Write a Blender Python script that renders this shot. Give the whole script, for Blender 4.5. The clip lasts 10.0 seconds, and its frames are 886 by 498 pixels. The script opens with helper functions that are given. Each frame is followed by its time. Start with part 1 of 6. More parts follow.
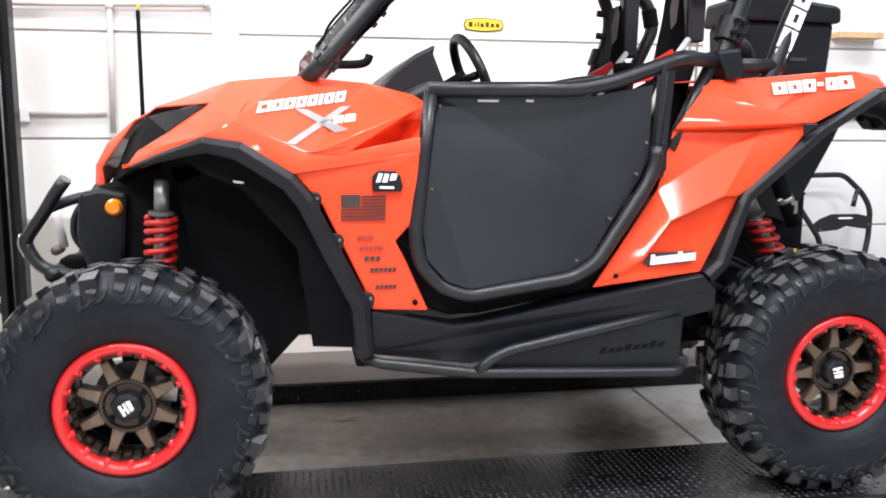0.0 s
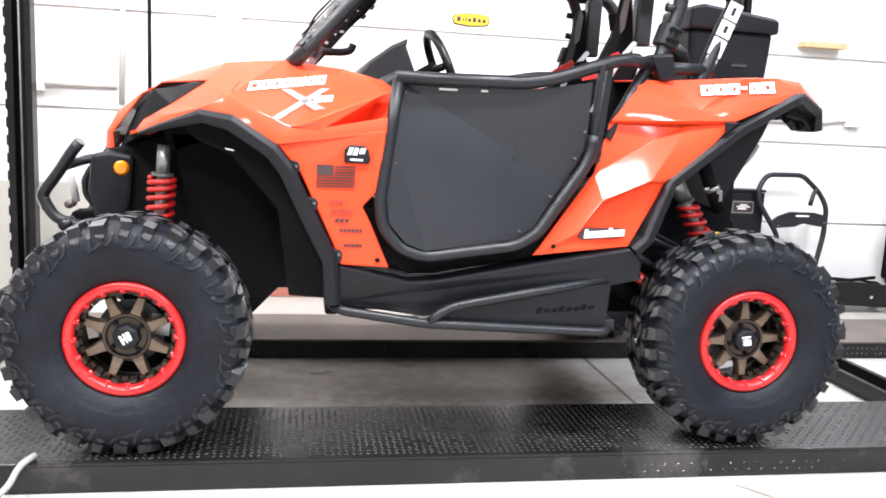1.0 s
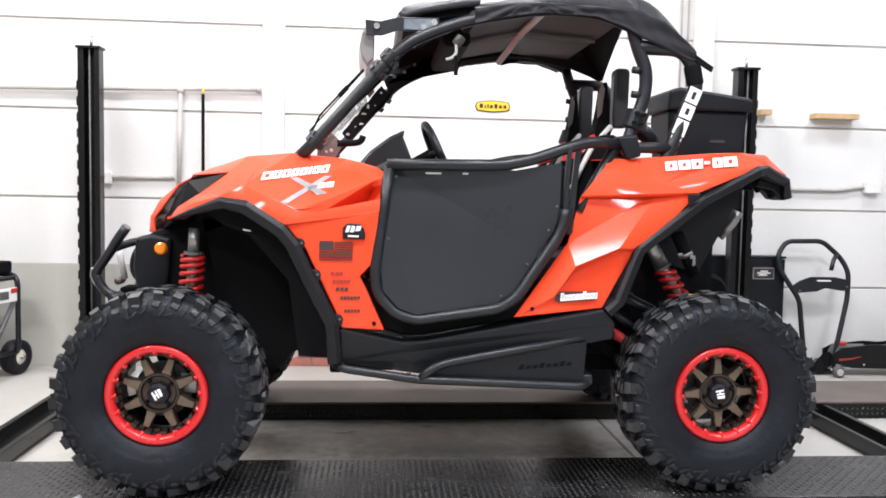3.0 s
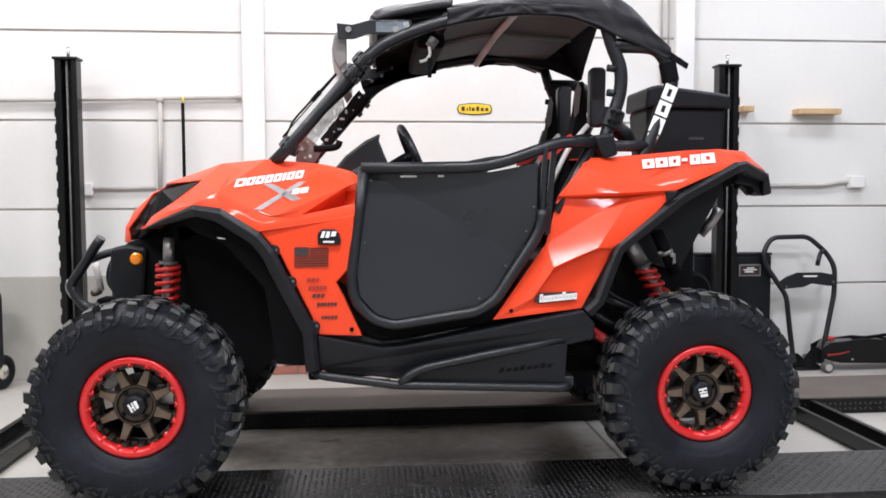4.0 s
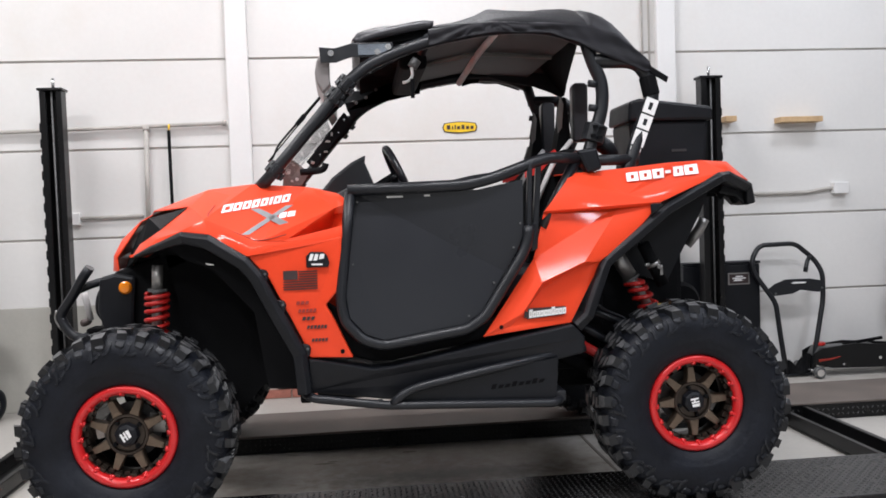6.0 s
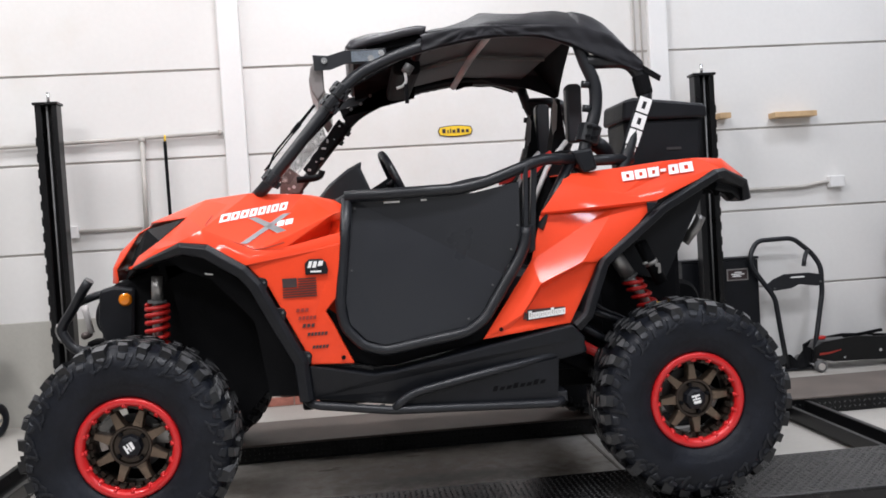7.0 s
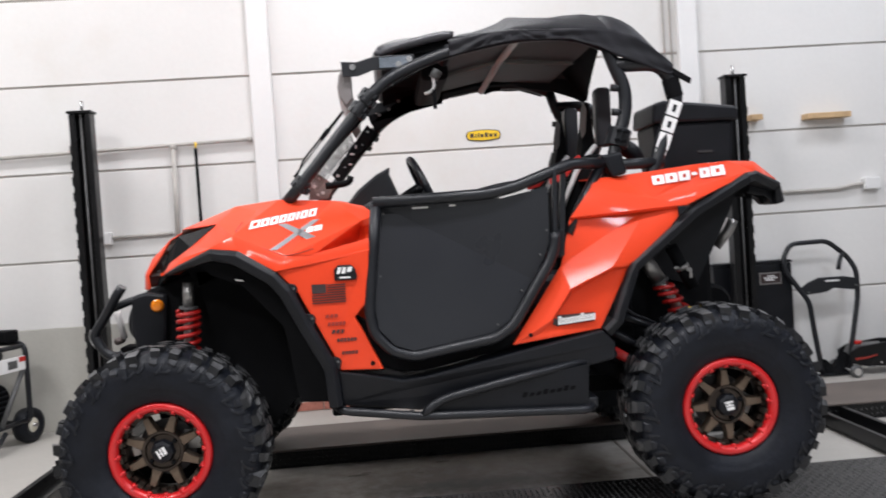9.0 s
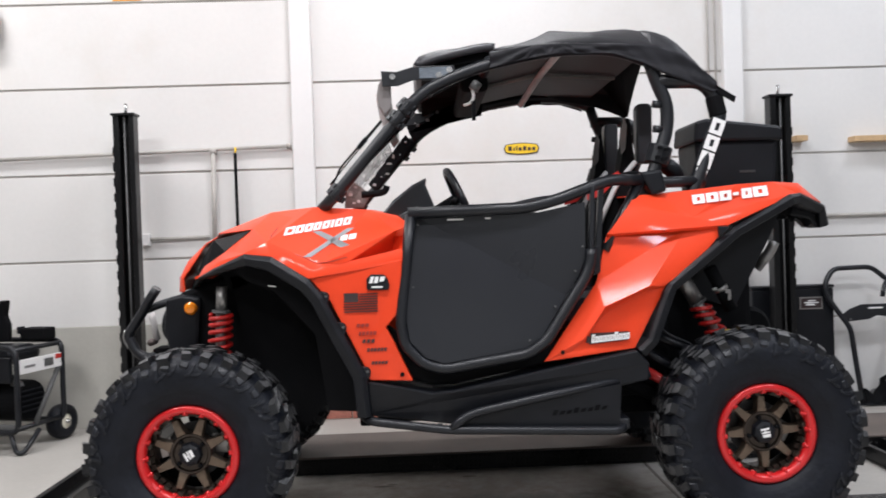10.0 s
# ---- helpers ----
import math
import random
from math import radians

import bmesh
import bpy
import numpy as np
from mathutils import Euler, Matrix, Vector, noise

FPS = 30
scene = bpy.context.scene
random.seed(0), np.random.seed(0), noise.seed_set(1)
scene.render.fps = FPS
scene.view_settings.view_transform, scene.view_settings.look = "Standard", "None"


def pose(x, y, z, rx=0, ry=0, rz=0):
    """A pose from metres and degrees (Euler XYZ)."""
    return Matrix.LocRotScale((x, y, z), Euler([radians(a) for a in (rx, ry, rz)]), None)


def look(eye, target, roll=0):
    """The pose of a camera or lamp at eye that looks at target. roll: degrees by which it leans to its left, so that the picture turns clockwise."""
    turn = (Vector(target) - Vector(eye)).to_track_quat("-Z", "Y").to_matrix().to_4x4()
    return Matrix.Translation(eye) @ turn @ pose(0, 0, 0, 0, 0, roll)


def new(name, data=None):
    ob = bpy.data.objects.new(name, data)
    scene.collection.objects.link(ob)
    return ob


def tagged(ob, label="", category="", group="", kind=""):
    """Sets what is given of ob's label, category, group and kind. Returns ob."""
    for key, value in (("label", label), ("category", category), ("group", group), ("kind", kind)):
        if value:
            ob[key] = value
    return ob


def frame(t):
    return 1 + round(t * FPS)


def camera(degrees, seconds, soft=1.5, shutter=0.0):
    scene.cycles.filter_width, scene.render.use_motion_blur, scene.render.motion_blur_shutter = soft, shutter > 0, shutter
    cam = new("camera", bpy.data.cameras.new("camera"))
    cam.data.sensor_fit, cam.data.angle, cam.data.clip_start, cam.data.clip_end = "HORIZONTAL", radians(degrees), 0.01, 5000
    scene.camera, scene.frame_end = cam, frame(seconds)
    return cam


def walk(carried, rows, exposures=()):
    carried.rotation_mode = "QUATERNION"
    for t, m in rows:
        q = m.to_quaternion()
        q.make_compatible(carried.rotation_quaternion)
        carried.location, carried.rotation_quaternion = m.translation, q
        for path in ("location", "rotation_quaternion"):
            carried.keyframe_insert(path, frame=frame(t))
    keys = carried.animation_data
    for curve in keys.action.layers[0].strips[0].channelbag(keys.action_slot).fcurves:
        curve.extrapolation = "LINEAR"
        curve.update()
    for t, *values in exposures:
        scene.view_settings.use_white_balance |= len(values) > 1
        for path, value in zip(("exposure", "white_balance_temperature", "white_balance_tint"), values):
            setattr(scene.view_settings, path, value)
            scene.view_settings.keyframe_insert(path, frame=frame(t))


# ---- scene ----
cam = camera(56.3, 10.0, soft=1.7, shutter=0.5)
PATH = [
    (0, (-0.596, -2.265, 1.24), (-0.252, -0.316, 0.95), 0.3),
    (0.5, (-0.599, -2.502, 1.223), (-0.256, -0.556, 0.917), 2.5),
    (1, (-0.528, -2.665, 1.225), (-0.186, -0.72, 0.911), 2.9),
    (1.5, (-0.39, -2.78, 1.213), (-0.281, -0.803, 0.931), -0.4),
    (2, (-0.36, -2.948, 1.226), (-0.251, -0.967, 0.97), 0.6),
    (2.5, (-0.334, -3.06, 1.239), (-0.168, -1.074, 1.073), 1.2),
    (2.7, (-0.31, -3.068, 1.243), (-0.147, -1.08, 1.098), 1.3),
    (4, (-0.209, -3.043, 1.235), (-0.031, -1.055, 1.112), -0.2),
    (4.5, (-0.204, -3.05, 1.244), (-0.014, -1.061, 1.155), -0.2),
    (5, (-0.201, -3.055, 1.243), (-0.007, -1.066, 1.169), -0.7),
    (5.5, (-0.199, -3.054, 1.238), (-0.002, -1.066, 1.155), -1.4),
    (7, (-0.194, -3.068, 1.24), (0.008, -1.08, 1.168), -3.5),
    (7.5, (-0.193, -3.065, 1.239), (0.005, -1.076, 1.158), -4.5),
    (8, (-0.192, -3.064, 1.241), (-0.004, -1.075, 1.153), -4.9),
    (8.5, (-0.193, -3.064, 1.243), (-0.005, -1.075, 1.156), -4.7),
    (9, (-0.195, -3.061, 1.247), (-0.06, -1.066, 1.188), -3.8),
    (9.5, (-0.212, -3.048, 1.246), (-0.216, -1.048, 1.218), -2.5),
    (10, (-0.191, -3.036, 1.249), (-0.138, -1.037, 1.222), -1.9),
]
EXPOSURES = [(0.0, 0.62), (0.5, 0.98), (1.0, 1.13), (1.5, 1.32), (2.0, 1.08), (2.5, 0.78), (2.7, 0.62), (3.8, 0.06), (4.5, -0.12), (5.5, -0.27), (10.0, -0.3)]
walk(cam, [(t, look(eye, target, roll)) for t, eye, target, roll in PATH], EXPOSURES)

# ---- light ----
world = bpy.data.worlds.new("world")
scene.world = world
world.use_nodes = True
world.node_tree.nodes["Background"].inputs["Color"].default_value = (0.9, 0.95, 1.0, 1)
world.node_tree.nodes["Background"].inputs["Strength"].default_value = 0.15


def area_lamp(name, eye, target, sx, sy, power, colour):
    data = bpy.data.lights.new(name, "AREA")
    data.shape, data.size, data.size_y, data.energy, data.color = "RECTANGLE", sx, sy, power, colour
    ob = new(name, data)
    ob.matrix_world = look(eye, target)
    return ob


ROOM_X0, ROOM_X1, ROOM_Y0, ROOM_Y1, ROOM_H = -5.0, 6.5, -10.0, 2.8, 4.6
LAMP_POWER = {-1.6: 132, 1.3: 94, -5.0: 150}
LAMP_ROWS = [(-3.2, -1.6), (0.1, -1.6), (3.4, -1.6), (-3.2, 1.3), (0.1, 1.3), (3.4, 1.3), (-1.5, -5.0), (2.5, -5.0)]
LAMP_TONE = ((0.985, 0.982, 1.02), (0.977, 0.982, 1.03), (0.93, 0.98, 1.1))
for lx, ly in LAMP_ROWS:
    area_lamp("ceiling_lamp_light", (lx, ly, ROOM_H - 0.16), (lx, ly, 0), 1.3, 0.55, LAMP_POWER[ly] * (0.6 if lx > 3 else 1.2 if lx < -3 and ly < 0 else 0.8 if lx < -3 else 1.0), LAMP_TONE[(lx > -1) + (lx > 2)])
# the doorway behind the camera is unseen; its daylight is an assumed fill
area_lamp("assumed_doorway_light", (1.2, ROOM_Y0 + 0.2, 1.9), (1.2, 0, 1.2), 3.6, 2.8, 35, (0.93, 0.97, 1.0))


# ---- materials ----
def material(name, colour, rough=0.5, metal=0.0, vary=0.12, scale=6.0, fine=60.0, bump=0.1, coat=0.0, stain=None, stain_at=0.62, spread=0.1, random_tint=0.0, spec=0.5, blots=()):
    """Two scales of variation: broad patches and fine grain, with a matching relief."""
    m = bpy.data.materials.new(name)
    m.use_nodes = True
    nt = m.node_tree
    N, L = nt.nodes, nt.links
    p = N["Principled BSDF"]
    p.inputs["Metallic"].default_value = metal
    p.inputs["Specular IOR Level"].default_value = spec
    if coat:
        p.inputs["Coat Weight"].default_value = coat
        p.inputs["Coat Roughness"].default_value = 0.075
    geo = N.new("ShaderNodeNewGeometry")
    broad = N.new("ShaderNodeTexNoise")
    broad.inputs["Scale"].default_value, broad.inputs["Detail"].default_value = scale, 5
    L.new(geo.outputs["Position"], broad.inputs["Vector"])
    grain = N.new("ShaderNodeTexNoise")
    grain.inputs["Scale"].default_value, grain.inputs["Detail"].default_value = fine, 3
    L.new(geo.outputs["Position"], grain.inputs["Vector"])
    add = N.new("ShaderNodeMath")
    add.operation = "MULTIPLY_ADD"
    L.new(grain.outputs["Fac"], add.inputs[0])
    add.inputs[1].default_value = 0.4
    L.new(broad.outputs["Fac"], add.inputs[2])
    ramp = N.new("ShaderNodeValToRGB")
    ramp.color_ramp.elements[0].position, ramp.color_ramp.elements[1].position = 0.45, 0.95
    ramp.color_ramp.elements[0].color = (*[min(1, c * (1 - vary)) for c in colour], 1)
    ramp.color_ramp.elements[1].color = (*[min(1, c * (1 + vary)) for c in colour], 1)
    L.new(add.outputs[0], ramp.inputs["Fac"])
    out = ramp.outputs["Color"]
    if stain:
        big = N.new("ShaderNodeTexNoise")
        big.inputs["Scale"].default_value, big.inputs["Detail"].default_value, big.inputs["Roughness"].default_value = scale * 0.4, 8, 0.65
        L.new(geo.outputs["Position"], big.inputs["Vector"])
        mask = N.new("ShaderNodeMapRange")
        mask.inputs["From Min"].default_value, mask.inputs["From Max"].default_value = stain_at, stain_at + spread
        L.new(big.outputs["Fac"], mask.inputs["Value"])
        mix = N.new("ShaderNodeMix")
        mix.data_type = "RGBA"
        L.new(mask.outputs["Result"], mix.inputs["Factor"])
        L.new(out, mix.inputs["A"])
        mix.inputs["B"].default_value = (*stain, 1)
        out = mix.outputs["Result"]
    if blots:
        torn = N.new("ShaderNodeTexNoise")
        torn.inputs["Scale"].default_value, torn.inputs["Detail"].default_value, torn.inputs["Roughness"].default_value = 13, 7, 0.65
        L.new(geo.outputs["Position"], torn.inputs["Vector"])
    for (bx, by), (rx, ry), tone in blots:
        # ragged, fading patches: soaked-in oil stains, and grime that carries painted shade
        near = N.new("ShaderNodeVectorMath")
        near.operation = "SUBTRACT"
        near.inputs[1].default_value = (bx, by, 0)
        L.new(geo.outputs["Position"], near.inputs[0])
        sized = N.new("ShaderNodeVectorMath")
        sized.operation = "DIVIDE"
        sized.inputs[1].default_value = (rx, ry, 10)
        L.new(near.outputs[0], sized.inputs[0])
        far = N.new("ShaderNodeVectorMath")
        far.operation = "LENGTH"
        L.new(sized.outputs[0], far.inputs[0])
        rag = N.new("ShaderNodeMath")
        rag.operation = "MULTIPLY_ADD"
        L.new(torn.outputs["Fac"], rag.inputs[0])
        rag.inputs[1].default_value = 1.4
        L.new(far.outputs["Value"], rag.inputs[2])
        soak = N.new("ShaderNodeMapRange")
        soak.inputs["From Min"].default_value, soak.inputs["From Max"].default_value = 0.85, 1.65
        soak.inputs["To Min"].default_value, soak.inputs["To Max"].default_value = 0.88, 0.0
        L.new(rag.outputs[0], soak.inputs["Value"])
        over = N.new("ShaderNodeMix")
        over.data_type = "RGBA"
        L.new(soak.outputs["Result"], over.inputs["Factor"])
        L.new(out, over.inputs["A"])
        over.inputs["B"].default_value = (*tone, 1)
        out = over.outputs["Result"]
    if random_tint:
        info = N.new("ShaderNodeObjectInfo")
        hsv = N.new("ShaderNodeHueSaturation")
        rng = N.new("ShaderNodeMapRange")
        rng.inputs["To Min"].default_value, rng.inputs["To Max"].default_value = 1 - random_tint, 1 + random_tint
        L.new(info.outputs["Random"], rng.inputs["Value"])
        L.new(rng.outputs["Result"], hsv.inputs["Value"])
        L.new(out, hsv.inputs["Color"])
        out = hsv.outputs["Color"]
    L.new(out, p.inputs["Base Color"])
    rr = N.new("ShaderNodeMapRange")
    rr.inputs["To Min"].default_value, rr.inputs["To Max"].default_value = max(0.02, rough - 0.08), min(1, rough + 0.08)
    L.new(broad.outputs["Fac"], rr.inputs["Value"])
    L.new(rr.outputs["Result"], p.inputs["Roughness"])
    if bump:
        bp = N.new("ShaderNodeBump")
        bp.inputs["Strength"].default_value, bp.inputs["Distance"].default_value = bump, 0.004
        L.new(grain.outputs["Fac"], bp.inputs["Height"])
        L.new(bp.outputs["Normal"], p.inputs["Normal"])
    return m


def glow(name, colour, strength):
    m = bpy.data.materials.new(name)
    m.use_nodes = True
    p = m.node_tree.nodes["Principled BSDF"]
    p.inputs["Base Color"].default_value = (*colour, 1)
    p.inputs["Emission Color"].default_value = (*colour, 1)
    p.inputs["Emission Strength"].default_value = strength
    return m


def glass(name, colour, rough=0.03):
    m = bpy.data.materials.new(name)
    m.use_nodes = True
    p = m.node_tree.nodes["Principled BSDF"]
    p.inputs["Base Color"].default_value = (*colour, 1)
    p.inputs["Transmission Weight"].default_value = 1.0
    p.inputs["Roughness"].default_value = rough
    p.inputs["IOR"].default_value = 1.1
    return m


M_ORANGE = material("orange_paint", (0.77, 0.059, 0.018), 0.45, 0, 0.05, 3, 90, 0.01, coat=0.3, spec=0.14)
M_RED = material("red_anodised", (0.55, 0.012, 0.014), 0.3, 0.15, 0.06, 8, 80, 0.02, coat=0.3)
M_SPRING = material("red_spring_paint", (0.42, 0.014, 0.012), 0.35, 0, 0.08, 8, 80, 0.03)
M_PLASTIC = material("black_plastic", (0.0053, 0.006, 0.0083), 0.42, 0, 0.25, 9, 260, 0.14, spec=0.27)
M_TUBE = material("black_powder_coat", (0.0086, 0.0095, 0.0122), 0.38, 0.0, 0.15, 10, 300, 0.1, spec=0.4)
M_MATTE = material("matte_black", (0.0048, 0.0049, 0.0056), 0.78, 0, 0.25, 8, 120, 0.15, spec=0.08)
M_PANEL = material("black_door_sheet", (0.0138, 0.0146, 0.0182), 0.3, 0.0, 0.05, 4, 320, 0.05, spec=0.4)
M_FABRIC = material("black_fabric", (0.0052, 0.0048, 0.0073), 0.52, 0, 0.3, 14, 420, 0.3, spec=0.28)
M_VINYL = material("black_vinyl", (0.008, 0.0085, 0.011), 0.36, 0, 0.15, 12, 180, 0.12, spec=0.4)
M_VISOR = material("moulded_visor_plastic", (0.03, 0.0285, 0.033), 0.34, 0, 0.15, 6, 200, 0.06, spec=0.5)
M_LAMP_SHELL = material("grey_lamp_shell", (0.2, 0.18, 0.175), 0.35, 0.1, 0.1, 9, 120, 0.04)
M_HEADREST = material("grey_black_pad", (0.026, 0.027, 0.032), 0.4, 0, 0.15, 12, 180, 0.12, spec=0.45)
M_WEB = material("grey_webbing", (0.5, 0.48, 0.47), 0.7, 0, 0.15, 12, 300, 0.2)
M_GREY_PAD = material("grey_seat_cloth", (0.16, 0.15, 0.14), 0.8, 0, 0.15, 12, 300, 0.2)
M_RUBBER = material("tyre_rubber", (0.0062, 0.0074, 0.0112), 0.5, 0, 0.4, 11, 45, 0.6, stain=(0.0115, 0.0135, 0.019), stain_at=0.56, spread=0.14, spec=0.22)
M_RIB = material("moulded_wall_rubber", (0.0085, 0.0098, 0.0135), 0.42, 0, 0.5, 22, 70, 0.3, stain=(0.0145, 0.016, 0.02), stain_at=0.55, spread=0.15, spec=0.36)
M_TREAD = material("tread_rubber", (0.0075, 0.008, 0.0095), 0.36, 0, 0.45, 14, 90, 0.25, spec=0.45)
M_TREAD_TOP = material("scuffed_tread_face", (0.062, 0.062, 0.064), 0.42, 0, 0.5, 30, 120, 0.3, stain=(0.12, 0.117, 0.113), stain_at=0.55, spread=0.15, spec=0.5)
M_BRONZE = material("bronze_alloy", (0.15, 0.112, 0.082), 0.36, 0.7, 0.14, 9, 90, 0.04)
M_BRONZE_DARK = material("dark_bronze_barrel", (0.05, 0.038, 0.03), 0.4, 0.6, 0.15, 9, 90, 0.04)
M_BRACKET = material("worn_brown_bracket", (0.09, 0.07, 0.065), 0.45, 0.4, 0.35, 25, 120, 0.15)
M_STEEL = material("bright_steel", (0.6, 0.6, 0.6), 0.25, 0.9, 0.1, 20, 120, 0.03)
M_ALU = material("brushed_aluminium", (0.33, 0.32, 0.31), 0.38, 0.85, 0.12, 16, 140, 0.05)
M_LIFT = material("black_lift_steel", (0.005, 0.005, 0.0055), 0.3, 0.0, 0.2, 6, 140, 0.08, coat=0.05, spec=0.27)
M_DECK = material("worn_diamond_plate", (0.0105, 0.0103, 0.0108), 0.25, 0.15, 0.35, 5, 160, 0.15, stain=(0.085, 0.081, 0.076), stain_at=0.56, spread=0.18)
M_DUSTY = material("dusty_plate", (0.108, 0.088, 0.076), 0.6, 0, 0.3, 4, 120, 0.1, stain=(0.055, 0.052, 0.05), stain_at=0.6, spread=0.15)
M_DECK_LUG = material("worn_tread_lugs", (0.055, 0.055, 0.055), 0.34, 0.2, 0.5, 9, 160, 0.08)
M_WALL = material("white_wall_paint", (0.7, 0.686, 0.666), 0.55, 0, 0.04, 1.1, 30, 0.08, stain=(0.635, 0.595, 0.545), stain_at=0.56, spread=0.22, random_tint=0.025)
M_COLUMN = material("white_column_paint", (0.74, 0.73, 0.718), 0.5, 0, 0.03, 2, 50, 0.05)
M_SEAM = material("wall_joint_shadow_gap", (0.4, 0.375, 0.35), 0.8, 0, 0.25, 3, 60, 0.1)
M_SIDEWALL = material("grey_side_wall", (0.25, 0.245, 0.24), 0.7, 0, 0.06, 1.5, 45, 0.1)
M_DADO = material("grey_masonry_paint", (0.43, 0.415, 0.375), 0.7, 0, 0.06, 2.5, 45, 0.25, stain=(0.42, 0.4, 0.37), stain_at=0.58, spread=0.15)
M_BRICK = material("red_brick", (0.36, 0.14, 0.105), 0.85, 0, 0.2, 12, 80, 0.4, random_tint=0.25)
M_MORTAR = material("mortar", (0.5, 0.45, 0.4), 0.9, 0, 0.1, 12, 80, 0.4)
# the broad patch under the vehicle is grime plus painted shade
OIL, GRIME_SHADE = (0.062, 0.046, 0.034), (0.178, 0.137, 0.1)
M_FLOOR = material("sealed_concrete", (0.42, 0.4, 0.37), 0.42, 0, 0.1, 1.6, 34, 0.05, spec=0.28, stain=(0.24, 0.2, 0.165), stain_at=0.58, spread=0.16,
                  blots=(((0.0, 0.95), (1.5, 0.55), GRIME_SHADE), ((0.3, 0.5), (0.62, 0.16), OIL), ((-0.4, 0.48), (0.36, 0.12), OIL), ((0.2, 0.85), (0.8, 0.16), OIL), ((0.75, 0.52), (0.35, 0.18), OIL)))
M_GAP = material("floor_joint_filler", (0.17, 0.15, 0.13), 0.8, 0, 0.2, 10, 60, 0.1)
M_CEIL = material("grey_ceiling_deck", (0.3, 0.3, 0.3), 0.8, 0, 0.03, 1, 30, 0.05)
M_AMBER = material("amber_lens", (0.85, 0.24, 0.01), 0.2, 0, 0.08, 20, 200, 0.05, coat=0.5)
# white for decals; also stands in for bright gaps at door and arch
M_WHITE = material("white_vinyl_decal_and_gap_light", (0.78, 0.77, 0.76), 0.45, 0, 0.03, 20, 100, 0.01)
M_DECAL_GREY = material("silver_grey_decal", (0.23, 0.225, 0.23), 0.38, 0.2, 0.08, 30, 150, 0.01)
M_DECAL_BLACK = material("black_decal", (0.035, 0.02, 0.02), 0.5, 0, 0.1, 20, 120, 0.01)
M_DECAL_RED = material("dark_red_decal", (0.28, 0.025, 0.015), 0.5, 0, 0.1, 20, 120, 0.01)
M_YELLOW = material("yellow_sign_face", (0.85, 0.55, 0.02), 0.4, 0, 0.05, 8, 80, 0.02)
M_WOOD = material("pine_board", (0.55, 0.37, 0.2), 0.6, 0, 0.2, 10, 90, 0.15)
M_PIPE = material("painted_conduit", (0.44, 0.415, 0.385), 0.62, 0.0, 0.12, 9, 90, 0.05)
M_HOSE = material("pale_grey_hose", (0.33, 0.33, 0.34), 0.5, 0, 0.1, 9, 90, 0.05)
M_SPEAKER = material("grey_loudspeaker_shell", (0.5, 0.47, 0.43), 0.6, 0, 0.06, 9, 90, 0.05)
M_PAPER = material("orange_notice_paper", (0.75, 0.33, 0.05), 0.7, 0, 0.2, 20, 120, 0.05)
M_REDPAINT = material("red_tool_paint", (0.5, 0.02, 0.015), 0.35, 0, 0.15, 14, 80, 0.05)
M_GREYPAINT = material("grey_engine_paint", (0.1, 0.1, 0.1), 0.5, 0.2, 0.3, 12, 80, 0.1)
M_HEADLINER = material("dark_headliner", (0.034, 0.0315, 0.032), 0.7, 0, 0.2, 6, 200, 0.15)
M_MAT = material("dark_speckled_sheet", (0.03, 0.035, 0.03), 0.4, 0, 0.4, 9, 70, 0.1, stain=(0.3, 0.3, 0.28), stain_at=0.56, spread=0.08)
M_CREAM = material("cream_wheel_disc", (0.7, 0.66, 0.55), 0.5, 0, 0.1, 12, 80, 0.05)
M_PLEXI = glass("clear_plastic", (0.93, 0.95, 0.95))
M_LENS = material("smoked_headlight_lens", (0.008, 0.008, 0.01), 0.2, 0, 0.2, 20, 80, 0.02, spec=0.3)
M_CHROME = material("blued_bright_plate", (0.42, 0.47, 0.54), 0.2, 0.9, 0.2, 18, 120, 0.02)
M_TUBE_GLOW = glow("lit_lamp_tube", (1.0, 0.97, 0.93), 6.0)


# ---- shape helpers ----
def part(name, bm, mat, parent=None, label="", smooth=False, bevel=0.0, thick=0.0, soft=0.0):
    """Links a bmesh as one mesh object, under a thing or a part."""
    bmesh.ops.recalc_face_normals(bm, faces=bm.faces[:])
    me = bpy.data.meshes.new(name)
    bm.to_mesh(me)
    bm.free()
    me.materials.append(mat)
    if smooth:
        me.shade_smooth()
    if soft:
        me.shade_smooth()
        me.set_sharp_from_angle(angle=radians(soft))
    ob = new(name, me)
    attach(ob, parent)
    if label:
        tagged(ob, label)
    if thick:
        s = ob.modifiers.new("thickness", "SOLIDIFY")
        s.thickness, s.offset = thick, 0
    if bevel:
        b = ob.modifiers.new("edge", "BEVEL")
        b.width, b.segments, b.limit_method, b.angle_limit = bevel, 2, "ANGLE", radians(35)
        b.harden_normals = False
    return ob


def attach(ob, parent):
    if parent is not None:
        ob.parent = parent
        ob.matrix_parent_inverse = Matrix.Translation(-parent.location) if parent.parent is None else Matrix.Translation(-parent.location)
    return ob


def thing(name, x, y, z, label, category, group="", kind=""):
    ob = new(name)
    ob.location = (x, y, z)
    ob.empty_display_size = 0.1
    return tagged(ob, label, category, group, kind)


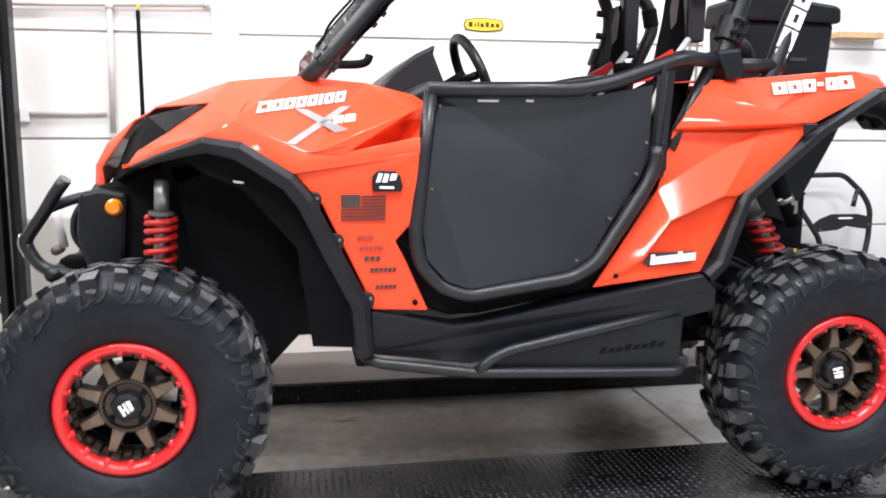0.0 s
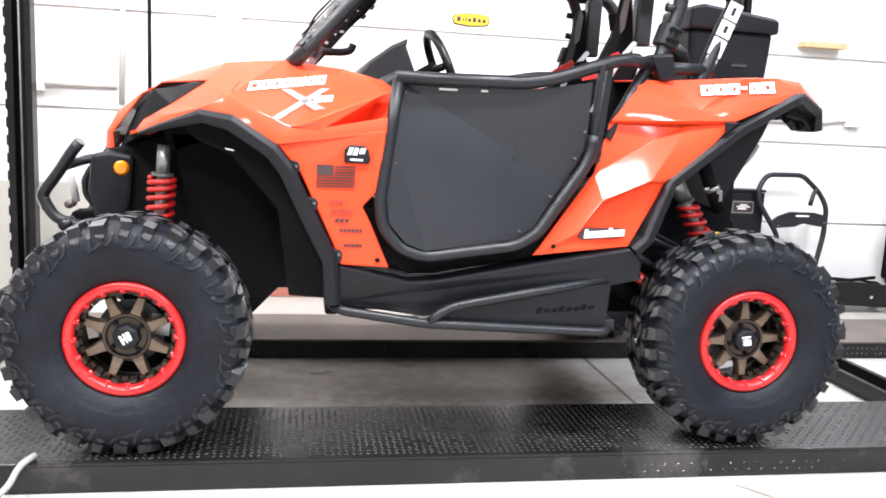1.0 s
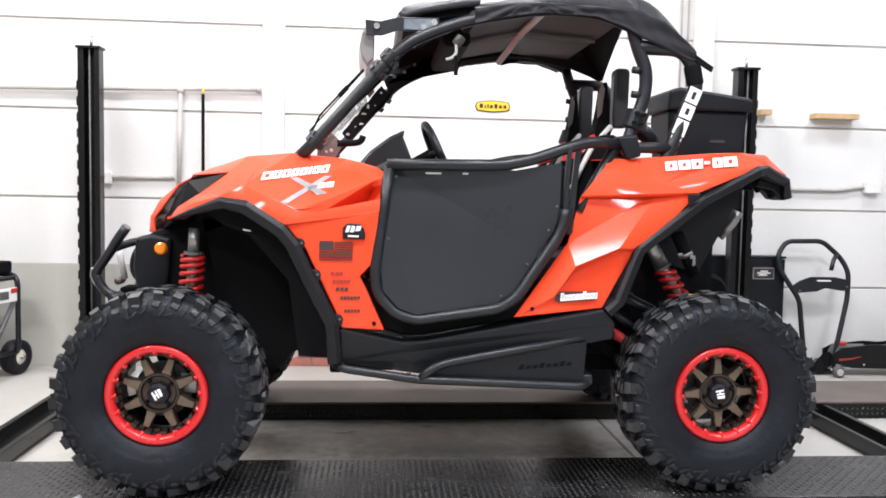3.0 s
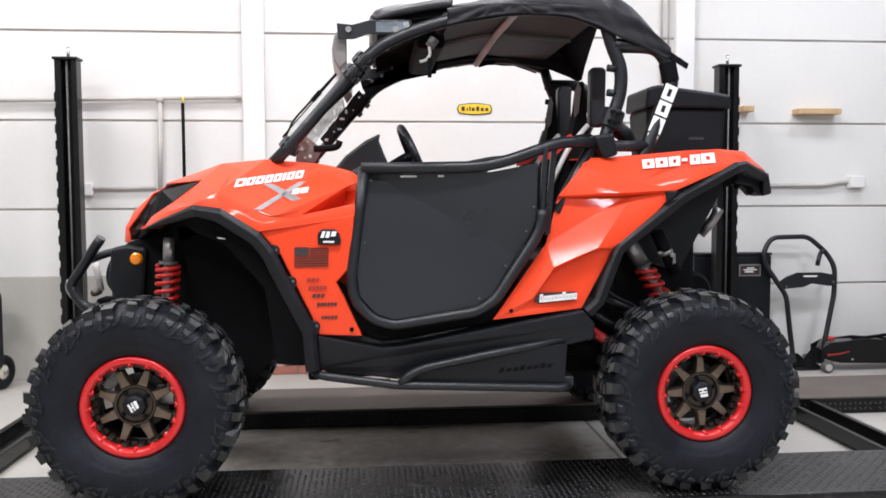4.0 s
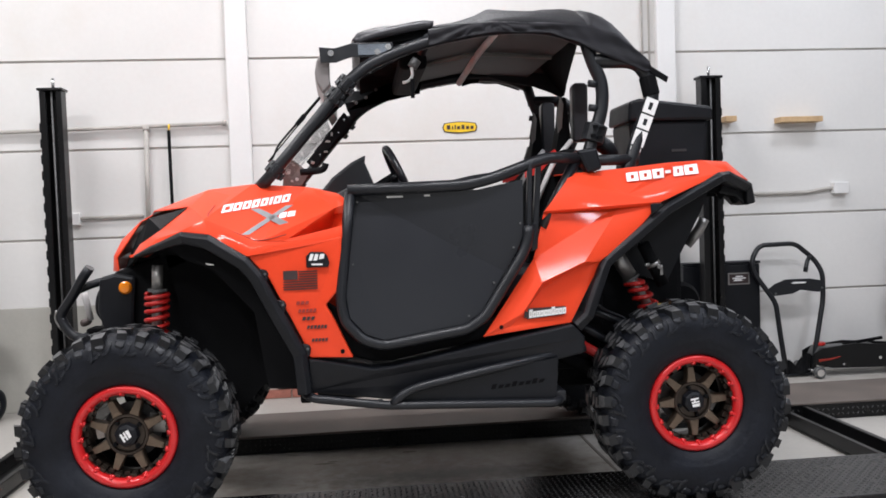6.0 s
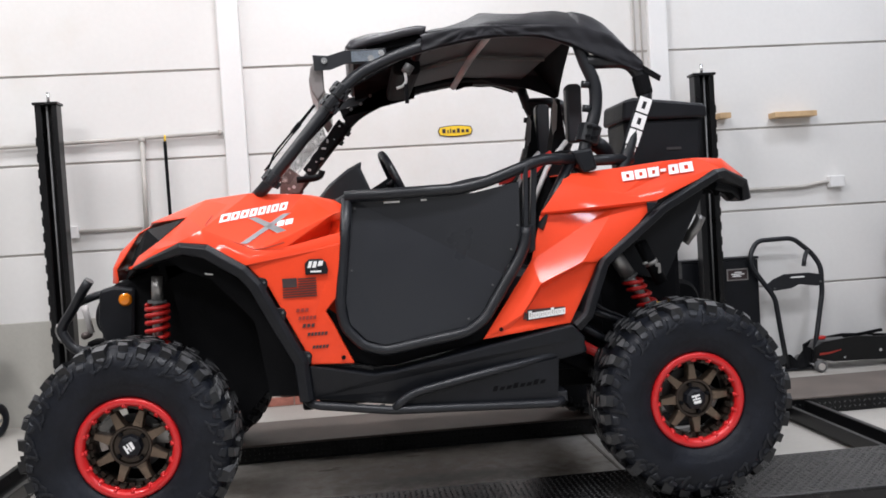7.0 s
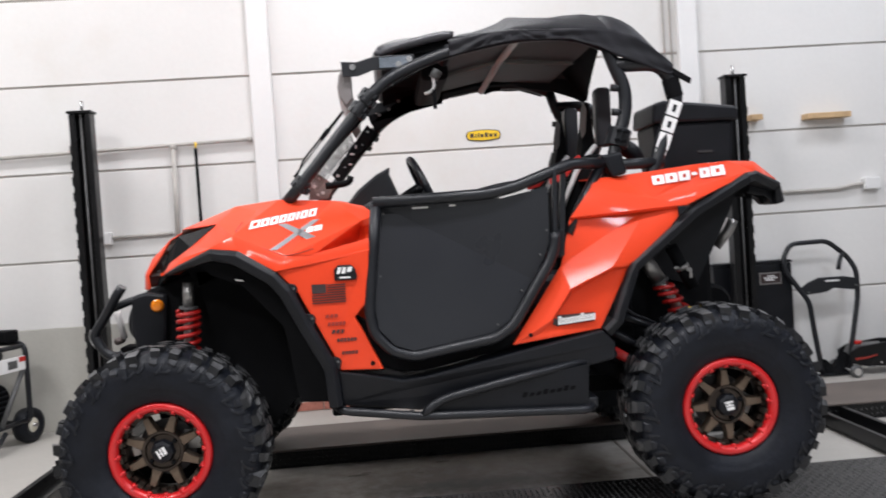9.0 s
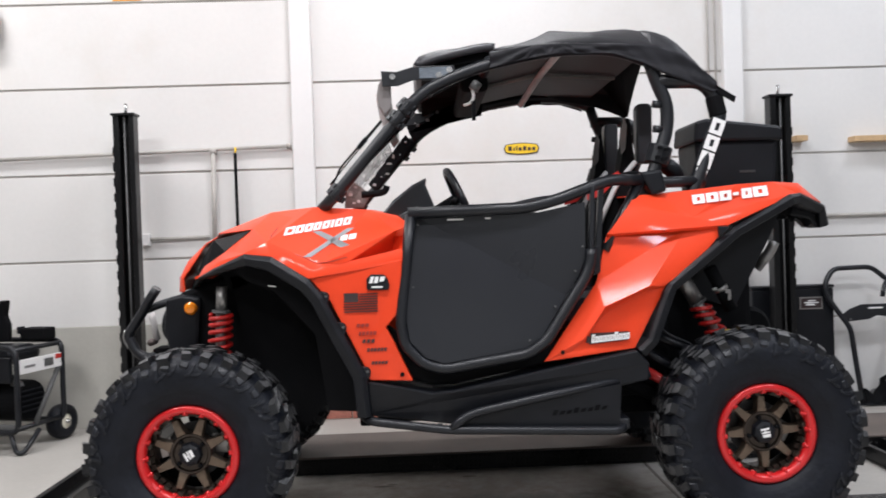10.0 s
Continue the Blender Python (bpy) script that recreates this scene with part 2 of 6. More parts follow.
def box(bm, x0, x1, y0, y1, z0, z1):
    vs = [bm.verts.new(c) for c in ((x0, y0, z0), (x1, y0, z0), (x1, y1, z0), (x0, y1, z0), (x0, y0, z1), (x1, y0, z1), (x1, y1, z1), (x0, y1, z1))]
    for f in ((0, 1, 2, 3), (4, 5, 6, 7), (0, 1, 5, 4), (1, 2, 6, 5), (2, 3, 7, 6), (3, 0, 4, 7)):
        bm.faces.new([vs[i] for i in f])
    return bm


def boxes(*rows):
    bm = bmesh.new()
    for r in rows:
        box(bm, *r)
    return bm


def prism(pts, y0, y1, bm=None):
    """An (x, z) outline drawn out along y. y0 and y1 are numbers, or functions of (x, z)."""
    bm = bm or bmesh.new()
    f0 = y0 if callable(y0) else (lambda x, z: y0)
    f1 = y1 if callable(y1) else (lambda x, z: y1)
    a = [bm.verts.new((x, f0(x, z), z)) for x, z in pts]
    b = [bm.verts.new((x, f1(x, z), z)) for x, z in pts]
    bm.faces.new(a)
    bm.faces.new(b[::-1])
    n = len(pts)
    for i in range(n):
        bm.faces.new((a[i], b[i], b[(i + 1) % n], a[(i + 1) % n]))
    return bm


def fillet(pts, r, closed=False, steps=5):
    pts = [Vector(p) for p in pts]
    out = []
    n = len(pts)
    for i, p in enumerate(pts):
        if not closed and i in (0, n - 1):
            out.append(p)
            continue
        a, b = pts[i - 1], pts[(i + 1) % n]
        da, db = (a - p), (b - p)
        ra, rb = min(r, da.length * 0.48), min(r, db.length * 0.48)
        s, e = p + da.normalized() * ra, p + db.normalized() * rb
        for k in range(steps + 1):
            u = k / steps
            out.append(s * (1 - u) ** 2 + p * 2 * u * (1 - u) + e * u * u)
    return out


def tube(pts, r, closed=False, seg=12, bend=0.04, bm=None):
    """A round tube along a line with rounded bends."""
    bm = bm or bmesh.new()
    path = fillet(pts, bend, closed)
    clean = [path[0]]
    for p in path[1:]:
        if (p - clean[-1]).length > 1e-4:
            clean.append(p)
    if closed and (clean[0] - clean[-1]).length < 1e-4:
        clean.pop()
    n = len(clean)
    rings, prev = [], None
    for i, p in enumerate(clean):
        a = clean[i - 1] if (i or closed) else p
        b = clean[(i + 1) % n] if (i < n - 1 or closed) else p
        d = (b - a).normalized()
        if prev is None:
            u = d.cross(Vector((0, 0, 1)))
            if u.length < 0.1:
                u = d.cross(Vector((0, 1, 0)))
        else:
            u = prev - d * prev.dot(d)
        u.normalize()
        prev = u
        v = d.cross(u)
        rings.append([bm.verts.new(p + (u * math.cos(2 * math.pi * k / seg) + v * math.sin(2 * math.pi * k / seg)) * r) for k in range(seg)])
    last = n if closed else n - 1
    for i in range(last):
        A, B = rings[i], rings[(i + 1) % n]
        for k in range(seg):
            bm.faces.new((A[k], A[(k + 1) % seg], B[(k + 1) % seg], B[k]))
    if not closed:
        bm.faces.new(rings[0][::-1])
        bm.faces.new(rings[-1])
    return bm


def rod(a, b, r, seg=14, bm=None):
    return tube([a, b], r, seg=seg, bm=bm)


def lathe(profile, seg=64, centre=(0, 0, 0), closed=True, bm=None):
    """Turns (y, r) points about the y axis through centre."""
    bm = bm or bmesh.new()
    cx, cy, cz = centre
    rings = [[bm.verts.new((cx + r * math.cos(2 * math.pi * k / seg), cy + y, cz + r * math.sin(2 * math.pi * k / seg))) for k in range(seg)] for y, r in profile]
    n = len(rings)
    for i in range(n if closed else n - 1):
        A, B = rings[i], rings[(i + 1) % n]
        for k in range(seg):
            bm.faces.new((A[k], A[(k + 1) % seg], B[(k + 1) % seg], B[k]))
    if not closed:
        for ring in (rings[0], rings[-1]):
            if (ring[0].co - ring[seg // 2].co).length > 1e-5:
                bm.faces.new(ring)
    return bm


def skin(verts, faces, mirror=None):
    """Faceted shell from named corners; mirror adds the far half about that y."""
    bm = bmesh.new()
    for side in ((0, 1) if mirror is not None else (0,)):
        made = {}
        for k, (x, y, z) in verts.items():
            made[k] = bm.verts.new((x, y if not side else 2 * mirror - y, z))
        for f in faces:
            bm.faces.new([made[k] for k in (f if not side else f[::-1])])
    bmesh.ops.remove_doubles(bm, verts=bm.verts[:], dist=0.0005)
    bmesh.ops.delete(bm, geom=[v for v in bm.verts if not v.link_faces], context="VERTS")
    return bm


def flip(bm, axis):
    """The same shape mirrored about the plane y = axis."""
    for v in bm.verts:
        v.co.y = 2 * axis - v.co.y
    return bm


def slab_letters(rows, y, depth=0.003):
    """Plain bars and slanted strokes: (x, z) quads at a y."""
    bm = bmesh.new()
    for q in rows:
        prism(q, y, y + depth, bm)
    return bm


def bar(x0, z0, x1, z1, h, lean=0.0):
    """A bar from (x0, z0) to (x1, z1), h high, as an (x, z) quad."""
    return [(x0, z0), (x1, z1), (x1 + lean, z1 + h), (x0 + lean, z0 + h)]


def tri_y(tris):
    """A function giving y on a faceted surface from the facet over (x, z)."""
    def y_at(x, z):
        best = None
        for a, b, c in tris:
            d = (b[2] - c[2]) * (a[0] - c[0]) + (c[0] - b[0]) * (a[2] - c[2])
            if abs(d) < 1e-9:
                continue
            u = ((b[2] - c[2]) * (x - c[0]) + (c[0] - b[0]) * (z - c[2])) / d
            v = ((c[2] - a[2]) * (x - c[0]) + (a[0] - c[0]) * (z - c[2])) / d
            w = 1 - u - v
            low = min(u, v, w)
            if best is None or low > best[0]:
                best = (low, u * a[1] + v * b[1] + w * c[1])
        return best[1]
    return y_at


def laid(quads, y_at, off, nx=6, nz=3):
    """Quads laid on a surface as thin sheets that follow its facets."""
    bm = bmesh.new()
    for q in quads:
        a, b, c, d = [Vector(p) for p in q]
        grid = []
        for j in range(nz + 1):
            row = []
            for i in range(nx + 1):
                u, v = i / nx, j / nz
                p = (a * (1 - u) + b * u) * (1 - v) + (d * (1 - u) + c * u) * v
                row.append(bm.verts.new((p.x, y_at(p.x, p.y) - off, p.y)))
            grid.append(row)
        for A, B in zip(grid, grid[1:]):
            for i in range(nx):
                bm.faces.new((A[i], A[i + 1], B[i + 1], B[i]))
    return bm


# ---- room ----
def structure(name, bm, mat, label, category, bevel=0.0):
    return tagged(part(name, bm, mat, bevel=bevel), label, category, kind="structure")


T = 0.2
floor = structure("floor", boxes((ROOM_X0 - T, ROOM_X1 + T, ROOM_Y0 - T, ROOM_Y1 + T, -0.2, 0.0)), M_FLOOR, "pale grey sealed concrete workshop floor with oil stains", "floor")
# saw-cut joints and a wandering crack
part("floor_joint", boxes((0.967, 0.981, 0.0, ROOM_Y1, 0.0, 0.003)), M_GAP, floor)
part("floor_joint", boxes((ROOM_X0, ROOM_X1, -4.2, -4.18, 0.0, 0.003)), M_GAP, floor)
crack_pts, cx, cy = [], 1.0, -0.14
for i in range(16):
    crack_pts.append((cx, cy))
    cx += 0.022 + random.uniform(-0.012, 0.014)
    cy -= 0.035
bm = bmesh.new()
for (ax, ay), (bx, by) in zip(crack_pts, crack_pts[1:]):
    w = random.uniform(0.0015, 0.003)
    vs = [bm.verts.new(c) for c in ((ax - w, ay, 0.002), (ax + w, ay, 0.002), (bx + w, by, 0.002), (bx - w, by, 0.002))]
    bm.faces.new(vs)
part("floor_crack", bm, M_GAP, floor, "thin wandering crack in the concrete")
bm = bmesh.new()
for (sx, sy, sl, sw) in ((-0.42, 1.14, 0.06, 0.016), (-0.38, 1.17, 0.03, 0.01), (0.02, 1.26, 0.04, 0.014), (-0.1, 1.1, 0.02, 0.01)):
    ring = []
    for k in range(12):
        a = 2 * math.pi * k / 12
        ring.append(bm.verts.new((sx + sl * math.cos(a) * random.uniform(0.7, 1.1), sy + sw * math.sin(a) * random.uniform(0.7, 1.1), 0.0025)))
    bm.faces.new(ring)
part("floor_scuff", bm, M_GAP, floor, "small dark scuff marks on the concrete")

# ceiling and the next three walls are unseen; their grey keeps reflections dark
structure("ceiling", boxes((ROOM_X0 - T, ROOM_X1 + T, ROOM_Y0 - T, ROOM_Y1 + T, ROOM_H, ROOM_H + 0.15)), M_CEIL, "plain grey workshop ceiling deck", "ceiling")
structure("wall_west", boxes((ROOM_X0 - T, ROOM_X0, ROOM_Y0 - T, ROOM_Y1 + T, 0, ROOM_H)), M_SIDEWALL, "plain grey painted workshop side wall", "wall")
structure("wall_east", boxes((ROOM_X1, ROOM_X1 + T, ROOM_Y0 - T, ROOM_Y1 + T, 0, ROOM_H)), M_SIDEWALL, "plain grey painted workshop side wall", "wall")
structure("wall_south", boxes((ROOM_X0, ROOM_X1, ROOM_Y0 - T, ROOM_Y0, 3.4, ROOM_H), (ROOM_X0, -0.7, ROOM_Y0 - T, ROOM_Y0, 0, 3.4), (3.1, ROOM_X1, ROOM_Y0 - T, ROOM_Y0, 0, 3.4)), M_SIDEWALL, "plain grey workshop wall, unseen, with an assumed open bay doorway", "wall")

wall = structure("wall_north", boxes((ROOM_X0, ROOM_X1, ROOM_Y1 + 0.011, ROOM_Y1 + T, 0, ROOM_H)), M_SEAM, "white painted panel wall with dark horizontal joints", "wall")
SEAMS = [0.595, 1.165, 1.767, 2.366, 2.985, 3.6, 4.2, ROOM_H]
BAYS = [(ROOM_X0, -3.40, "side"), (-3.18, -1.06, "left"), (-0.912, 1.982, "mid"), (2.122, 5.03, "right"), (5.17, ROOM_X1, "side")]
G = 0.0072
for x0, x1, bay in BAYS:
    low = {"left": 0.71, "mid": 0.36, "side": 0.0, "right": 0.0}[bay]
    z = low
    for top in SEAMS:
        top = 2.953 if bay == "left" and top == 2.985 else top
        if top - z < 0.15:
            continue
        bm = boxes((x0, x1, ROOM_Y1, ROOM_Y1 + 0.03, z + (G if z > low or bay == "right" else 0.0), top - G))
        part("wall_panel", bm, M_WALL, wall, bevel=0.004)
        z = top
# column uprights between the bays
for x0, x1 in ((-3.40, -3.18), (-1.06, -0.912), (1.982, 2.122), (5.03, 5.17)):
    structure("wall_column", boxes((x0, x1, ROOM_Y1 - 0.045, ROOM_Y1 + 0.03, 0, ROOM_H)), M_COLUMN, "white painted steel wall column", "column", bevel=0.008)
structure("wall_dado", boxes((-3.18, -1.06, ROOM_Y1 - 0.012, ROOM_Y1 + 0.03, 0, 0.71)), M_DADO, "grey painted masonry dado at the foot of the wall", "wall base", bevel=0.004)
# brick plinth in the middle bay
plinth = structure("brick_plinth", boxes((-0.912, 1.982, ROOM_Y1 - 0.004, ROOM_Y1 + 0.03, 0, 0.36)), M_MORTAR, "low red brick plinth at the foot of the wall", "wall base")

# ceiling lamps
for lx, ly in LAMP_ROWS:
    lamp = thing("ceiling_lamp", lx, ly, ROOM_H, "white strip lamp with four lit tubes on the ceiling", "lamp", "ceiling lamps")
    part("housing", boxes((lx - 0.65, lx + 0.65, ly - 0.29, ly + 0.29, ROOM_H - 0.07, ROOM_H - 0.001)), M_COLUMN, lamp, bevel=0.01)
    for dy in (-0.2, -0.07, 0.07, 0.2):
        part("lamp_tube", rod((lx - 0.6, ly + dy, ROOM_H - 0.1), (lx + 0.6, ly + dy, ROOM_H - 0.1), 0.016), M_TUBE_GLOW, lamp, smooth=True)

# ---- things on the wall ----
WY = ROOM_Y1
sign = thing("wall_sign", 0.54, WY, 1.86, "small yellow oblong sign with black border on the white wall", "sign")


def oblong(cx, cz, w, h, y0, y1, cut=0.03):
    pts = [(cx - w / 2 + 0.012, cz - h * 0.36), (cx - w / 2, cz), (cx - w / 2 + 0.012, cz + h * 0.36)]
    n = 12
    top = [(cx - w / 2 + 0.012 + (w - 0.024) * k / n, cz + h * (0.36 + 0.14 * math.sin(math.pi * k / n))) for k in range(1, n)]
    right = [(cx + w / 2 - 0.012, cz + h * 0.36), (cx + w / 2, cz), (cx + w / 2 - 0.012, cz - h * 0.36)]
    bottom = [(cx + w / 2 - 0.012 - (w - 0.024) * k / n, cz - h * (0.36 + 0.14 * math.sin(math.pi * k / n))) for k in range(1, n)]
    return prism(pts + top + right + bottom, y0, y1)


part("border", oblong(0.541, 1.86, 0.25, 0.082, WY - 0.006, WY - 0.001), M_DECAL_BLACK, sign)
part("face", oblong(0.541, 1.86, 0.236, 0.07, WY - 0.009, WY - 0.006), M_YELLOW, sign)
marks = []
for i, w in enumerate((0.03, 0.012, 0.012, 0.026, 0.026, 0.026, 0.026)):
    x = 0.447 + (0, 0.036, 0.055, 0.073, 0.105, 0.137, 0.169)[i]
    h = 0.03 if i in (0, 2, 4) else 0.022
    marks.append(bar(x, 1.846, x + w * 0.8, 1.846, h))
part("lettering", slab_letters(marks, WY - 0.0115, 0.002), M_DECAL_BLACK, sign, "black block lettering reduced to bars")

for x0, x1, z in ((2.875, 3.2, 1.83), (2.46, 2.545, 1.845)):
    sh = thing("wall_shelf", x0, WY, z, "short bare pine board fixed to the white wall", "shelf", "pine boards on the wall")
    part("board", boxes((x0, x1, WY - 0.1, WY, z, z + 0.04)), M_WOOD, sh, bevel=0.004)

pipe = thing("air_pipe", -2.1, WY, 1.9, "grey air line pipe with a drop along the wall", "pipe")
part("run", rod((-3.17, WY - 0.03, 1.885), (-1.09, WY - 0.03, 1.925), 0.013), M_PIPE, pipe, smooth=True)
part("drop", rod((-1.611, WY - 0.03, 1.90), (-1.625, WY - 0.03, 1.2), 0.016), M_PIPE, pipe, smooth=True)
part("end_cap", rod((-1.1, WY - 0.03, 1.925), (-1.075, WY - 0.03, 1.9255), 0.019), M_PIPE, pipe, smooth=True)
part("coupling", rod((-1.63, WY - 0.03, 1.9), (-1.59, WY - 0.03, 1.901), 0.02), M_PIPE, pipe, smooth=True)
low_pipe = thing("low_conduit", -1.9, WY, 1.31, "thin grey conduit with a white box low on the wall", "pipe")
part("run", rod((-2.08, WY - 0.02, 1.305), (-1.66, WY - 0.02, 1.312), 0.012), M_PIPE, low_pipe, smooth=True)
part("outlet_box", boxes((-2.135, -2.07, WY - 0.05, WY, 1.26, 1.345)), M_COLUMN, low_pipe, bevel=0.006)
stick = thing("air_hose_drop", -1.47, WY, 1.9, "black hose hanging straight from a brass fitting", "hose")
part("hose", rod((-1.455, WY - 0.06, 1.88), (-1.454, WY - 0.06, 1.0), 0.0115), M_MATTE, stick, smooth=True)
part("fitting", rod((-1.455, WY - 0.06, 1.885), (-1.455, WY - 0.045, 1.922), 0.007), M_YELLOW, stick, smooth=True)
cond = thing("conduit", 2.9, WY, 1.34, "grey conduit ending in a square junction box", "pipe")
part("run", tube([(2.13, WY - 0.02, 1.318), (3.12, WY - 0.02, 1.318), (3.25, WY - 0.02, 1.34), (3.32, WY - 0.02, 1.342)], 0.013), M_PIPE, cond, smooth=True)
part("junction_box", boxes((3.305, 3.42, WY - 0.055, WY, 1.3, 1.385)), M_COLUMN, cond, bevel=0.006)
riser = thing("cable_riser", 1.9, WY, 2.2, "thin grey cables running up the wall beside a column", "cable")
for dx in (0.0, 0.05):
    part("cable", rod((1.885 + dx, WY - 0.015, 1.5), (1.885 + dx, WY - 0.015, ROOM_H), 0.007), M_PIPE, riser, smooth=True)

spk = thing("wall_speaker", -3.06, WY, 2.75, "grey loudspeaker on a dark wall bracket", "loudspeaker")
part("cabinet", prism([(-3.172, 2.705), (-3.04, 2.7), (-3.024, 2.72), (-3.017, 2.81), (-3.024, 2.912), (-3.04, 2.932), (-3.172, 2.935), (-3.178, 2.82)], WY - 0.145, WY - 0.046), M_SPEAKER, spk, bevel=0.018, soft=50)
part("grille", boxes((-3.16, -3.045, WY - 0.149, WY - 0.1455, 2.722, 2.912)), M_SPEAKER, spk, bevel=0.002)
part("bracket", rod((-3.15, WY - 0.1, 2.705), (-3.155, WY - 0.085, 2.65), 0.009), M_MATTE, spk, smooth=True)
part("cable", tube([(-3.155, WY - 0.085, 2.66), (-3.16, WY - 0.04, 2.6), (-3.165, WY - 0.006, 2.46)], 0.004), M_PIPE, spk, smooth=True)
notice = thing("notice_paper", -2.18, WY, 3.0, "orange printed notice taped high on the wall", "paper")
part("sheet", boxes((-2.275, -2.08, WY - 0.003, WY - 0.0005, 2.968, 3.12)), M_PAPER, notice)
part("print_bars", slab_letters([bar(-2.25, 2.976, -2.1, 2.976, 0.014), bar(-2.25, 3.004, -2.13, 3.004, 0.014)], WY - 0.0045, 0.001), M_YELLOW, notice)

# ---- vehicle lift ----
RUN_TOP = 0.1
lift = thing("vehicle_lift", 0, 0.9, 0, "black four-post vehicle lift lowered to the floor with diamond plate runways", "vehicle lift")
RX0, RX1 = -3.0, 3.3


def runway(y0, y1, x0, x1, top, side):
    ob = part("runway", boxes((x0, x1, y0, y1, RUN_TOP - 0.012, RUN_TOP)), top, lift, "worn diamond plate runway", bevel=0.004)
    for ya in (y0, y1 - 0.012):
        part("side_rail", boxes((x0, x1, ya, ya + 0.012, 0.004, RUN_TOP - 0.012)), side, ob)
    return ob


def tread_lugs(x0, x1, y0, y1, step, parent, mat, vertical_y=None):
    """Raised lozenges of the plate, alternating in direction, joined."""
    verts, faces = [], []
    L, W, h = step * 0.36, step * 0.13, 0.0022
    ni, nj = int((x1 - x0) / step), int((y1 - y0) / step)
    for i in range(ni):
        for j in range(nj):
            a = radians(45 if (i + j) % 2 else -45)
            cx, cy = x0 + (i + 0.5 + random.uniform(-0.05, 0.05)) * step, y0 + (j + 0.5 + random.uniform(-0.05, 0.05)) * step
            if random.random() < 0.06:
                continue
            ux, uy = math.cos(a), math.sin(a)
            b = len(verts)
            pts = [(L, 0, 0), (0, W, 0), (-L, 0, 0), (0, -W, 0), (L * 0.45, 0, h), (-L * 0.45, 0, h)]
            for p, q, r in pts:
                lx, ly = cx + p * ux - q * uy, cy + p * uy + q * ux
                if vertical_y is None:
                    verts.append((lx, ly, RUN_TOP + 0.0002 + r))
                else:
                    verts.append((lx, vertical_y - r, ly))
            faces += [(b, b + 1, b + 4), (b + 1, b + 5, b + 4), (b + 1, b + 2, b + 5), (b + 2, b + 3, b + 5), (b + 3, b + 4, b + 5), (b + 3, b, b + 4)]
    me = bpy.data.meshes.new("tread_pattern")
    me.from_pydata(verts, [], faces)
    me.materials.append(mat)
    ob = new("tread_pattern", me)
    attach(ob, parent)
    return tagged(ob, "raised lozenge tread pattern", kind="stuff")


NEAR_Y = (-0.068, 0.425)
FAR_Y = (1.385, 1.91)
rn = runway(NEAR_Y[0], NEAR_Y[1], RX0, RX1, M_DECK, M_DECK)
tread_lugs(-2.6, 2.9, NEAR_Y[0] + 0.02, NEAR_Y[1] - 0.01, 0.024, rn, M_DECK_LUG)
tread_lugs(0.55, 2.9, 0.012, RUN_TOP - 0.018, 0.025, rn, M_DECK, vertical_y=NEAR_Y[0])
rf = runway(FAR_Y[0], FAR_Y[1], -1.86, RX1, M_DUSTY, M_LIFT)
tread_lugs(2.2, 3.28, 0.014, RUN_TOP - 0.018, 0.03, rf, M_DECK_LUG, vertical_y=FAR_Y[0])
tread_lugs(-1.8, 2.18, 0.012, RUN_TOP - 0.012, 0.025, rf, M_DECK, vertical_y=FAR_Y[0])
for x0, x1, nm in ((-2.06, -1.87, "front"), (2.12, 2.3, "rear")):
    bm = boxes((x0, x1, -0.9, 2.6, 0.008, 0.02), (x0, x0 + 0.03, -0.9, 2.6, 0.02, 0.085), (x1 - 0.03, x1, -0.9, 2.6, 0.02, 0.085))
    part("crossbeam", bm, M_LIFT, lift, "black steel channel crossbeam", bevel=0.004)
# posts, each with a ladder of lock notches, a cap and a stud
for px, back in ((-2.118, -1), (2.247, 1)):
    y0, y1, w = 2.46, 2.552, (0.068 if px < 0 else 0.071)
    c = 0.012
    ring = [(-w, y0), (-0.03, y0), (-0.03, y0 + c), (-w + c, y0 + c), (-w + c, y1 - c), (w - c, y1 - c), (w - c, y0 + c), (0.035, y0 + c), (0.035, y0), (w, y0), (w, y1), (-w, y1)]
    bm = bmesh.new()
    lo = [bm.verts.new((px + x, y, 0.02)) for x, y in ring]
    hi = [bm.verts.new((px + x, y, 2.12)) for x, y in ring]
    bm.faces.new(lo)
    bm.faces.new(hi)
    for k in range(12):
        bm.faces.new((lo[k], lo[(k + 1) % 12], hi[(k + 1) % 12], hi[k]))
    post = part("post", bm, M_LIFT, lift, "black box-section lift post", bevel=0.004)
    part("post_cap", boxes((px - w - 0.01, px + w + 0.01, y0 - 0.012, y1 + 0.01, 2.12, 2.137)), M_LIFT, post, bevel=0.003)
    part("base_plate", boxes((px - 0.16, px + 0.16, y0 - 0.12, y1 + 0.1, 0.001, 0.019)), M_LIFT, post, bevel=0.003)
    part("stud", rod((px + 0.005, 2.51, 2.137), (px + 0.005, 2.51, 2.205), 0.01), M_STEEL, post, smooth=True)
    part("lift_cable", rod((px + 0.004, y0 + 0.015, 0.05), (px + 0.004, y0 + 0.015, 2.12), 0.006), M_GREYPAINT, post, smooth=True)
    bm = bmesh.new()
    xx = px + back * w
    for k in range(17):
        z = 0.22 + k * 0.102
        if z > 1.93:
            break
        prism([(xx, z), (xx + back * 0.014, z + 0.012), (xx + back * 0.014, z + 0.062), (xx, z + 0.074)], y0 + 0.02, y0 + 0.07, bm)
    part("lock_ladder", bm, M_LIFT, post, "row of lock notches")
# carriage boxes where the crossbeams meet the posts
part("carriage", boxes((-2.12, -1.93, 2.0, 2.44, 0.02, 0.19)), M_LIFT, lift, bevel=0.01)
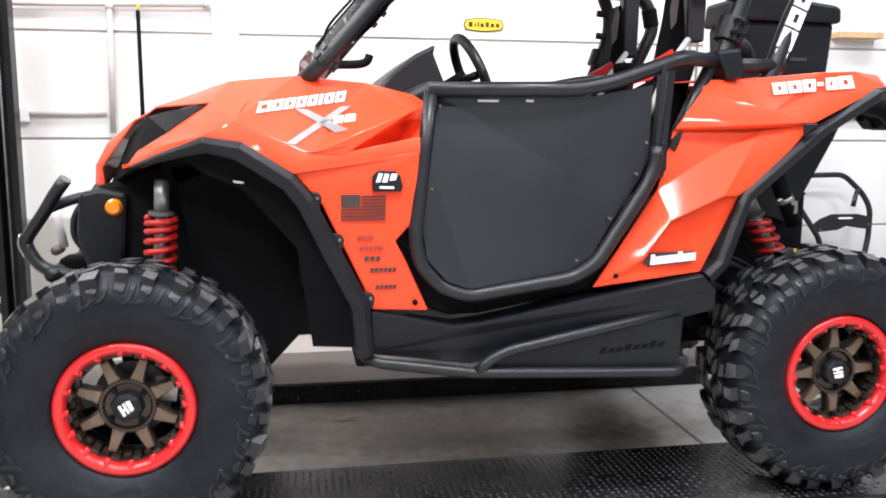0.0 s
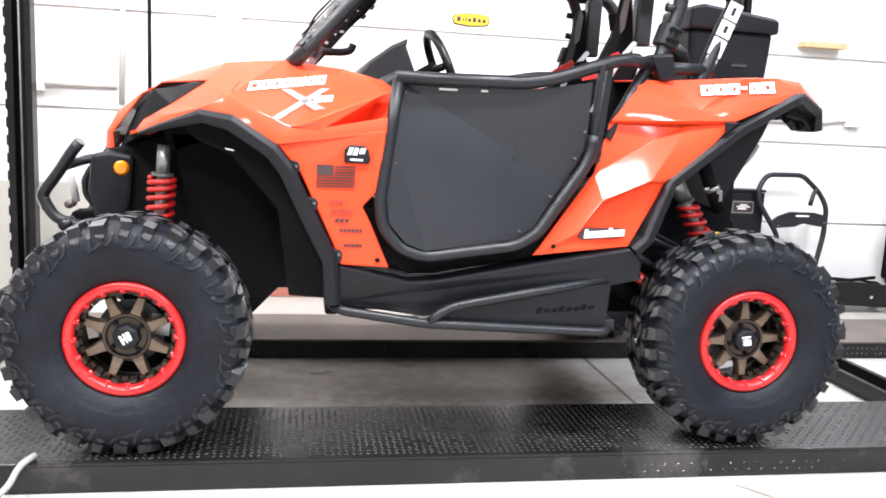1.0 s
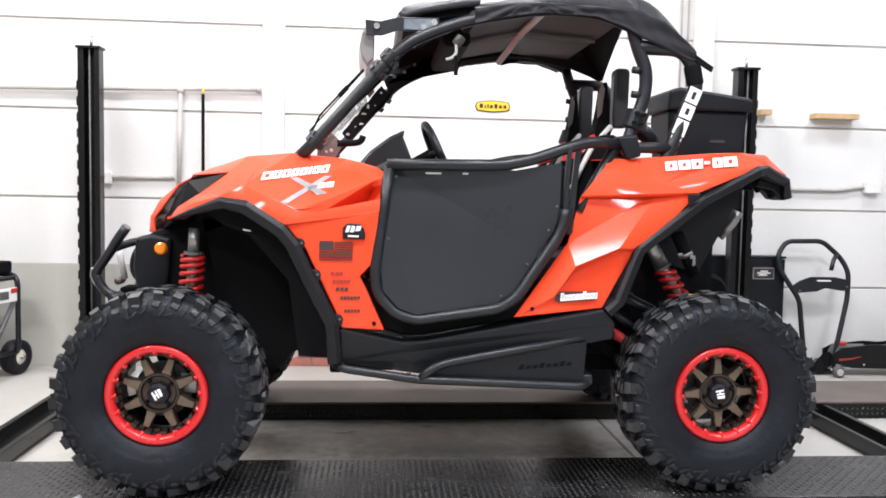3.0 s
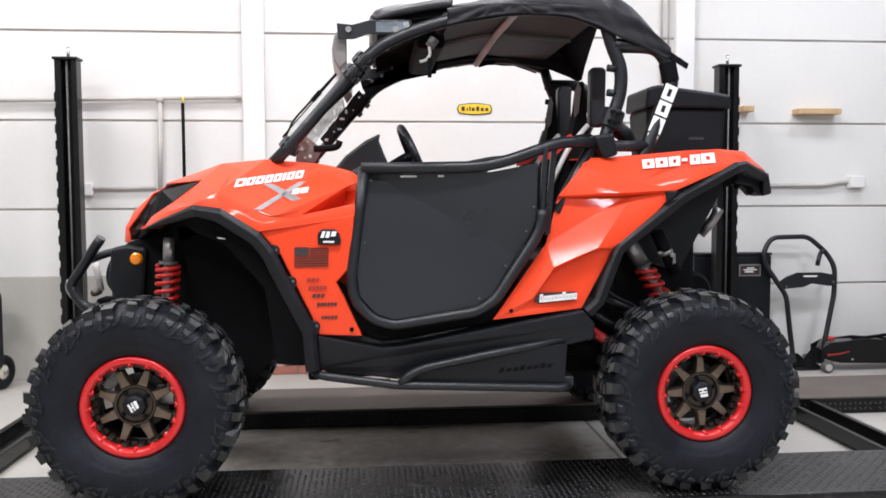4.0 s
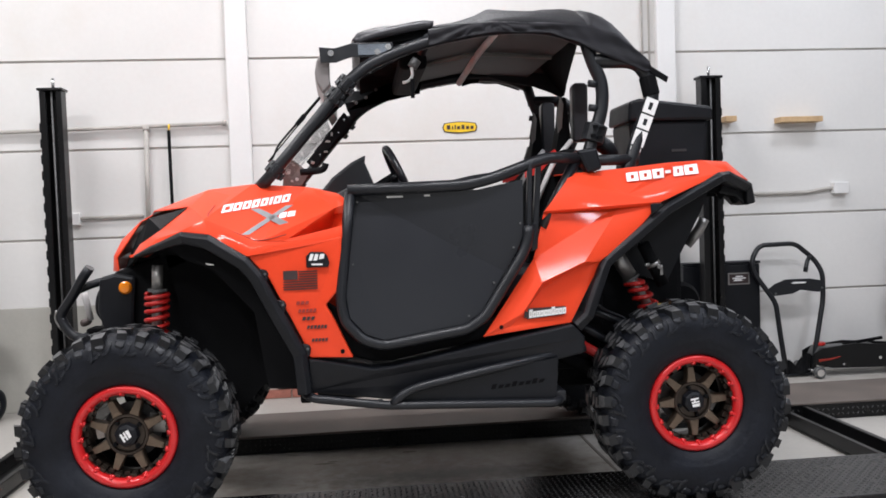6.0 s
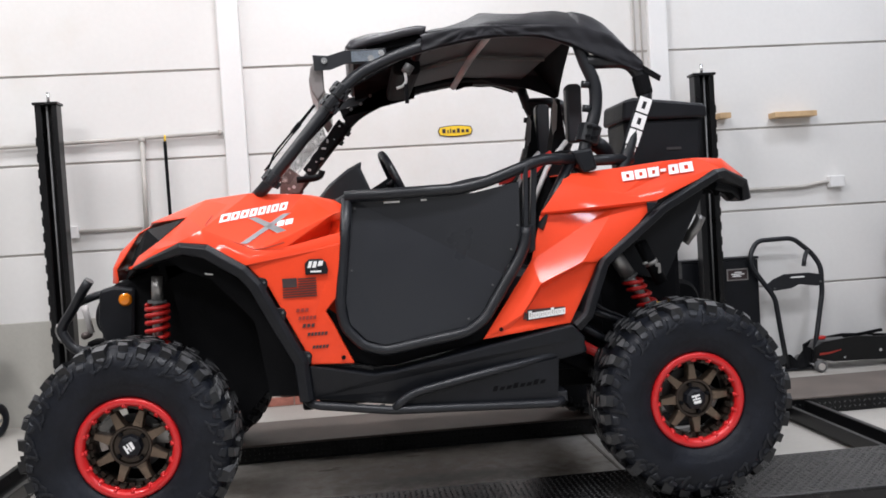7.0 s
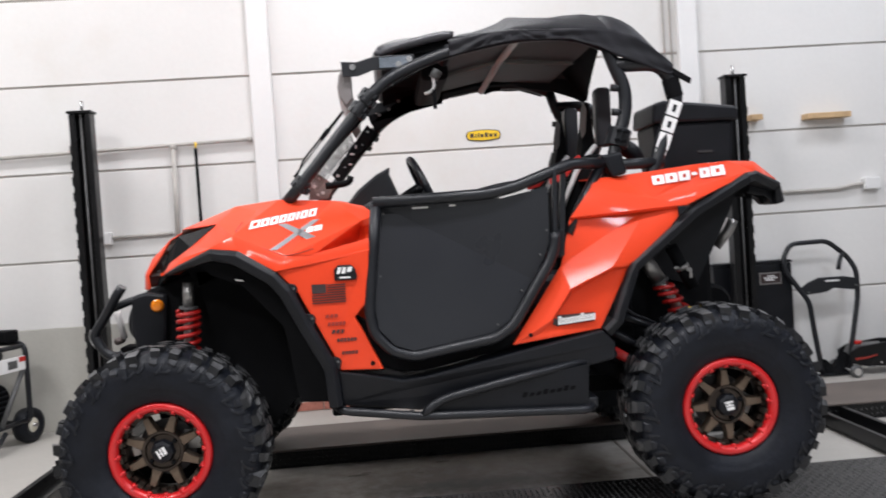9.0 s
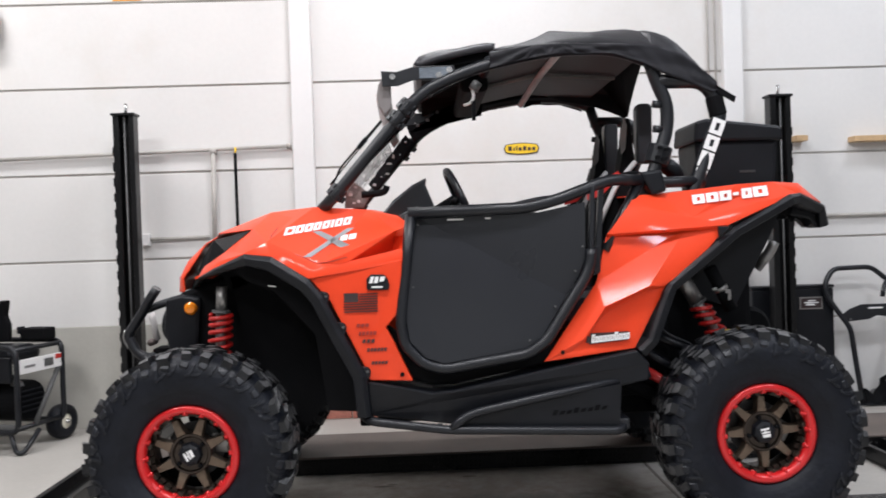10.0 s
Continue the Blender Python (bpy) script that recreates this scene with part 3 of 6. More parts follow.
part("carriage", boxes((2.1, 2.32, 2.1, 2.44, 0.02, 0.19)), M_LIFT, lift, bevel=0.01)

# pale hose lying over the front of the near runway
hose = thing("air_hose", -1.6, -0.2, 0.1, "pale grey air hose lying over the runway edge", "hose")
part("hose", tube([(-1.33, -0.03, 0.114), (-1.36, -0.09, 0.106), (-1.38, -0.13, 0.05), (-1.45, -0.2, 0.012), (-1.65, -0.32, 0.012), (-2.0, -0.4, 0.012), (-2.6, -0.5, 0.012)], 0.01, bend=0.05), M_HOSE, hose, smooth=True)


# ---- the vehicle ----
YC = 0.8
car = thing("side_by_side_vehicle", 0, YC, RUN_TOP, "orange and black two-seat off-road side-by-side vehicle parked on the lift", "off-road vehicle")

# hood and front fenders, one faceted shell
V = {
    "a0": (-1.229, 0.54, 1.054), "a1": (-1.224, 0.54, 1.116), "a2": (-1.188, 0.54, 1.183), "a3": (-1.123, 0.54, 1.24), "a4": (-1.044, 0.47, 1.282),
    "c0": (-1.23, 0.8, 1.06), "c1": (-1.225, 0.8, 1.13), "c2": (-1.19, 0.8, 1.2), "c3": (-1.12, 0.8, 1.255), "c4": (-1.03, 0.8, 1.295),
    "h0": (-1.0, 0.31, 1.294), "h1": (-0.788, 0.32, 1.371), "h2": (-0.598, 0.18, 1.382), "h3": (-0.397, 0.2, 1.366), "h4": (-0.266, 0.12, 1.33),
    "d1": (-0.8, 0.8, 1.385), "d2": (-0.607, 0.8, 1.395), "d3": (-0.4, 0.8, 1.385), "d4": (-0.28, 0.8, 1.36),
    "f0": (-1.088, 0.3, 1.12), "f1": (-1.054, 0.29, 1.165), "fb": (-0.954, 0.24, 1.224), "f2": (-0.83, 0.13, 1.304), "n0": (-1.193, 0.49, 1.053), "n1": (-1.198, 0.490, 1.114), "n2": (-1.155, 0.490, 1.172), "n3": (-1.083, 0.440, 1.257), "f3": (-0.842, 0.032, 1.212), "f4": (-0.745, 0.01, 1.2), "f5": (-0.605, -0.01, 1.115),
    "m0": (-0.758, 0.045, 1.254), "m1": (-0.556, 0.012, 1.168), "m2": (-0.282, 0.03, 1.282), "m3": (-0.68, 0.17, 1.343), "t": (-0.225, 0.05, 1.3), "t2": (-0.232, 0.03, 1.262),
    "s1": (-0.262, 0.005, 1.163), "s2": (-0.252, 0.015, 1.215), "m4": (-0.46, 0.015, 1.172), "u": (-0.3, 0.1, 1.2), "u2": (-0.29, 0.1, 1.262),
}
F = [("a0", "a1", "c1", "c0"), ("a1", "a2", "c2", "c1"), ("a2", "a3", "c3", "c2"), ("a3", "a4", "c4", "c3"), ("a4", "h0", "d1", "c4"), ("h0", "h1", "d1"), ("h0", "f2", "h1"),
     ("h1", "h2", "d2", "d1"), ("h2", "h3", "d3", "d2"), ("h3", "h4", "d4", "d3"),
     ("f0", "f3", "f1"), ("f1", "f3", "fb"), ("fb", "f3", "m0", "f2"), ("a0", "n0", "n1", "a1"), ("a1", "n1", "n2", "a2"), ("a2", "n2", "n3", "a3"), ("a3", "n3", "a4"), ("f3", "f4", "m0"), ("f4", "f5", "m1", "m0"), ("f2", "m0", "m3", "h1"), ("h1", "m3", "h2"),
     ("m0", "m1", "h2"), ("m0", "h2", "m3"), ("m1", "m2", "h3"), ("m1", "h3", "h2"), ("m2", "t", "h4", "h3"), ("f5", "s1", "s2", "m4", "m1"), ("m1", "m4", "m2"),
     ("m4", "u", "u2", "m2"), ("m4", "s2", "u"), ("u", "s2", "t2", "u2"), ("u2", "t2", "t", "m2")]
part("hood", skin(V, F, YC), M_ORANGE, car, "glossy orange hood and front fenders", thick=0.006, bevel=0.0025, soft=9)
flank = tri_y([[V[k] for k in f] for f in (("m0", "m1", "h2"), ("m0", "h2", "m3"), ("m1", "m2", "h3"), ("m1", "h3", "h2"), ("m0", "f4", "m1"))])
SEAM = ((-0.727, 1.306), (-0.75, 1.273), (-0.735, 1.25), (-0.65, 1.205), (-0.573, 1.171), (-0.52, 1.176), (-0.463, 1.19))
part("hood_seam", tube([(x, flank(x, z) - 0.001, z) for x, z in SEAM], 0.002, seg=6, bend=0.008), M_DECAL_RED, car, "dark panel seam")


def both(name, make, mat, label="", **kw):
    """A part on the near side and its twin on the far side."""
    a = part(name, make(), mat, car, label, **kw)
    part(name, flip(make(), YC), mat, car, label, **kw)
    return a


# headlight under the hood's brow
HV = {"a": (-1.03, 0.37, 1.268), "b": (-0.834, 0.135, 1.299), "c": (-0.958, 0.245, 1.222), "d": (-1.048, 0.29, 1.158), "e": (-1.177, 0.53, 1.055), "f": (-1.11, 0.5, 1.199), "g": (-1.066, 0.3, 1.115)}
both("headlight", lambda: skin(HV, [("a", "b", "c")]), M_LENS, "smoked black headlight", thick=0.01)
both("headlight_recess", lambda: skin(HV, [("a", "c", "d", "f"), ("f", "d", "g", "e")]), M_MATTE, "black recess beside the nose", thick=0.01)
both("headlight_bezel", lambda: rod((-1.06, 0.42, 1.19), (-1.02, 0.38, 1.215), 0.014), M_GREYPAINT, smooth=True)
part("hood_inner", prism([(-1.14, 1.08), (-1.06, 1.19), (-0.98, 1.25), (-0.8, 1.32), (-0.6, 1.33), (-0.6, 1.1)], 0.5, 1.1), M_MATTE, car, "black structure under the hood")
both("fender_lip", lambda: skin({"a": (-1.1, 0.305, 1.121), "b": (-1.035, 0.262, 1.139), "c": (-1.01, 0.33, 1.136), "d": (-1.06, 0.42, 1.118), "e": (-1.12, 0.4, 1.117)}, [("a", "b", "c", "d", "e")]), M_ORANGE, thick=0.01)

# black sheet filling in for the shaded void under the fender's front
both("arch_dark_fill", lambda: prism([(-1.0, 1.128), (-0.94, 1.155), (-0.84, 1.198), (-0.74, 1.188), (-0.7, 1.15), (-0.85, 1.11), (-0.97, 1.06)], 0.34, 0.37), M_MATTE)
# orange side panel with the stickers
SP = [(-0.606, 1.118), (-0.262, 1.176), (-0.268, 1.081), (-0.281, 0.98), (-0.33, 0.927), (-0.3, 0.87), (-0.236, 0.726), (-0.395, 0.733), (-0.42, 0.80), (-0.53, 1.03)]
both("side_panel", lambda: prism(SP, lambda x, z: 0.0 + max(0, 1.0 - z) * 0.03, 0.05), M_ORANGE, "orange side panel", bevel=0.005)


# fender flares: a bent lip, then a liner going inboard
def flare(path, widths, deep):
    """A bent lip along (x, z, y) corners, with a face, a rolled edge and a return."""
    def make():
        bm = bmesh.new()
        n = len(path)
        rows = [[], [], [], [], []]
        for i, (x, z, y) in enumerate(path):
            a, b = path[max(0, i - 1)], path[min(n - 1, i + 1)]
            dx, dz = b[0] - a[0], b[1] - a[1]
            l = math.hypot(dx, dz)
            width = widths[min(i, len(widths) - 1)]
            u, w = x + dz / l * width, z - dx / l * width
            for row, c in zip(rows, ((x, y + 0.016, z), (x * 0.65 + u * 0.35, y, z * 0.65 + w * 0.35), (u, y + 0.012, w), (u, y + deep, w), (x, y + deep, z))):
                row.append(bm.verts.new(c))
        for i in range(n - 1):
            for r in range(5):
                A, B = rows[r], rows[(r + 1) % 5]
                bm.faces.new((A[i], A[i + 1], B[i + 1], B[i]))
        for i in (0, n - 1):
            bm.faces.new([r[i] for r in rows])
        return bm
    return make


FP = [(-1.071, 1.126, 0.24), (-0.987, 1.161, 0.14), (-0.841, 1.213, 0.0), (-0.737, 1.2, -0.02), (-0.602, 1.114, -0.03), (-0.55, 1.05, -0.03), (-0.49, 0.925, -0.03), (-0.404, 0.756, -0.03), (-0.392, 0.605, -0.03)]
both("front_flare", flare(FP, (0.012, 0.024, 0.044, 0.052, 0.052), 0.15), M_PLASTIC, "black plastic fender flare", bevel=0.004)
RP = [(0.597, 0.815, -0.01), (0.638, 0.852, -0.01), (0.707, 1.022, 0.01), (0.73, 1.057, 0.02), (1.003, 1.256, 0.075), (1.267, 1.376, 0.17), (1.323, 1.382, 0.2), (1.474, 1.331, 0.31), (1.499, 1.251, 0.33)]
both("rear_flare", flare(RP, (0.044,), 0.13), M_PLASTIC, "black plastic fender flare", bevel=0.004)
for x, z in ((-0.543, 1.05), (-0.484, 0.935), (-0.401, 0.77)):
    part("flare_tab", prism([(x - 0.02, z - 0.035), (x + 0.006, z - 0.028), (x + 0.012, z), (x + 0.004, z + 0.014), (x - 0.02, z + 0.02)], -0.012, 0.004), M_PLASTIC, car, bevel=0.004)
    part("flare_bolt", rod((x, -0.016, z), (x, -0.01, z), 0.005, 8), M_GREYPAINT, car)
both("fender_tab", lambda: prism([(0.929, 1.257), (0.978, 1.257), (0.931, 1.217)], 0.052, 0.062), M_PLASTIC, "small black tab on the fender edge", bevel=0.003)
# wheel well liners
both("front_liner", lambda: prism([(-0.9, 1.15), (-0.84, 1.185), (-0.73, 1.175), (-0.6, 1.08), (-0.44, 0.76), (-0.41, 0.6), (-0.56, 0.61), (-0.6, 0.9), (-0.75, 1.07), (-0.85, 1.11)], 0.1, 0.34), M_MATTE, bevel=0)
both("front_splash_panel", lambda: prism([(-0.97, 1.12), (-0.42, 1.12), (-0.41, 0.59), (-0.6, 0.585), (-0.68, 0.5), (-0.74, 0.44), (-0.86, 0.5), (-0.9, 0.8)], 0.34, 0.36), M_MATTE)
both("splash_brace", lambda: boxes((-0.44, -0.395, 0.05, 0.3, 0.555, 0.62)), M_MATTE, bevel=0.01)
both("rear_liner", lambda: prism([(0.86, 1.05), (0.96, 1.22), (1.2, 1.335), (1.31, 1.3), (1.275, 1.215), (1.115, 0.915), (1.0, 0.95), (0.9, 0.98)], 0.4, 0.415), M_PLASTIC)
both("rear_arch_roof", lambda: prism([(0.72, 1.05), (0.97, 1.235), (1.2, 1.345), (1.2, 1.335), (0.97, 1.225), (0.72, 1.04)], lambda x, z: 0.1 + 0.7 * max(0, x - 0.75) ** 1.5, 0.48), M_MATTE)
both("rear_splash_panel", lambda: prism([(0.6, 0.6), (0.62, 0.95), (0.75, 1.05), (0.9, 1.05), (0.86, 0.62)], 0.36, 0.38), M_MATTE)

# rear bodywork
RV = {"r0": (0.508, 0.045, 1.243), "r1": (0.604, 0.085, 1.353), "r1t": (0.629, 0.125, 1.385), "r2": (0.732, 0.14, 1.388), "r3": (1.053, 0.18, 1.418), "r4": (1.207, 0.22, 1.426), "r5": (1.353, 0.31, 1.423),
      "r6": (1.462, 0.34, 1.343), "r7": (1.3, 0.205, 1.378), "r8": (0.976, 0.07, 1.262), "k": (0.846, 0.091, 1.294), "b0": (0.508, 0.06, 1.236), "b8": (0.976, 0.085, 1.252),
      "i1": (0.622, 0.36, 1.39), "i4": (1.2, 0.45, 1.43), "i5": (1.383, 0.55, 1.414), "i6": (1.436, 0.55, 1.335)}
RF = [("r0", "r8", "k", "r1"), ("r1", "k", "r2", "r1t"), ("k", "r8", "r7"), ("k", "r7", "r4"), ("k", "r4", "r3"), ("k", "r3", "r2"), ("r7", "r6", "r5", "r4"), ("r0", "b0", "b8", "r8"),
      ("r1t", "r2", "r3", "r4", "i4", "i1"), ("r4", "r5", "i5", "i4"), ("r5", "r6", "i6", "i5")]
both("rear_fender", lambda: skin(RV, RF), M_ORANGE, "glossy orange rear fender", thick=0.006, bevel=0.005, soft=9)
LV = {"p0": (0.508, 0.065, 1.236), "p1": (0.826, 0.102, 1.258), "p2": (0.967, 0.08, 1.25), "p3": (0.796, 0.06, 1.068), "p4": (0.722, 0.05, 1.038), "p5": (0.592, 0.02, 0.815), "p6": (0.25, 0.01, 0.778),
      "p7": (0.462, 0.056, 1.062), "k1": (0.478, -0.012, 0.975), "k2": (0.645, -0.008, 1.046), "q1": (0.49, 0.03, 0.955), "q2": (0.645, 0.03, 1.03), "q3": (0.35, 0.016, 0.81), "q0": (0.40, 0.005, 0.86), "q5": (0.58, 0.028, 0.835)}
LF = [("p0", "p7", "p1"), ("p7", "k1", "k2", "p1"), ("p1", "k2", "p4", "p3", "p2"), ("p7", "p6", "q0", "k1"), ("k1", "q1", "q2", "k2"), ("q0", "q3", "q1", "k1"), ("q1", "q3", "q5", "q2"),
      ("k2", "q2", "p4"), ("q2", "q5", "p5", "p4"), ("p6", "p5", "q5", "q3"), ("p6", "q3", "q0")]
both("rear_side_panel", lambda: skin(LV, LF), M_ORANGE, "orange rear quarter panel with a sharp crease", thick=0.006, bevel=0.006, soft=9)
both("panel_bolt", lambda: rod((0.32, 0.003, 0.812), (0.32, 0.014, 0.812), 0.008, 10), M_MATTE)
both("panel_bolt", lambda: rod((-0.275, 0.0, 0.752), (-0.275, 0.012, 0.752), 0.008, 10), M_MATTE)
both("tail_lamp", lambda: prism([(1.367, 1.355), (1.461, 1.333), (1.488, 1.245), (1.455, 1.24), (1.417, 1.278), (1.34, 1.295)], 0.36, 0.5), M_PLASTIC, "dark tail lamp housing", bevel=0.008)
both("tail_rag", lambda: prism([(1.3, 1.3), (1.345, 1.296), (1.36, 1.268), (1.375, 1.288), (1.405, 1.27), (1.42, 1.245), (1.44, 1.262), (1.47, 1.24), (1.49, 1.25), (1.47, 1.3), (1.36, 1.34)], 0.37, 0.4), M_MATTE, "ragged lower edge of the tail housing", bevel=0.002)
part("cargo_bed", boxes((0.72, 1.36, 0.42, 1.18, 1.28, 1.36)), M_MATTE, car, bevel=0.01)

# rocker and steps
RK = [(-0.404, 0.732), (-0.3, 0.712), (-0.167, 0.682), (-0.084, 0.688), (0.3, 0.76), (0.592, 0.812), (0.64, 0.76), (0.635, 0.7), (0.2, 0.61), (-0.107, 0.556), (-0.4, 0.6)]
both("rocker", lambda: prism(RK, lambda x, z: -0.005 + max(0, 0.70 - z) * 0.25, 0.4), M_PLASTIC, "black rocker panel", bevel=0.008)
both("sill", lambda: prism([(-0.28, 0.74), (-0.167, 0.70), (-0.084, 0.70), (0.57, 0.82), (0.3, 0.84), (-0.15, 0.8), (-0.33, 0.93)], 0.055, 0.12), M_MATTE, bevel=0.01)
both("step_rail", lambda: tube([(-0.42, 0.03, 0.596), (-0.39, -0.01, 0.585), (-0.108, -0.03, 0.548), (0.515, -0.03, 0.522), (0.55, 0.03, 0.53)], 0.016, bend=0.03), M_TUBE, "black tubular rock slider", smooth=True)
both("step_rail", lambda: tube([(-0.1, -0.03, 0.552), (-0.06, -0.035, 0.59), (-0.01, -0.03, 0.61), (0.24, -0.02, 0.655), (0.645, 0.03, 0.715)], 0.016, bend=0.04), M_TUBE, smooth=True)
both("step_plate", lambda: prism([(-0.07, 0.555), (-0.02, 0.6), (0.24, 0.645), (0.53, 0.69), (0.52, 0.53), (0.3, 0.534)], -0.012, -0.004), M_PLASTIC, bevel=0)
both("step_bracket", lambda: boxes((0.515, 0.56, 0.0, 0.2, 0.52, 0.56)), M_TUBE, bevel=0.005)
part("step_lettering", slab_letters([bar(0.27 + i * 0.026, 0.583 + i * 0.0022, 0.287 + i * 0.026, 0.584 + i * 0.0022, 0.013 + 0.006 * (i % 3 == 0), 0.007) for i in range(8)], -0.0145, 0.002), M_MATTE, car, "black block lettering reduced to bars")
for x in (-0.14, -0.165, -0.19):
    part("step_clip", boxes((x - 0.014, x + 0.006, -0.012, 0.02, 0.556, 0.563)), M_STEEL, car)

# door: tube frame, sheet, latch side
DL = [(-0.226, 1.338), (-0.25, 1.15), (-0.276, 0.94), (-0.262, 0.86), (-0.2, 0.79), (-0.12, 0.765), (0.19, 0.81), (0.262, 0.856), (0.415, 1.085), (0.437, 1.14), (0.44, 1.19)]


def door_y(x, z):
    return 0.02 + max(0, z - 0.9) * 0.07


def door_frame():
    pts = []
    for x, z in DL:
        inward = (Vector((0.07, 1.08)) - Vector((x, z))).normalized() * 0.001
        pts.append((x + inward.x, door_y(x, z) - 0.02, z + inward.y))
    return tube(pts, 0.0205, bend=0.03, seg=16)


door = part("door", door_frame(), M_TUBE, car, "black tube-framed door with a flat black sheet", smooth=True)
part("top_rail", tube([(-0.235, 0.028, 1.343), (0.2, 0.028, 1.35), (0.3, 0.03, 1.37), (0.46, 0.045, 1.425), (0.53, 0.06, 1.447), (0.66, 0.13, 1.445)], 0.022, bend=0.05), M_TUBE, door, smooth=True)
def creased_sheet():
    """A sheet folded along a line from its upper front corner to its rear edge, sunk at the fold."""
    low = [(-0.206, 1.332), (-0.232, 1.15), (-0.253, 0.955), (-0.243, 0.876), (-0.186, 0.812), (-0.119, 0.788), (0.184, 0.832), (0.249, 0.873), (0.345, 1.018)]
    high = [(0.345, 1.018), (0.392, 1.088), (0.42, 1.155), (0.424, 1.365), (0.25, 1.332), (-0.206, 1.332)]
    ax, az, bx, bz = -0.206, 1.332, 0.345, 1.018
    span = math.hypot(bx - ax, bz - az)

    def fold(x, z):
        return door_y(x, z) + 0.012 - 0.1 * abs((bx - ax) * (z - az) - (bz - az) * (x - ax)) / span
    bm = bmesh.new()
    made = {}
    for off in (0.0, 0.005):
        for x, z in low + high:
            if (x, z, off) not in made:
                made[(x, z, off)] = bm.verts.new((x, fold(x, z) + off, z))
        for pts in (low, high):
            bm.faces.new([made[(x, z, off)] for x, z in pts])
    rim = low + high[1:-1]
    for a, b in zip(rim, rim[1:] + rim[:1]):
        bm.faces.new((made[(*a, 0.0)], made[(*b, 0.0)], made[(*b, 0.005)], made[(*a, 0.005)]))
    return bm


part("door_sheet", creased_sheet(), M_PANEL, door, "flat black door sheet with a diagonal crease")
part("sheet_trim", prism([(-0.21, 1.33), (-0.235, 1.15), (-0.256, 0.95), (-0.246, 0.872), (-0.19, 0.81), (-0.12, 0.785), (0.185, 0.83), (0.25, 0.87), (0.39, 1.085), (0.42, 1.15), (0.425, 1.36), (0.25, 1.33)], lambda x, z: door_y(x, z) + 0.03, lambda x, z: door_y(x, z) + 0.033), M_MATTE, door)
part("latch_post", prism([(0.431, 1.15), (0.448, 1.15), (0.462, 1.425), (0.445, 1.425)], 0.02, 0.05), M_TUBE, door, bevel=0.003)
part("latch_post", prism([(0.455, 1.09), (0.478, 1.1), (0.503, 1.42), (0.482, 1.42)], 0.05, 0.075), M_TUBE, door, bevel=0.003)
part("latch_plate", prism([(0.443, 1.1), (0.47, 1.12), (0.47, 1.2), (0.45, 1.2)], 0.015, 0.024), M_PLASTIC, door, bevel=0.003)
part("latch_post", tube([(0.40, 0.06, 1.36), (0.40, 0.055, 1.1)], 0.012), M_TUBE, door, smooth=True)
for x, z in ((-0.2, 1.3), (-0.225, 1.07), (-0.2, 0.845), (0.02, 0.835), (-0.075, 0.81), (0.2, 0.86), (0.38, 1.11), (0.41, 1.2), (0.3, 0.98)):
    part("sheet_bolt", rod((x, door_y(x, z) - 0.014, z), (x, door_y(x, z) + 0.002, z), 0.0042, 8), M_GREYPAINT, door)
# white pieces standing in for the bright wall seen through gaps
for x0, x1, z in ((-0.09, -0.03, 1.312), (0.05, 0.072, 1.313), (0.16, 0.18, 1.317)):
    part("bright_gap_piece", boxes((x0, x1, 0.046, 0.05, z, z + 0.007)), M_WHITE, door)
part("bright_gap_piece", prism([(0.205, 1.322), (0.262, 1.342), (0.262, 1.35), (0.205, 1.332)], 0.046, 0.05), M_WHITE, door)
part("far_door", flip(door_frame(), YC), M_TUBE, car, "black tube-framed door", smooth=True)
part("far_door_sheet", prism([(-0.21, 1.33), (-0.256, 0.95), (-0.19, 0.81), (0.185, 0.83), (0.39, 1.085), (0.425, 1.36)], 2 * YC - 0.06, 2 * YC - 0.055), M_PANEL, car)

# chassis, cabin, front end
part("chassis", boxes((-0.4, 1.1, 0.42, 1.18, 0.48, 0.6)), M_MATTE, car, bevel=0.03)
part("cabin_tub", boxes((-0.55, 0.72, 0.3, 1.3, 0.58, 0.78)), M_MATTE, car, bevel=0.02)
part("firewall", boxes((-0.6, -0.5, 0.25, 1.35, 0.75, 1.32)), M_MATTE, car, bevel=0.02)
part("engine_cover", boxes((0.72, 1.2, 0.42, 1.18, 0.6, 1.2)), M_MATTE, car, bevel=0.03)
part("front_box", prism([(-1.22, 1.05), (-0.95, 1.14), (-0.6, 1.2), (-0.6, 0.55), (-1.05, 0.58), (-1.2, 0.8)], 0.46, 1.14), M_MATTE, car, bevel=0.02)
both("front_fascia", lambda: prism([(-1.262, 1.035), (-1.2, 1.05), (-1.115, 1.035), (-1.13, 0.85), (-1.155, 0.74), (-1.25, 0.8), (-1.275, 0.9)], 0.44, 0.47), M_PLASTIC, "black front fascia", bevel=0.015)
part("side_reflector", lathe([(-0.018, 0.0), (-0.016, 0.019), (-0.006, 0.0265), (0.01, 0.0265)], 24, (-1.157, 0.438, 0.99), closed=False), M_AMBER, car, "round amber side reflector")
both("bumper_tube", lambda: tube([(-1.30, 0.45, 1.075), (-1.335, 0.46, 1.03), (-1.375, 0.48, 0.97), (-1.44, 0.5, 0.885), (-1.435, 0.5, 0.855), (-1.4, 0.5, 0.795), (-1.3, 0.5, 0.765), (-1.2, 0.5, 0.76)], 0.02, bend=0.03), M_TUBE, "black bent bumper tube", smooth=True)
both("bumper_brace", lambda: tube([(-1.36, 0.49, 0.985), (-1.3, 0.52, 1.01), (-1.18, 0.55, 1.03)], 0.017), M_TUBE, smooth=True)
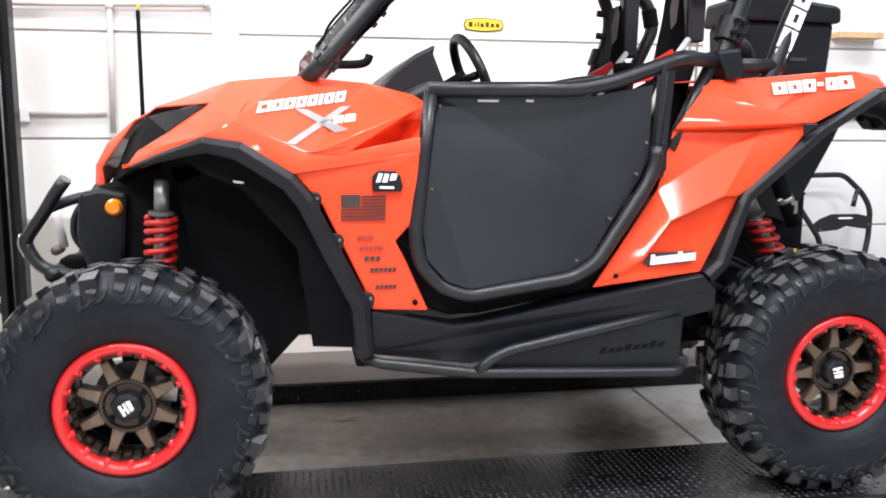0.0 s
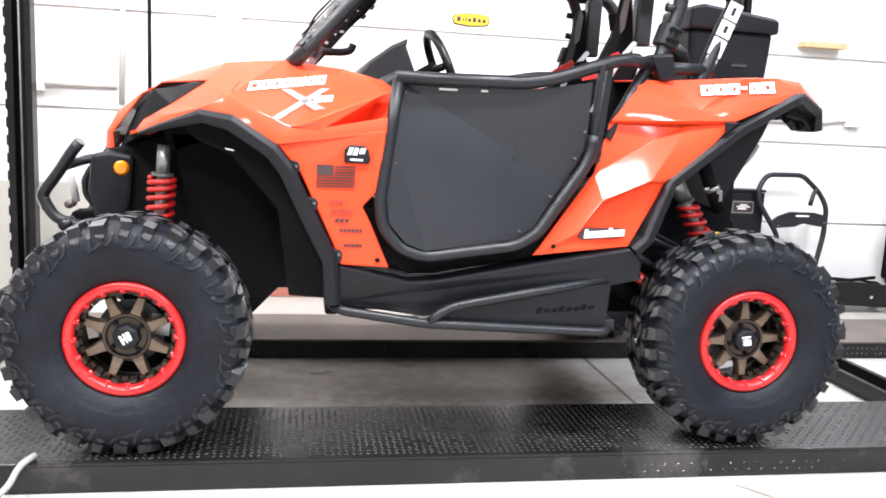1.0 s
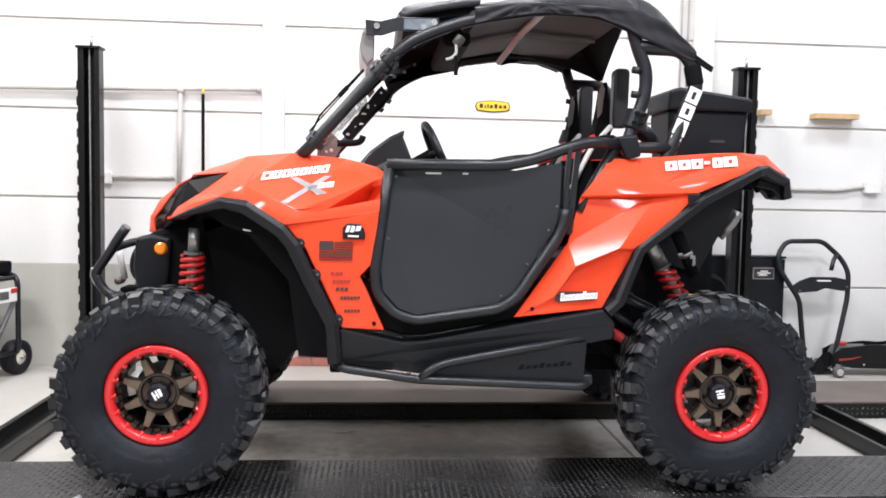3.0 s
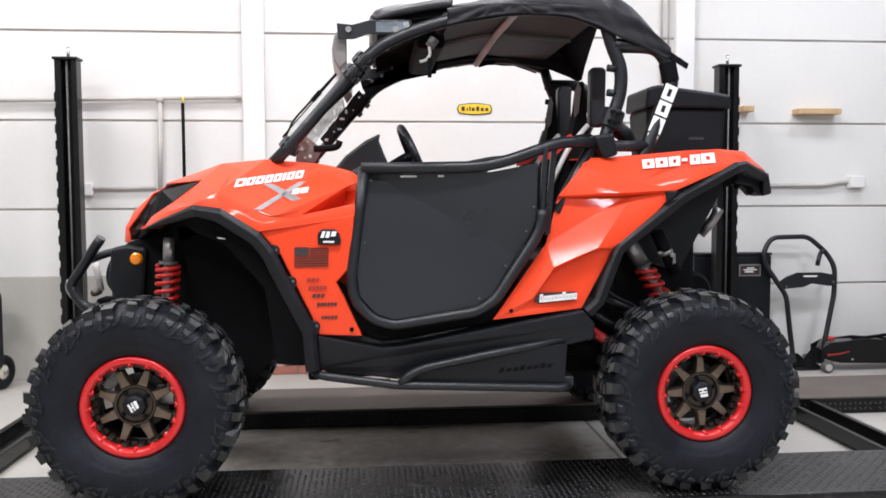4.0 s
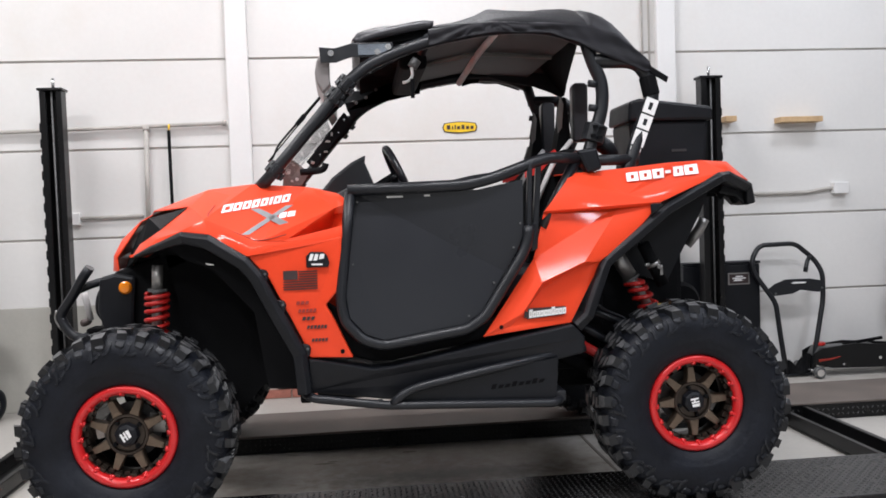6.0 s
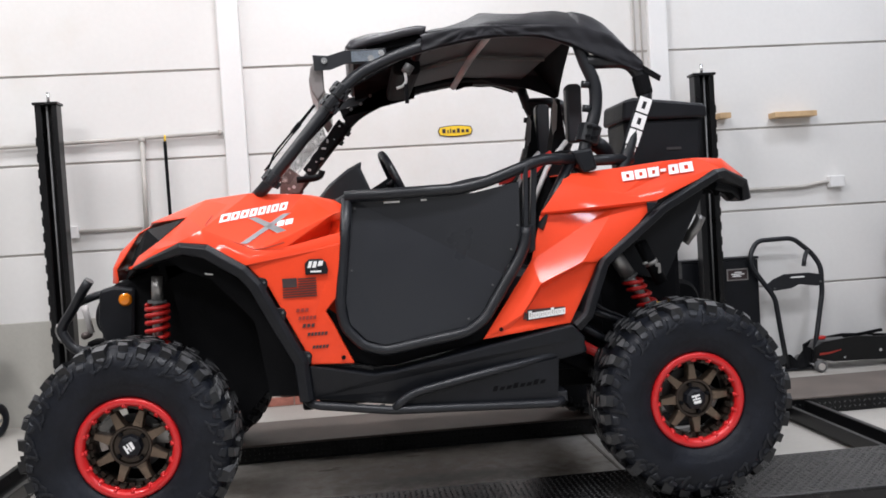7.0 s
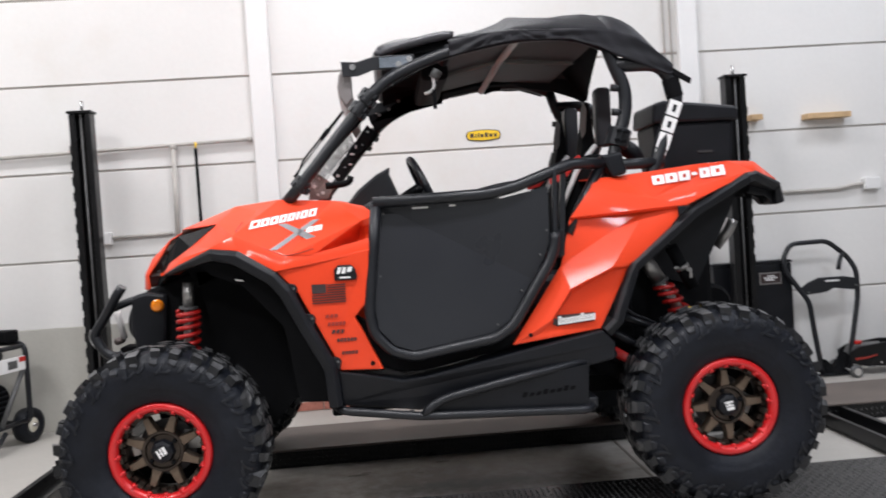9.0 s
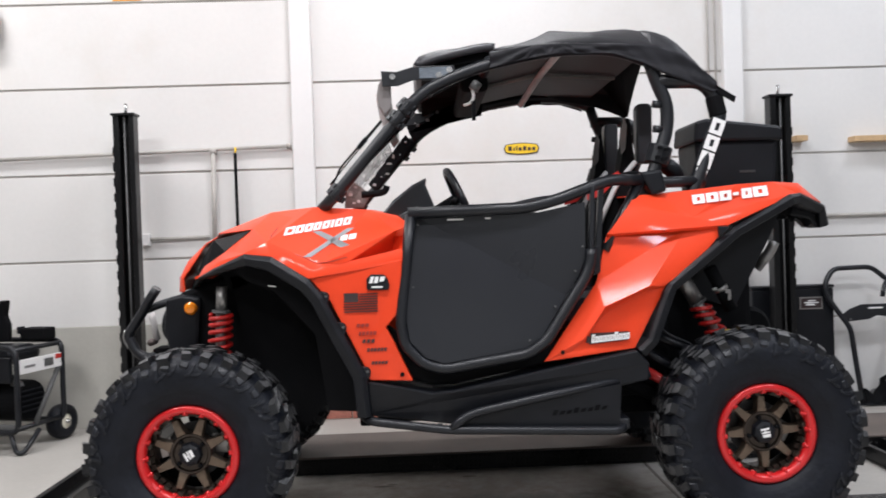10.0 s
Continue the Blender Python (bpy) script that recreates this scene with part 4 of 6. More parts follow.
both("bumper_hoop", lambda: tube([(-1.28, 0.62, 1.0), (-1.315, 0.62, 0.96), (-1.328, 0.62, 0.91), (-1.322, 0.62, 0.865), (-1.29, 0.62, 0.83)], 0.011, bend=0.03), M_TUBE, smooth=True)
for x, z in ((-1.36, 0.775), (-1.25, 0.765)):
    part("bumper_cross", rod((x, 0.47, z), (x, 1.13, z), 0.024), M_TUBE, car, smooth=True)
part("winch_drum", rod((-1.27, 0.62, 0.82), (-1.27, 0.98, 0.82), 0.045), M_GREYPAINT, car, smooth=True)
part("winch_link", tube([(-1.375, 0.6, 0.965), (-1.365, 0.6, 0.92), (-1.352, 0.6, 0.845)], 0.014, bend=0.02), M_WEB, car, "worn pale metal tow link", smooth=True)
part("link_bolt", rod((-1.372, 0.57, 0.838), (-1.372, 0.63, 0.838), 0.016), M_BRACKET, car, "rusty round link bolt", smooth=True)
part("winch_clamp", boxes((-1.36, -1.27, 0.55, 0.66, 0.775, 0.815)), M_MATTE, car, bevel=0.01)
part("tube_end", rod((-1.3, 0.45, 1.075), (-1.2973, 0.4493, 1.0785), 0.0192, 20), M_GREYPAINT, car, "grey capped tube end")
part("worn_edge", tube([(-1.45, 0.485, 0.905), (-1.459, 0.485, 0.875), (-1.452, 0.485, 0.852), (-1.436, 0.485, 0.825)], 0.0035, seg=6), M_ALU, car, "bare metal worn on the bumper bend", smooth=True)


# a white piece standing in for a bright patch inside the front arch
part("arch_bright_patch", prism([(-0.772, 1.094), (-0.742, 1.089), (-0.74, 1.083), (-0.768, 1.087)], 0.09, 0.097), M_WHITE, car, "white piece standing in for a bright patch inside the arch", bevel=0.002)
# suspension
def spring(x, y, z0, z1, lean, turns, r=0.0405, wire=0.0092):
    """A coil whose turns close up towards the top."""
    pts = []
    for k in range(int(turns * 14) + 1):
        a = 2 * math.pi * k / 14
        u = k / (turns * 14)
        rise = 1 - (1 - u) ** 1.35
        pts.append((x + lean * rise + r * math.cos(a), y + r * math.sin(a), z0 + (z1 - z0) * rise))
    return tube(pts, wire, seg=8, bend=0.001)


# each: foot and head of the damper, and the heights between which its spring sits
DAMPERS = (((-1.009, 0.27, 0.7), (-0.986, 0.27, 1.075), 0.775, 0.975, 6.6), ((1.075, 0.3, 0.7), (0.85, 0.3, 1.075), 0.765, 0.94, 5.4))
for foot, head, low, high, turns in DAMPERS:
    slope = (head[0] - foot[0]) / (head[2] - foot[2])
    for side in (0, 1):
        y = foot[1] if not side else 2 * YC - foot[1]
        y2 = 0.36 if not side else 2 * YC - 0.36

        def on_axis(z):
            return (foot[0] + slope * (z - foot[2]), y, z)
        sh = part("shock", rod(on_axis(0.7), on_axis(1.08), 0.02), M_ALU, car, "metal shock absorber", smooth=True)
        part("spring", spring(on_axis(low)[0], y, low, high, slope * (high - low), turns), M_SPRING, sh, "red coil spring", smooth=True)
        part("spring_seat", rod(on_axis(high + 0.006), on_axis(high + 0.016), 0.037), M_GREYPAINT, sh)
        part("damper_body", rod(on_axis(high + 0.012), on_axis(1.085), 0.022 if foot[0] < 0 else 0.031), M_ALU, sh, smooth=True)
        x = -1.005 if foot[0] < 0 else 1.006
        for dz, dx in ((0.56, -0.14), (0.56, 0.14), (0.7, -0.1), (0.7, 0.1)):
            part("suspension_arm", rod((x + dx, y2 + (0.1 if not side else -0.1), dz), (-1.067 if x < 0 else 1.067, 0.2 if not side else 2 * YC - 0.2, 0.46 + (dz - 0.56) * 0.6), 0.018, 10), M_MATTE, car, smooth=True)
can = part("piggyback_reservoir", rod((0.962, 0.25, 1.095), (1.044, 0.25, 0.925), 0.026), M_MATTE, car, "black reservoir can beside the rear shock", smooth=True)
part("reservoir_band", rod((1.0, 0.25, 1.016), (1.007, 0.25, 1.002), 0.029), M_ALU, can, "bright clamp band", smooth=True)
part("band_ear", prism([(0.962, 1.012), (0.98, 1.016), (0.982, 1.006), (0.964, 1.002)], 0.225, 0.24), M_ALU, can, bevel=0.002)
part("band_ear", prism([(1.012, 1.008), (1.034, 1.006), (1.036, 0.966), (1.022, 0.962), (1.024, 0.99), (1.012, 0.992)], 0.222, 0.23), M_ALU, can, bevel=0.002)
part("reservoir_hose", tube([(0.96, 0.25, 1.095), (0.93, 0.26, 1.115), (0.88, 0.28, 1.1)], 0.009, bend=0.02, seg=8), M_PLASTIC, can, smooth=True)
part("shock_tag", boxes((1.0, 1.03, 0.2, 0.206, 0.795, 0.85)), M_YELLOW, car, "small yellow tag")
part("radius_rod", rod((0.62, 0.2, 0.735), (1.0, 0.22, 0.5), 0.02), M_SPRING, car, "red trailing arm link", smooth=True)
part("link_end", rod((0.6, 0.16, 0.74), (0.66, 0.16, 0.72), 0.028), M_SPRING, car, smooth=True)
part("trailing_arm", tube([(0.62, 0.3, 0.64), (0.8, 0.28, 0.56), (1.067, 0.26, 0.47)], 0.03), M_MATTE, car, smooth=True)
for a, b, r in (((0.66, 0.24, 0.86), (0.98, 0.26, 0.72), 0.017), ((0.64, 0.26, 0.8), (0.86, 0.24, 0.66), 0.02), ((0.72, 0.3, 0.98), (0.76, 0.3, 0.7), 0.014)):
    part("control_arm", rod(a, b, r), M_PLASTIC, car, smooth=True)
part("brake_line", tube([(0.7, 0.22, 0.93), (0.76, 0.2, 0.84), (0.86, 0.2, 0.8), (0.98, 0.22, 0.7)], 0.006, bend=0.05, seg=8), M_PLASTIC, car, smooth=True)
for x, z in ((0.645, 0.78), (0.69, 0.86), (0.66, 0.7)):
    part("bracket_bolt", rod((x, 0.13, z), (x, 0.15, z), 0.011, 10), M_GREYPAINT, car)
part("rear_bracket", boxes((0.64, 0.8, 0.28, 0.36, 0.6, 0.9)), M_MATTE, car, bevel=0.02)
part("muffler", lathe([(-0.02, 0.0), (-0.02, 0.085), (0.015, 0.105), (0.12, 0.105), (0.14, 0.0)], 28, (1.36, 0.86, 0.77), closed=False), M_MATTE, car, "round black muffler", bevel=0)
part("exhaust_outlet", tube([(1.42, 0.7, 1.18), (1.395, 0.7, 1.13), (1.34, 0.72, 1.06)], 0.024, bend=0.03), M_ALU, car, "dull grey exhaust outlet under the tail", smooth=True)
part("rear_exhaust", rod((1.12, 0.5, 0.88), (1.2, 0.9, 0.88), 0.07), M_MATTE, car, smooth=True)

# wheels
N_LUG = 30


def polar(th, y, r):
    return (r * math.cos(th), y, r * math.sin(th))


def lug(bm, th, dth, y0, y1, r0, r1, skew=0.0, taper=0.82, drop0=0.0, drop1=0.0, wear=0.0):
    """A tread block: between two angles and two widths, from radius r0 to r1, its crown worn uneven."""
    vs = []
    for r, k in ((r0, 1.0), (r1, taper)):
        for yy, sgn, drop in ((y0, -1, drop0), (y1, 1, drop1)):
            ym = (y0 + y1) / 2 + (yy - (y0 + y1) / 2) * (k if r == r1 else 1.0)
            for s in (-1, 1):
                w = wear if r == r1 else 0.0
                vs.append(bm.verts.new(polar(th + s * dth * k + skew * sgn + random.uniform(-w, w) * 2.6, ym + random.uniform(-w, w), r - drop - random.uniform(0, w))))
    for f in ((0, 1, 3, 2), (4, 6, 7, 5), (0, 4, 5, 1), (2, 3, 7, 6), (0, 2, 6, 4), (1, 5, 7, 3)):
        bm.faces.new([vs[i] for i in f]).material_index = 1 if f == (4, 6, 7, 5) else 0


def carcass_mesh():
    prof = [(0.0, 0.181), (-0.022, 0.195), (-0.034, 0.225), (-0.0385, 0.238), (-0.041, 0.242), (-0.044, 0.27), (-0.044, 0.305), (-0.036, 0.337), (-0.018, 0.358), (0.02, 0.367), (0.09, 0.369), (0.16, 0.367), (0.198, 0.358), (0.216, 0.337), (0.225, 0.3), (0.225, 0.26), (0.214, 0.22), (0.19, 0.181)]
    return lathe(prof, 72)


WALL_Y = ((0.181, 0.0), (0.195, -0.022), (0.225, -0.034), (0.242, -0.041), (0.27, -0.044), (0.305, -0.044), (0.337, -0.036), (0.358, -0.018), (0.367, 0.02))


def wall_y(r):
    """How far out the tyre's wall stands at a radius."""
    for (r0, y0), (r1, y1) in zip(WALL_Y, WALL_Y[1:]):
        if r <= r1:
            return y0 + (y1 - y0) * (r - r0) / (r1 - r0)
    return WALL_Y[-1][1]


def strap(bm, line, lift, side):
    """A low flat-topped rib lying on the tyre's wall along (angle, radius, half width)."""
    rows = []
    for k, (th, r, w) in enumerate(line):
        a, b = line[max(0, k - 1)], line[min(len(line) - 1, k + 1)]
        along = Vector(((b[0] - a[0]) * r, b[1] - a[1])).normalized()
        h = lift * (0.35 if k in (0, len(line) - 1) else 1.0)
        row = []
        for s, up in ((-1, -0.004), (-0.62, h), (0.62, h), (1, -0.004)):
            rr, tt = r + s * w * along.x, th - s * w * along.y / r
            y = wall_y(rr) - up
            row.append(bm.verts.new(polar(tt, y if not side else 0.18 - y, rr)))
        rows.append(row)
    for A, B in zip(rows, rows[1:]):
        for q in range(3):
            bm.faces.new((A[q], A[q + 1], B[q + 1], B[q]))
    bm.faces.new(rows[0])
    bm.faces.new(rows[-1][::-1])


def wall_relief_mesh():
    """Square pads under the shoulder blocks, and hooked ribs curling away from them."""
    bm = bmesh.new()
    step = 2 * math.pi / N_LUG
    jit = random.uniform
    for i in range(N_LUG):
        for side in (0, 1):
            th = i * step + jit(-0.012, 0.012)
            turn = 0.75 if i % 3 else 0.3
            strap(bm, [(th, 0.361, 0.021), (th, 0.348, 0.022), (th + 0.01, 0.334, 0.02), (th + 0.02, 0.325, 0.015)], 0.006, side)
            low = jit(0.292, 0.304) if i % 2 else jit(0.306, 0.316)
            hook = []
            for k in range(7):
                u = k / 6
                hook.append((th + step * (0.5 + turn * 0.62 * u ** 2), 0.35 - (0.35 - low) * math.sin(math.pi * u / 2), 0.0085 - 0.003 * u))
            strap(bm, hook, 0.005, side)
            if i % 2:
                strap(bm, [(th + step * (0.08 + 0.22 * k), 0.314 - 0.012 * math.sin(k * 0.9) + jit(-0.002, 0.002), 0.006) for k in range(4)], 0.004, side)
    return bm


def tread_mesh():
    """Rows of blocks across the crown, with open grooves between the rows."""
    bm = bmesh.new()
    step = 2 * math.pi / N_LUG
    jit = random.uniform
    for i in range(N_LUG):
        th = i * step
        long = i % 2
        for near in (1, 0):
            def y_at(v):
                return v if near else 0.18 - v
            t0 = th + (0 if near else step * 0.12) + jit(-0.012, 0.012)
            wide = step * (0.31 if long else 0.27) * jit(0.9, 1.08)
            edge = (-0.036 if long else -0.026) + jit(-0.003, 0.003)
            lean = jit(-0.012, 0.03) * (1 if near else -1)
            drop = 0.013 if long else 0.008
            a, b = sorted((y_at(edge), y_at(0.006)))
            lug(bm, t0, wide, a, b, 0.342, 0.387 + jit(-0.002, 0.002), lean, 0.8, drop if near else 0, 0 if near else drop, 0.005)
            a, b = sorted((y_at(0.012), y_at(0.046)))
            lug(bm, t0 + step * (0.14 if long else -0.1), wide * 0.95, a, b, 0.352, 0.387 + jit(-0.002, 0.001), lean * 1.6, 0.8, wear=0.004)
        for y0, y1, off in ((0.054, 0.086, 0.2), (0.094, 0.126, -0.05)):
            lug(bm, th + step * off + jit(-0.015, 0.015), step * 0.3 * jit(0.9, 1.08), y0, y1, 0.356, 0.386, (0.03 if off > 0 else -0.03) + jit(-0.012, 0.012), 0.8, wear=0.004)
    return bm


def data_of(name, bm, mat, smooth=False):
    bmesh.ops.recalc_face_normals(bm, faces=bm.faces[:])
    me = bpy.data.meshes.new(name)
    bm.to_mesh(me)
    bm.free()
    me.materials.append(mat)
    if smooth:
        me.shade_smooth()
    return me


def spoke_mesh():
    """One horn-shaped arm, wide at the hub and tapering to the rim."""
    bm = bmesh.new()
    rings = []
    for r, w, y0, y1 in ((0.068, 0.3, 0.03, 0.07), (0.078, 0.25, 0.022, 0.064), (0.09, 0.185, 0.02, 0.062), (0.112, 0.125, 0.02, 0.062), (0.134, 0.09, 0.022, 0.064), (0.139, 0.08, 0.03, 0.07), (0.158, 0.075, 0.06, 0.09)):
        rings.append([bm.verts.new(polar(s * w, y, r)) for s, y in ((-1, y0 + 0.004), (-0.85, y0), (0.85, y0), (1, y0 + 0.004), (1, y1), (-1, y1))])
    for A, B in zip(rings, rings[1:]):
        for k in range(6):
            bm.faces.new((A[k], A[(k + 1) % 6], B[(k + 1) % 6], B[k]))
    bm.faces.new(rings[0])
    bm.faces.new(rings[-1][::-1])
    return bm


def ring_mesh():
    bm = lathe([(-0.004, 0.153), (-0.014, 0.158), (-0.021, 0.166), (-0.021, 0.178), (-0.014, 0.186), (0.004, 0.188), (0.012, 0.18), (0.012, 0.153)], 64)
    for i in range(16):
        lug(bm, 2 * math.pi * (i + 0.4) / 16, 0.058, -0.007, 0.008, 0.1475, 0.158, 0, 0.9)
    return bm


def scallop_mesh():
    bm = bmesh.new()
    for i in range(32):
        a = 2 * math.pi * (i + 0.3) / 32
        if i % 2:
            lug(bm, a, 0.075, 0.002, 0.022, 0.142, 0.156, 0, 0.95)
        lug(bm, a, 0.07, 0.03, 0.05, 0.138, 0.153, 0, 0.95)
    return bm


TY = data_of("tyre", carcass_mesh(), M_RUBBER, True)
TREAD = data_of("tread", tread_mesh(), M_TREAD)
TREAD.materials.append(M_TREAD_TOP)
RELIEF = data_of("wall_relief", wall_relief_mesh(), M_RIB)
SPK = data_of("spoke", spoke_mesh(), M_BRONZE)
HRING = data_of("hub_ring", lathe([(0.036, 0.063), (0.021, 0.066), (0.02, 0.073), (0.027, 0.078), (0.07, 0.079), (0.07, 0.063)], 40), M_BRONZE_DARK)
BAR = data_of("barrel", lathe([(0.008, 0.16), (0.03, 0.156), (0.09, 0.15), (0.18, 0.16), (0.19, 0.18), (0.185, 0.182), (0.175, 0.165), (0.09, 0.155), (0.03, 0.161), (0.008, 0.166)], 64), M_BRONZE_DARK, True)
RNG = data_of("beadlock_ring", ring_mesh(), M_RED)
for p in RNG.polygons:
    p.use_smooth = True
SCL = data_of("ring_teeth", scallop_mesh(), M_BRONZE_DARK)
BOLT = data_of("ring_bolt", lathe([(-0.012, 0.0), (-0.012, 0.003), (-0.009, 0.0062), (0.012, 0.0066)], 10, closed=False), M_RED)
CAP = data_of("hub_cap", lathe([(0.0, 0.0), (0.0, 0.029), (0.005, 0.04), (0.02, 0.045), (0.06, 0.046)], 8, closed=False), M_PLASTIC)
NUT = data_of("lug_nut", lathe([(0.006, 0.0), (0.006, 0.007), (0.012, 0.009), (0.05, 0.009)], 6, closed=False), M_MATTE)
LOGO = data_of("cap_mark", slab_letters([[(-0.02, -0.014), (-0.013, -0.016), (-0.007, 0.017), (-0.014, 0.019)], [(-0.006, -0.015), (0.0, -0.016), (0.006, 0.016), (0.0, 0.017)], [(-0.014, -0.002), (0.0, -0.004), (0.001, 0.002), (-0.013, 0.004)],
                                        [(0.004, -0.016), (0.015, -0.016), (0.022, 0.012), (0.01, 0.016)]], -0.002, 0.002), M_WHITE)
DISC = data_of("brake_disc", lathe([(0.1, 0.0), (0.1, 0.105), (0.106, 0.105), (0.106, 0.0)], 32, closed=False), M_GREYPAINT)
WELL = data_of("hub_well", lathe([(0.03, 0.0), (0.03, 0.06), (0.034, 0.0655), (0.05, 0.0655), (0.05, 0.0)], 28, closed=False), M_BRONZE_DARK)
HUBP = data_of("hub_carrier", lathe([(0.07, 0.0), (0.07, 0.055), (0.2, 0.06), (0.2, 0.0)], 20, closed=False), M_MATTE)
CAL = data_of("brake_caliper", boxes((0.06, 0.12, 0.085, 0.125, 0.0, 0.07)), M_ALU)


bm = bmesh.new()
lo, hi = [], []
for k in range(25):
    a = radians(55 + 270 * k / 24)
    lo.append([bm.verts.new(polar(a, y, 0.05)) for y in (0.118, 0.126)])
    hi.append([bm.verts.new(polar(a, y, 0.149)) for y in (0.118, 0.126)])
for k in range(24):
    bm.faces.new((lo[k][0], lo[k + 1][0], hi[k + 1][0], hi[k][0]))
    bm.faces.new((lo[k][1], lo[k + 1][1], hi[k + 1][1], hi[k][1]))
    bm.faces.new((hi[k][0], hi[k + 1][0], hi[k + 1][1], hi[k][1]))
SHIELD = data_of("brake_shield", bm, M_MATTE)


def child(name, me, parent, m=None, label=""):
    ob = new(name, me)
    ob.parent = parent
    if m is not None:
        ob.matrix_basis = m
    if label:
        tagged(ob, label)
    return ob


def wheel(x, y, turn, spin, mark=20, gap=140):
    w = new("wheel", BAR)
    w.parent = car
    w.matrix_parent_inverse = Matrix.Translation(-car.location)
    w.matrix_basis = Matrix.Translation((x, y, 0.485)) @ Matrix.Rotation(turn, 4, "Z") @ Matrix.Rotation(spin, 4, "Y")
    tagged(w, "bronze eight-spoke beadlock wheel")
    child("tyre", TY, w, label="knobbly black off-road tyre")
    tagged(child("tread", TREAD, w), "chunky scuffed black tread", kind="stuff")
    tagged(child("wall_relief", RELIEF, w), "hooked ribs moulded into the tyre wall", kind="stuff")
    child("hub_ring", HRING, w)
    for i in range(8):
        child("spoke", SPK, w, Matrix.Rotation(2 * math.pi * (i + 0.3) / 8, 4, "Y"))
    child("beadlock_ring", RNG, w, label="red beadlock ring")
    tagged(child("ring_teeth", SCL, w), kind="stuff")
    for i in range(16):
        child("ring_bolt", BOLT, w, Matrix.Translation(polar(2 * math.pi * (i + 0.4) / 16, -0.0085, 0.1575)))
    child("hub_cap", CAP, w)
    child("hub_well", WELL, w, label="dark recess round the hub cap")
    child("cap_mark", LOGO, w, Matrix.Rotation(-spin, 4, "Y") @ Matrix.Rotation(radians(mark), 4, "Y") @ Matrix.Scale(0.95, 4), "white cap mark")
    for i in range(4):
        child("lug_nut", NUT, w, Matrix.Translation(polar(2 * math.pi * (i + 0.5) / 4, 0.009, 0.0555)))
    child("brake_disc", DISC, w)
    child("brake_shield", SHIELD, w, Matrix.Rotation(-spin - radians(gap), 4, "Y"))
    child("hub_carrier", HUBP, w)
    child("brake_caliper", CAL, w)
    return w


wheel(-1.063, 0.0, radians(0), 0.12, -38)
wheel(1.067, 0.0, radians(0), 0.5, 70, 235)
wheel(-1.067, 2 * YC, math.pi, 0.3)
wheel(1.067, 2 * YC, math.pi, 0.8)

# roll cage
A_TUBE = [(-0.575, 0.215, 1.372), (-0.54, 0.16, 1.398), (-0.463, 0.15, 1.481), (-0.312, 0.16, 1.658), (-0.188, 0.18, 1.8), (-0.091, 0.2, 1.858), (0.09, 0.22, 1.925), (0.37, 0.22, 1.975), (0.6, 0.22, 1.97), (0.735, 0.22, 1.915)]
B_TUBE = [(0.735, 0.22, 1.92), (0.762, 0.22, 1.83), (0.802, 0.22, 1.744), (0.795, 0.22, 1.631), (0.756, 0.22, 1.541), (0.71, 0.2, 1.4), (0.6, 0.16, 1.22)]
C_TUBE = [(0.765, 0.22, 1.838), (0.935, 0.22, 1.836), (0.985, 0.22, 1.785), (1.013, 0.22, 1.69), (0.965, 0.22, 1.59), (0.9, 0.2, 1.43), (0.87, 0.2, 1.36)]
both("cage_tube", lambda: tube(A_TUBE, 0.0238, bend=0.1), M_TUBE, "black roll cage tube", smooth=True)
both("cage_tube", lambda: tube(B_TUBE, 0.027, bend=0.09), M_TUBE, smooth=True)
both("cage_tube", lambda: tube(C_TUBE, 0.029, bend=0.05), M_TUBE, smooth=True)
both("cage_tube", lambda: tube([(0.66, 0.16, 1.437), (0.93, 0.2, 1.438)], 0.022), M_TUBE, smooth=True)
both("cage_tube", lambda: tube([(0.66, 0.14, 1.44), (0.5, 0.07, 1.18)], 0.02), M_TUBE, smooth=True)
for x, z in ((0.7, 1.985), (0.1, 1.94)):
    part("cage_cross_tube", rod((x, 0.22, z), (x, 2 * YC - 0.22, z), 0.019), M_TUBE, car, smooth=True)
for y in (0.22, 2 * YC - 0.22):
    for x, z in ((0.775, 1.845), (0.775, 1.745), (0.775, 1.648)):
        part("cage_stub", rod((x, y - 0.005, z), (x - 0.034, y - 0.005, z + 0.004), 0.0145), M_TUBE, car, smooth=True)


def collar(x, y, z, dx, dz, r, l):
    d = Vector((dx, 0, dz)).normalized() * l / 2
    p = Vector((x, y, z))
    return tube([p - d, p + d], r, seg=16)


for x, z, dx, dz, r, l in ((0.76, 1.548, 0.3, 0.9, 0.047, 0.075), (0.995, 1.735, -0.2, 0.9, 0.034, 0.08)):
    both("cage_clamp", lambda: collar(x, 0.22, z, dx, dz, r, l), M_TUBE if x < 0.9 else M_MATTE, bevel=0.005)


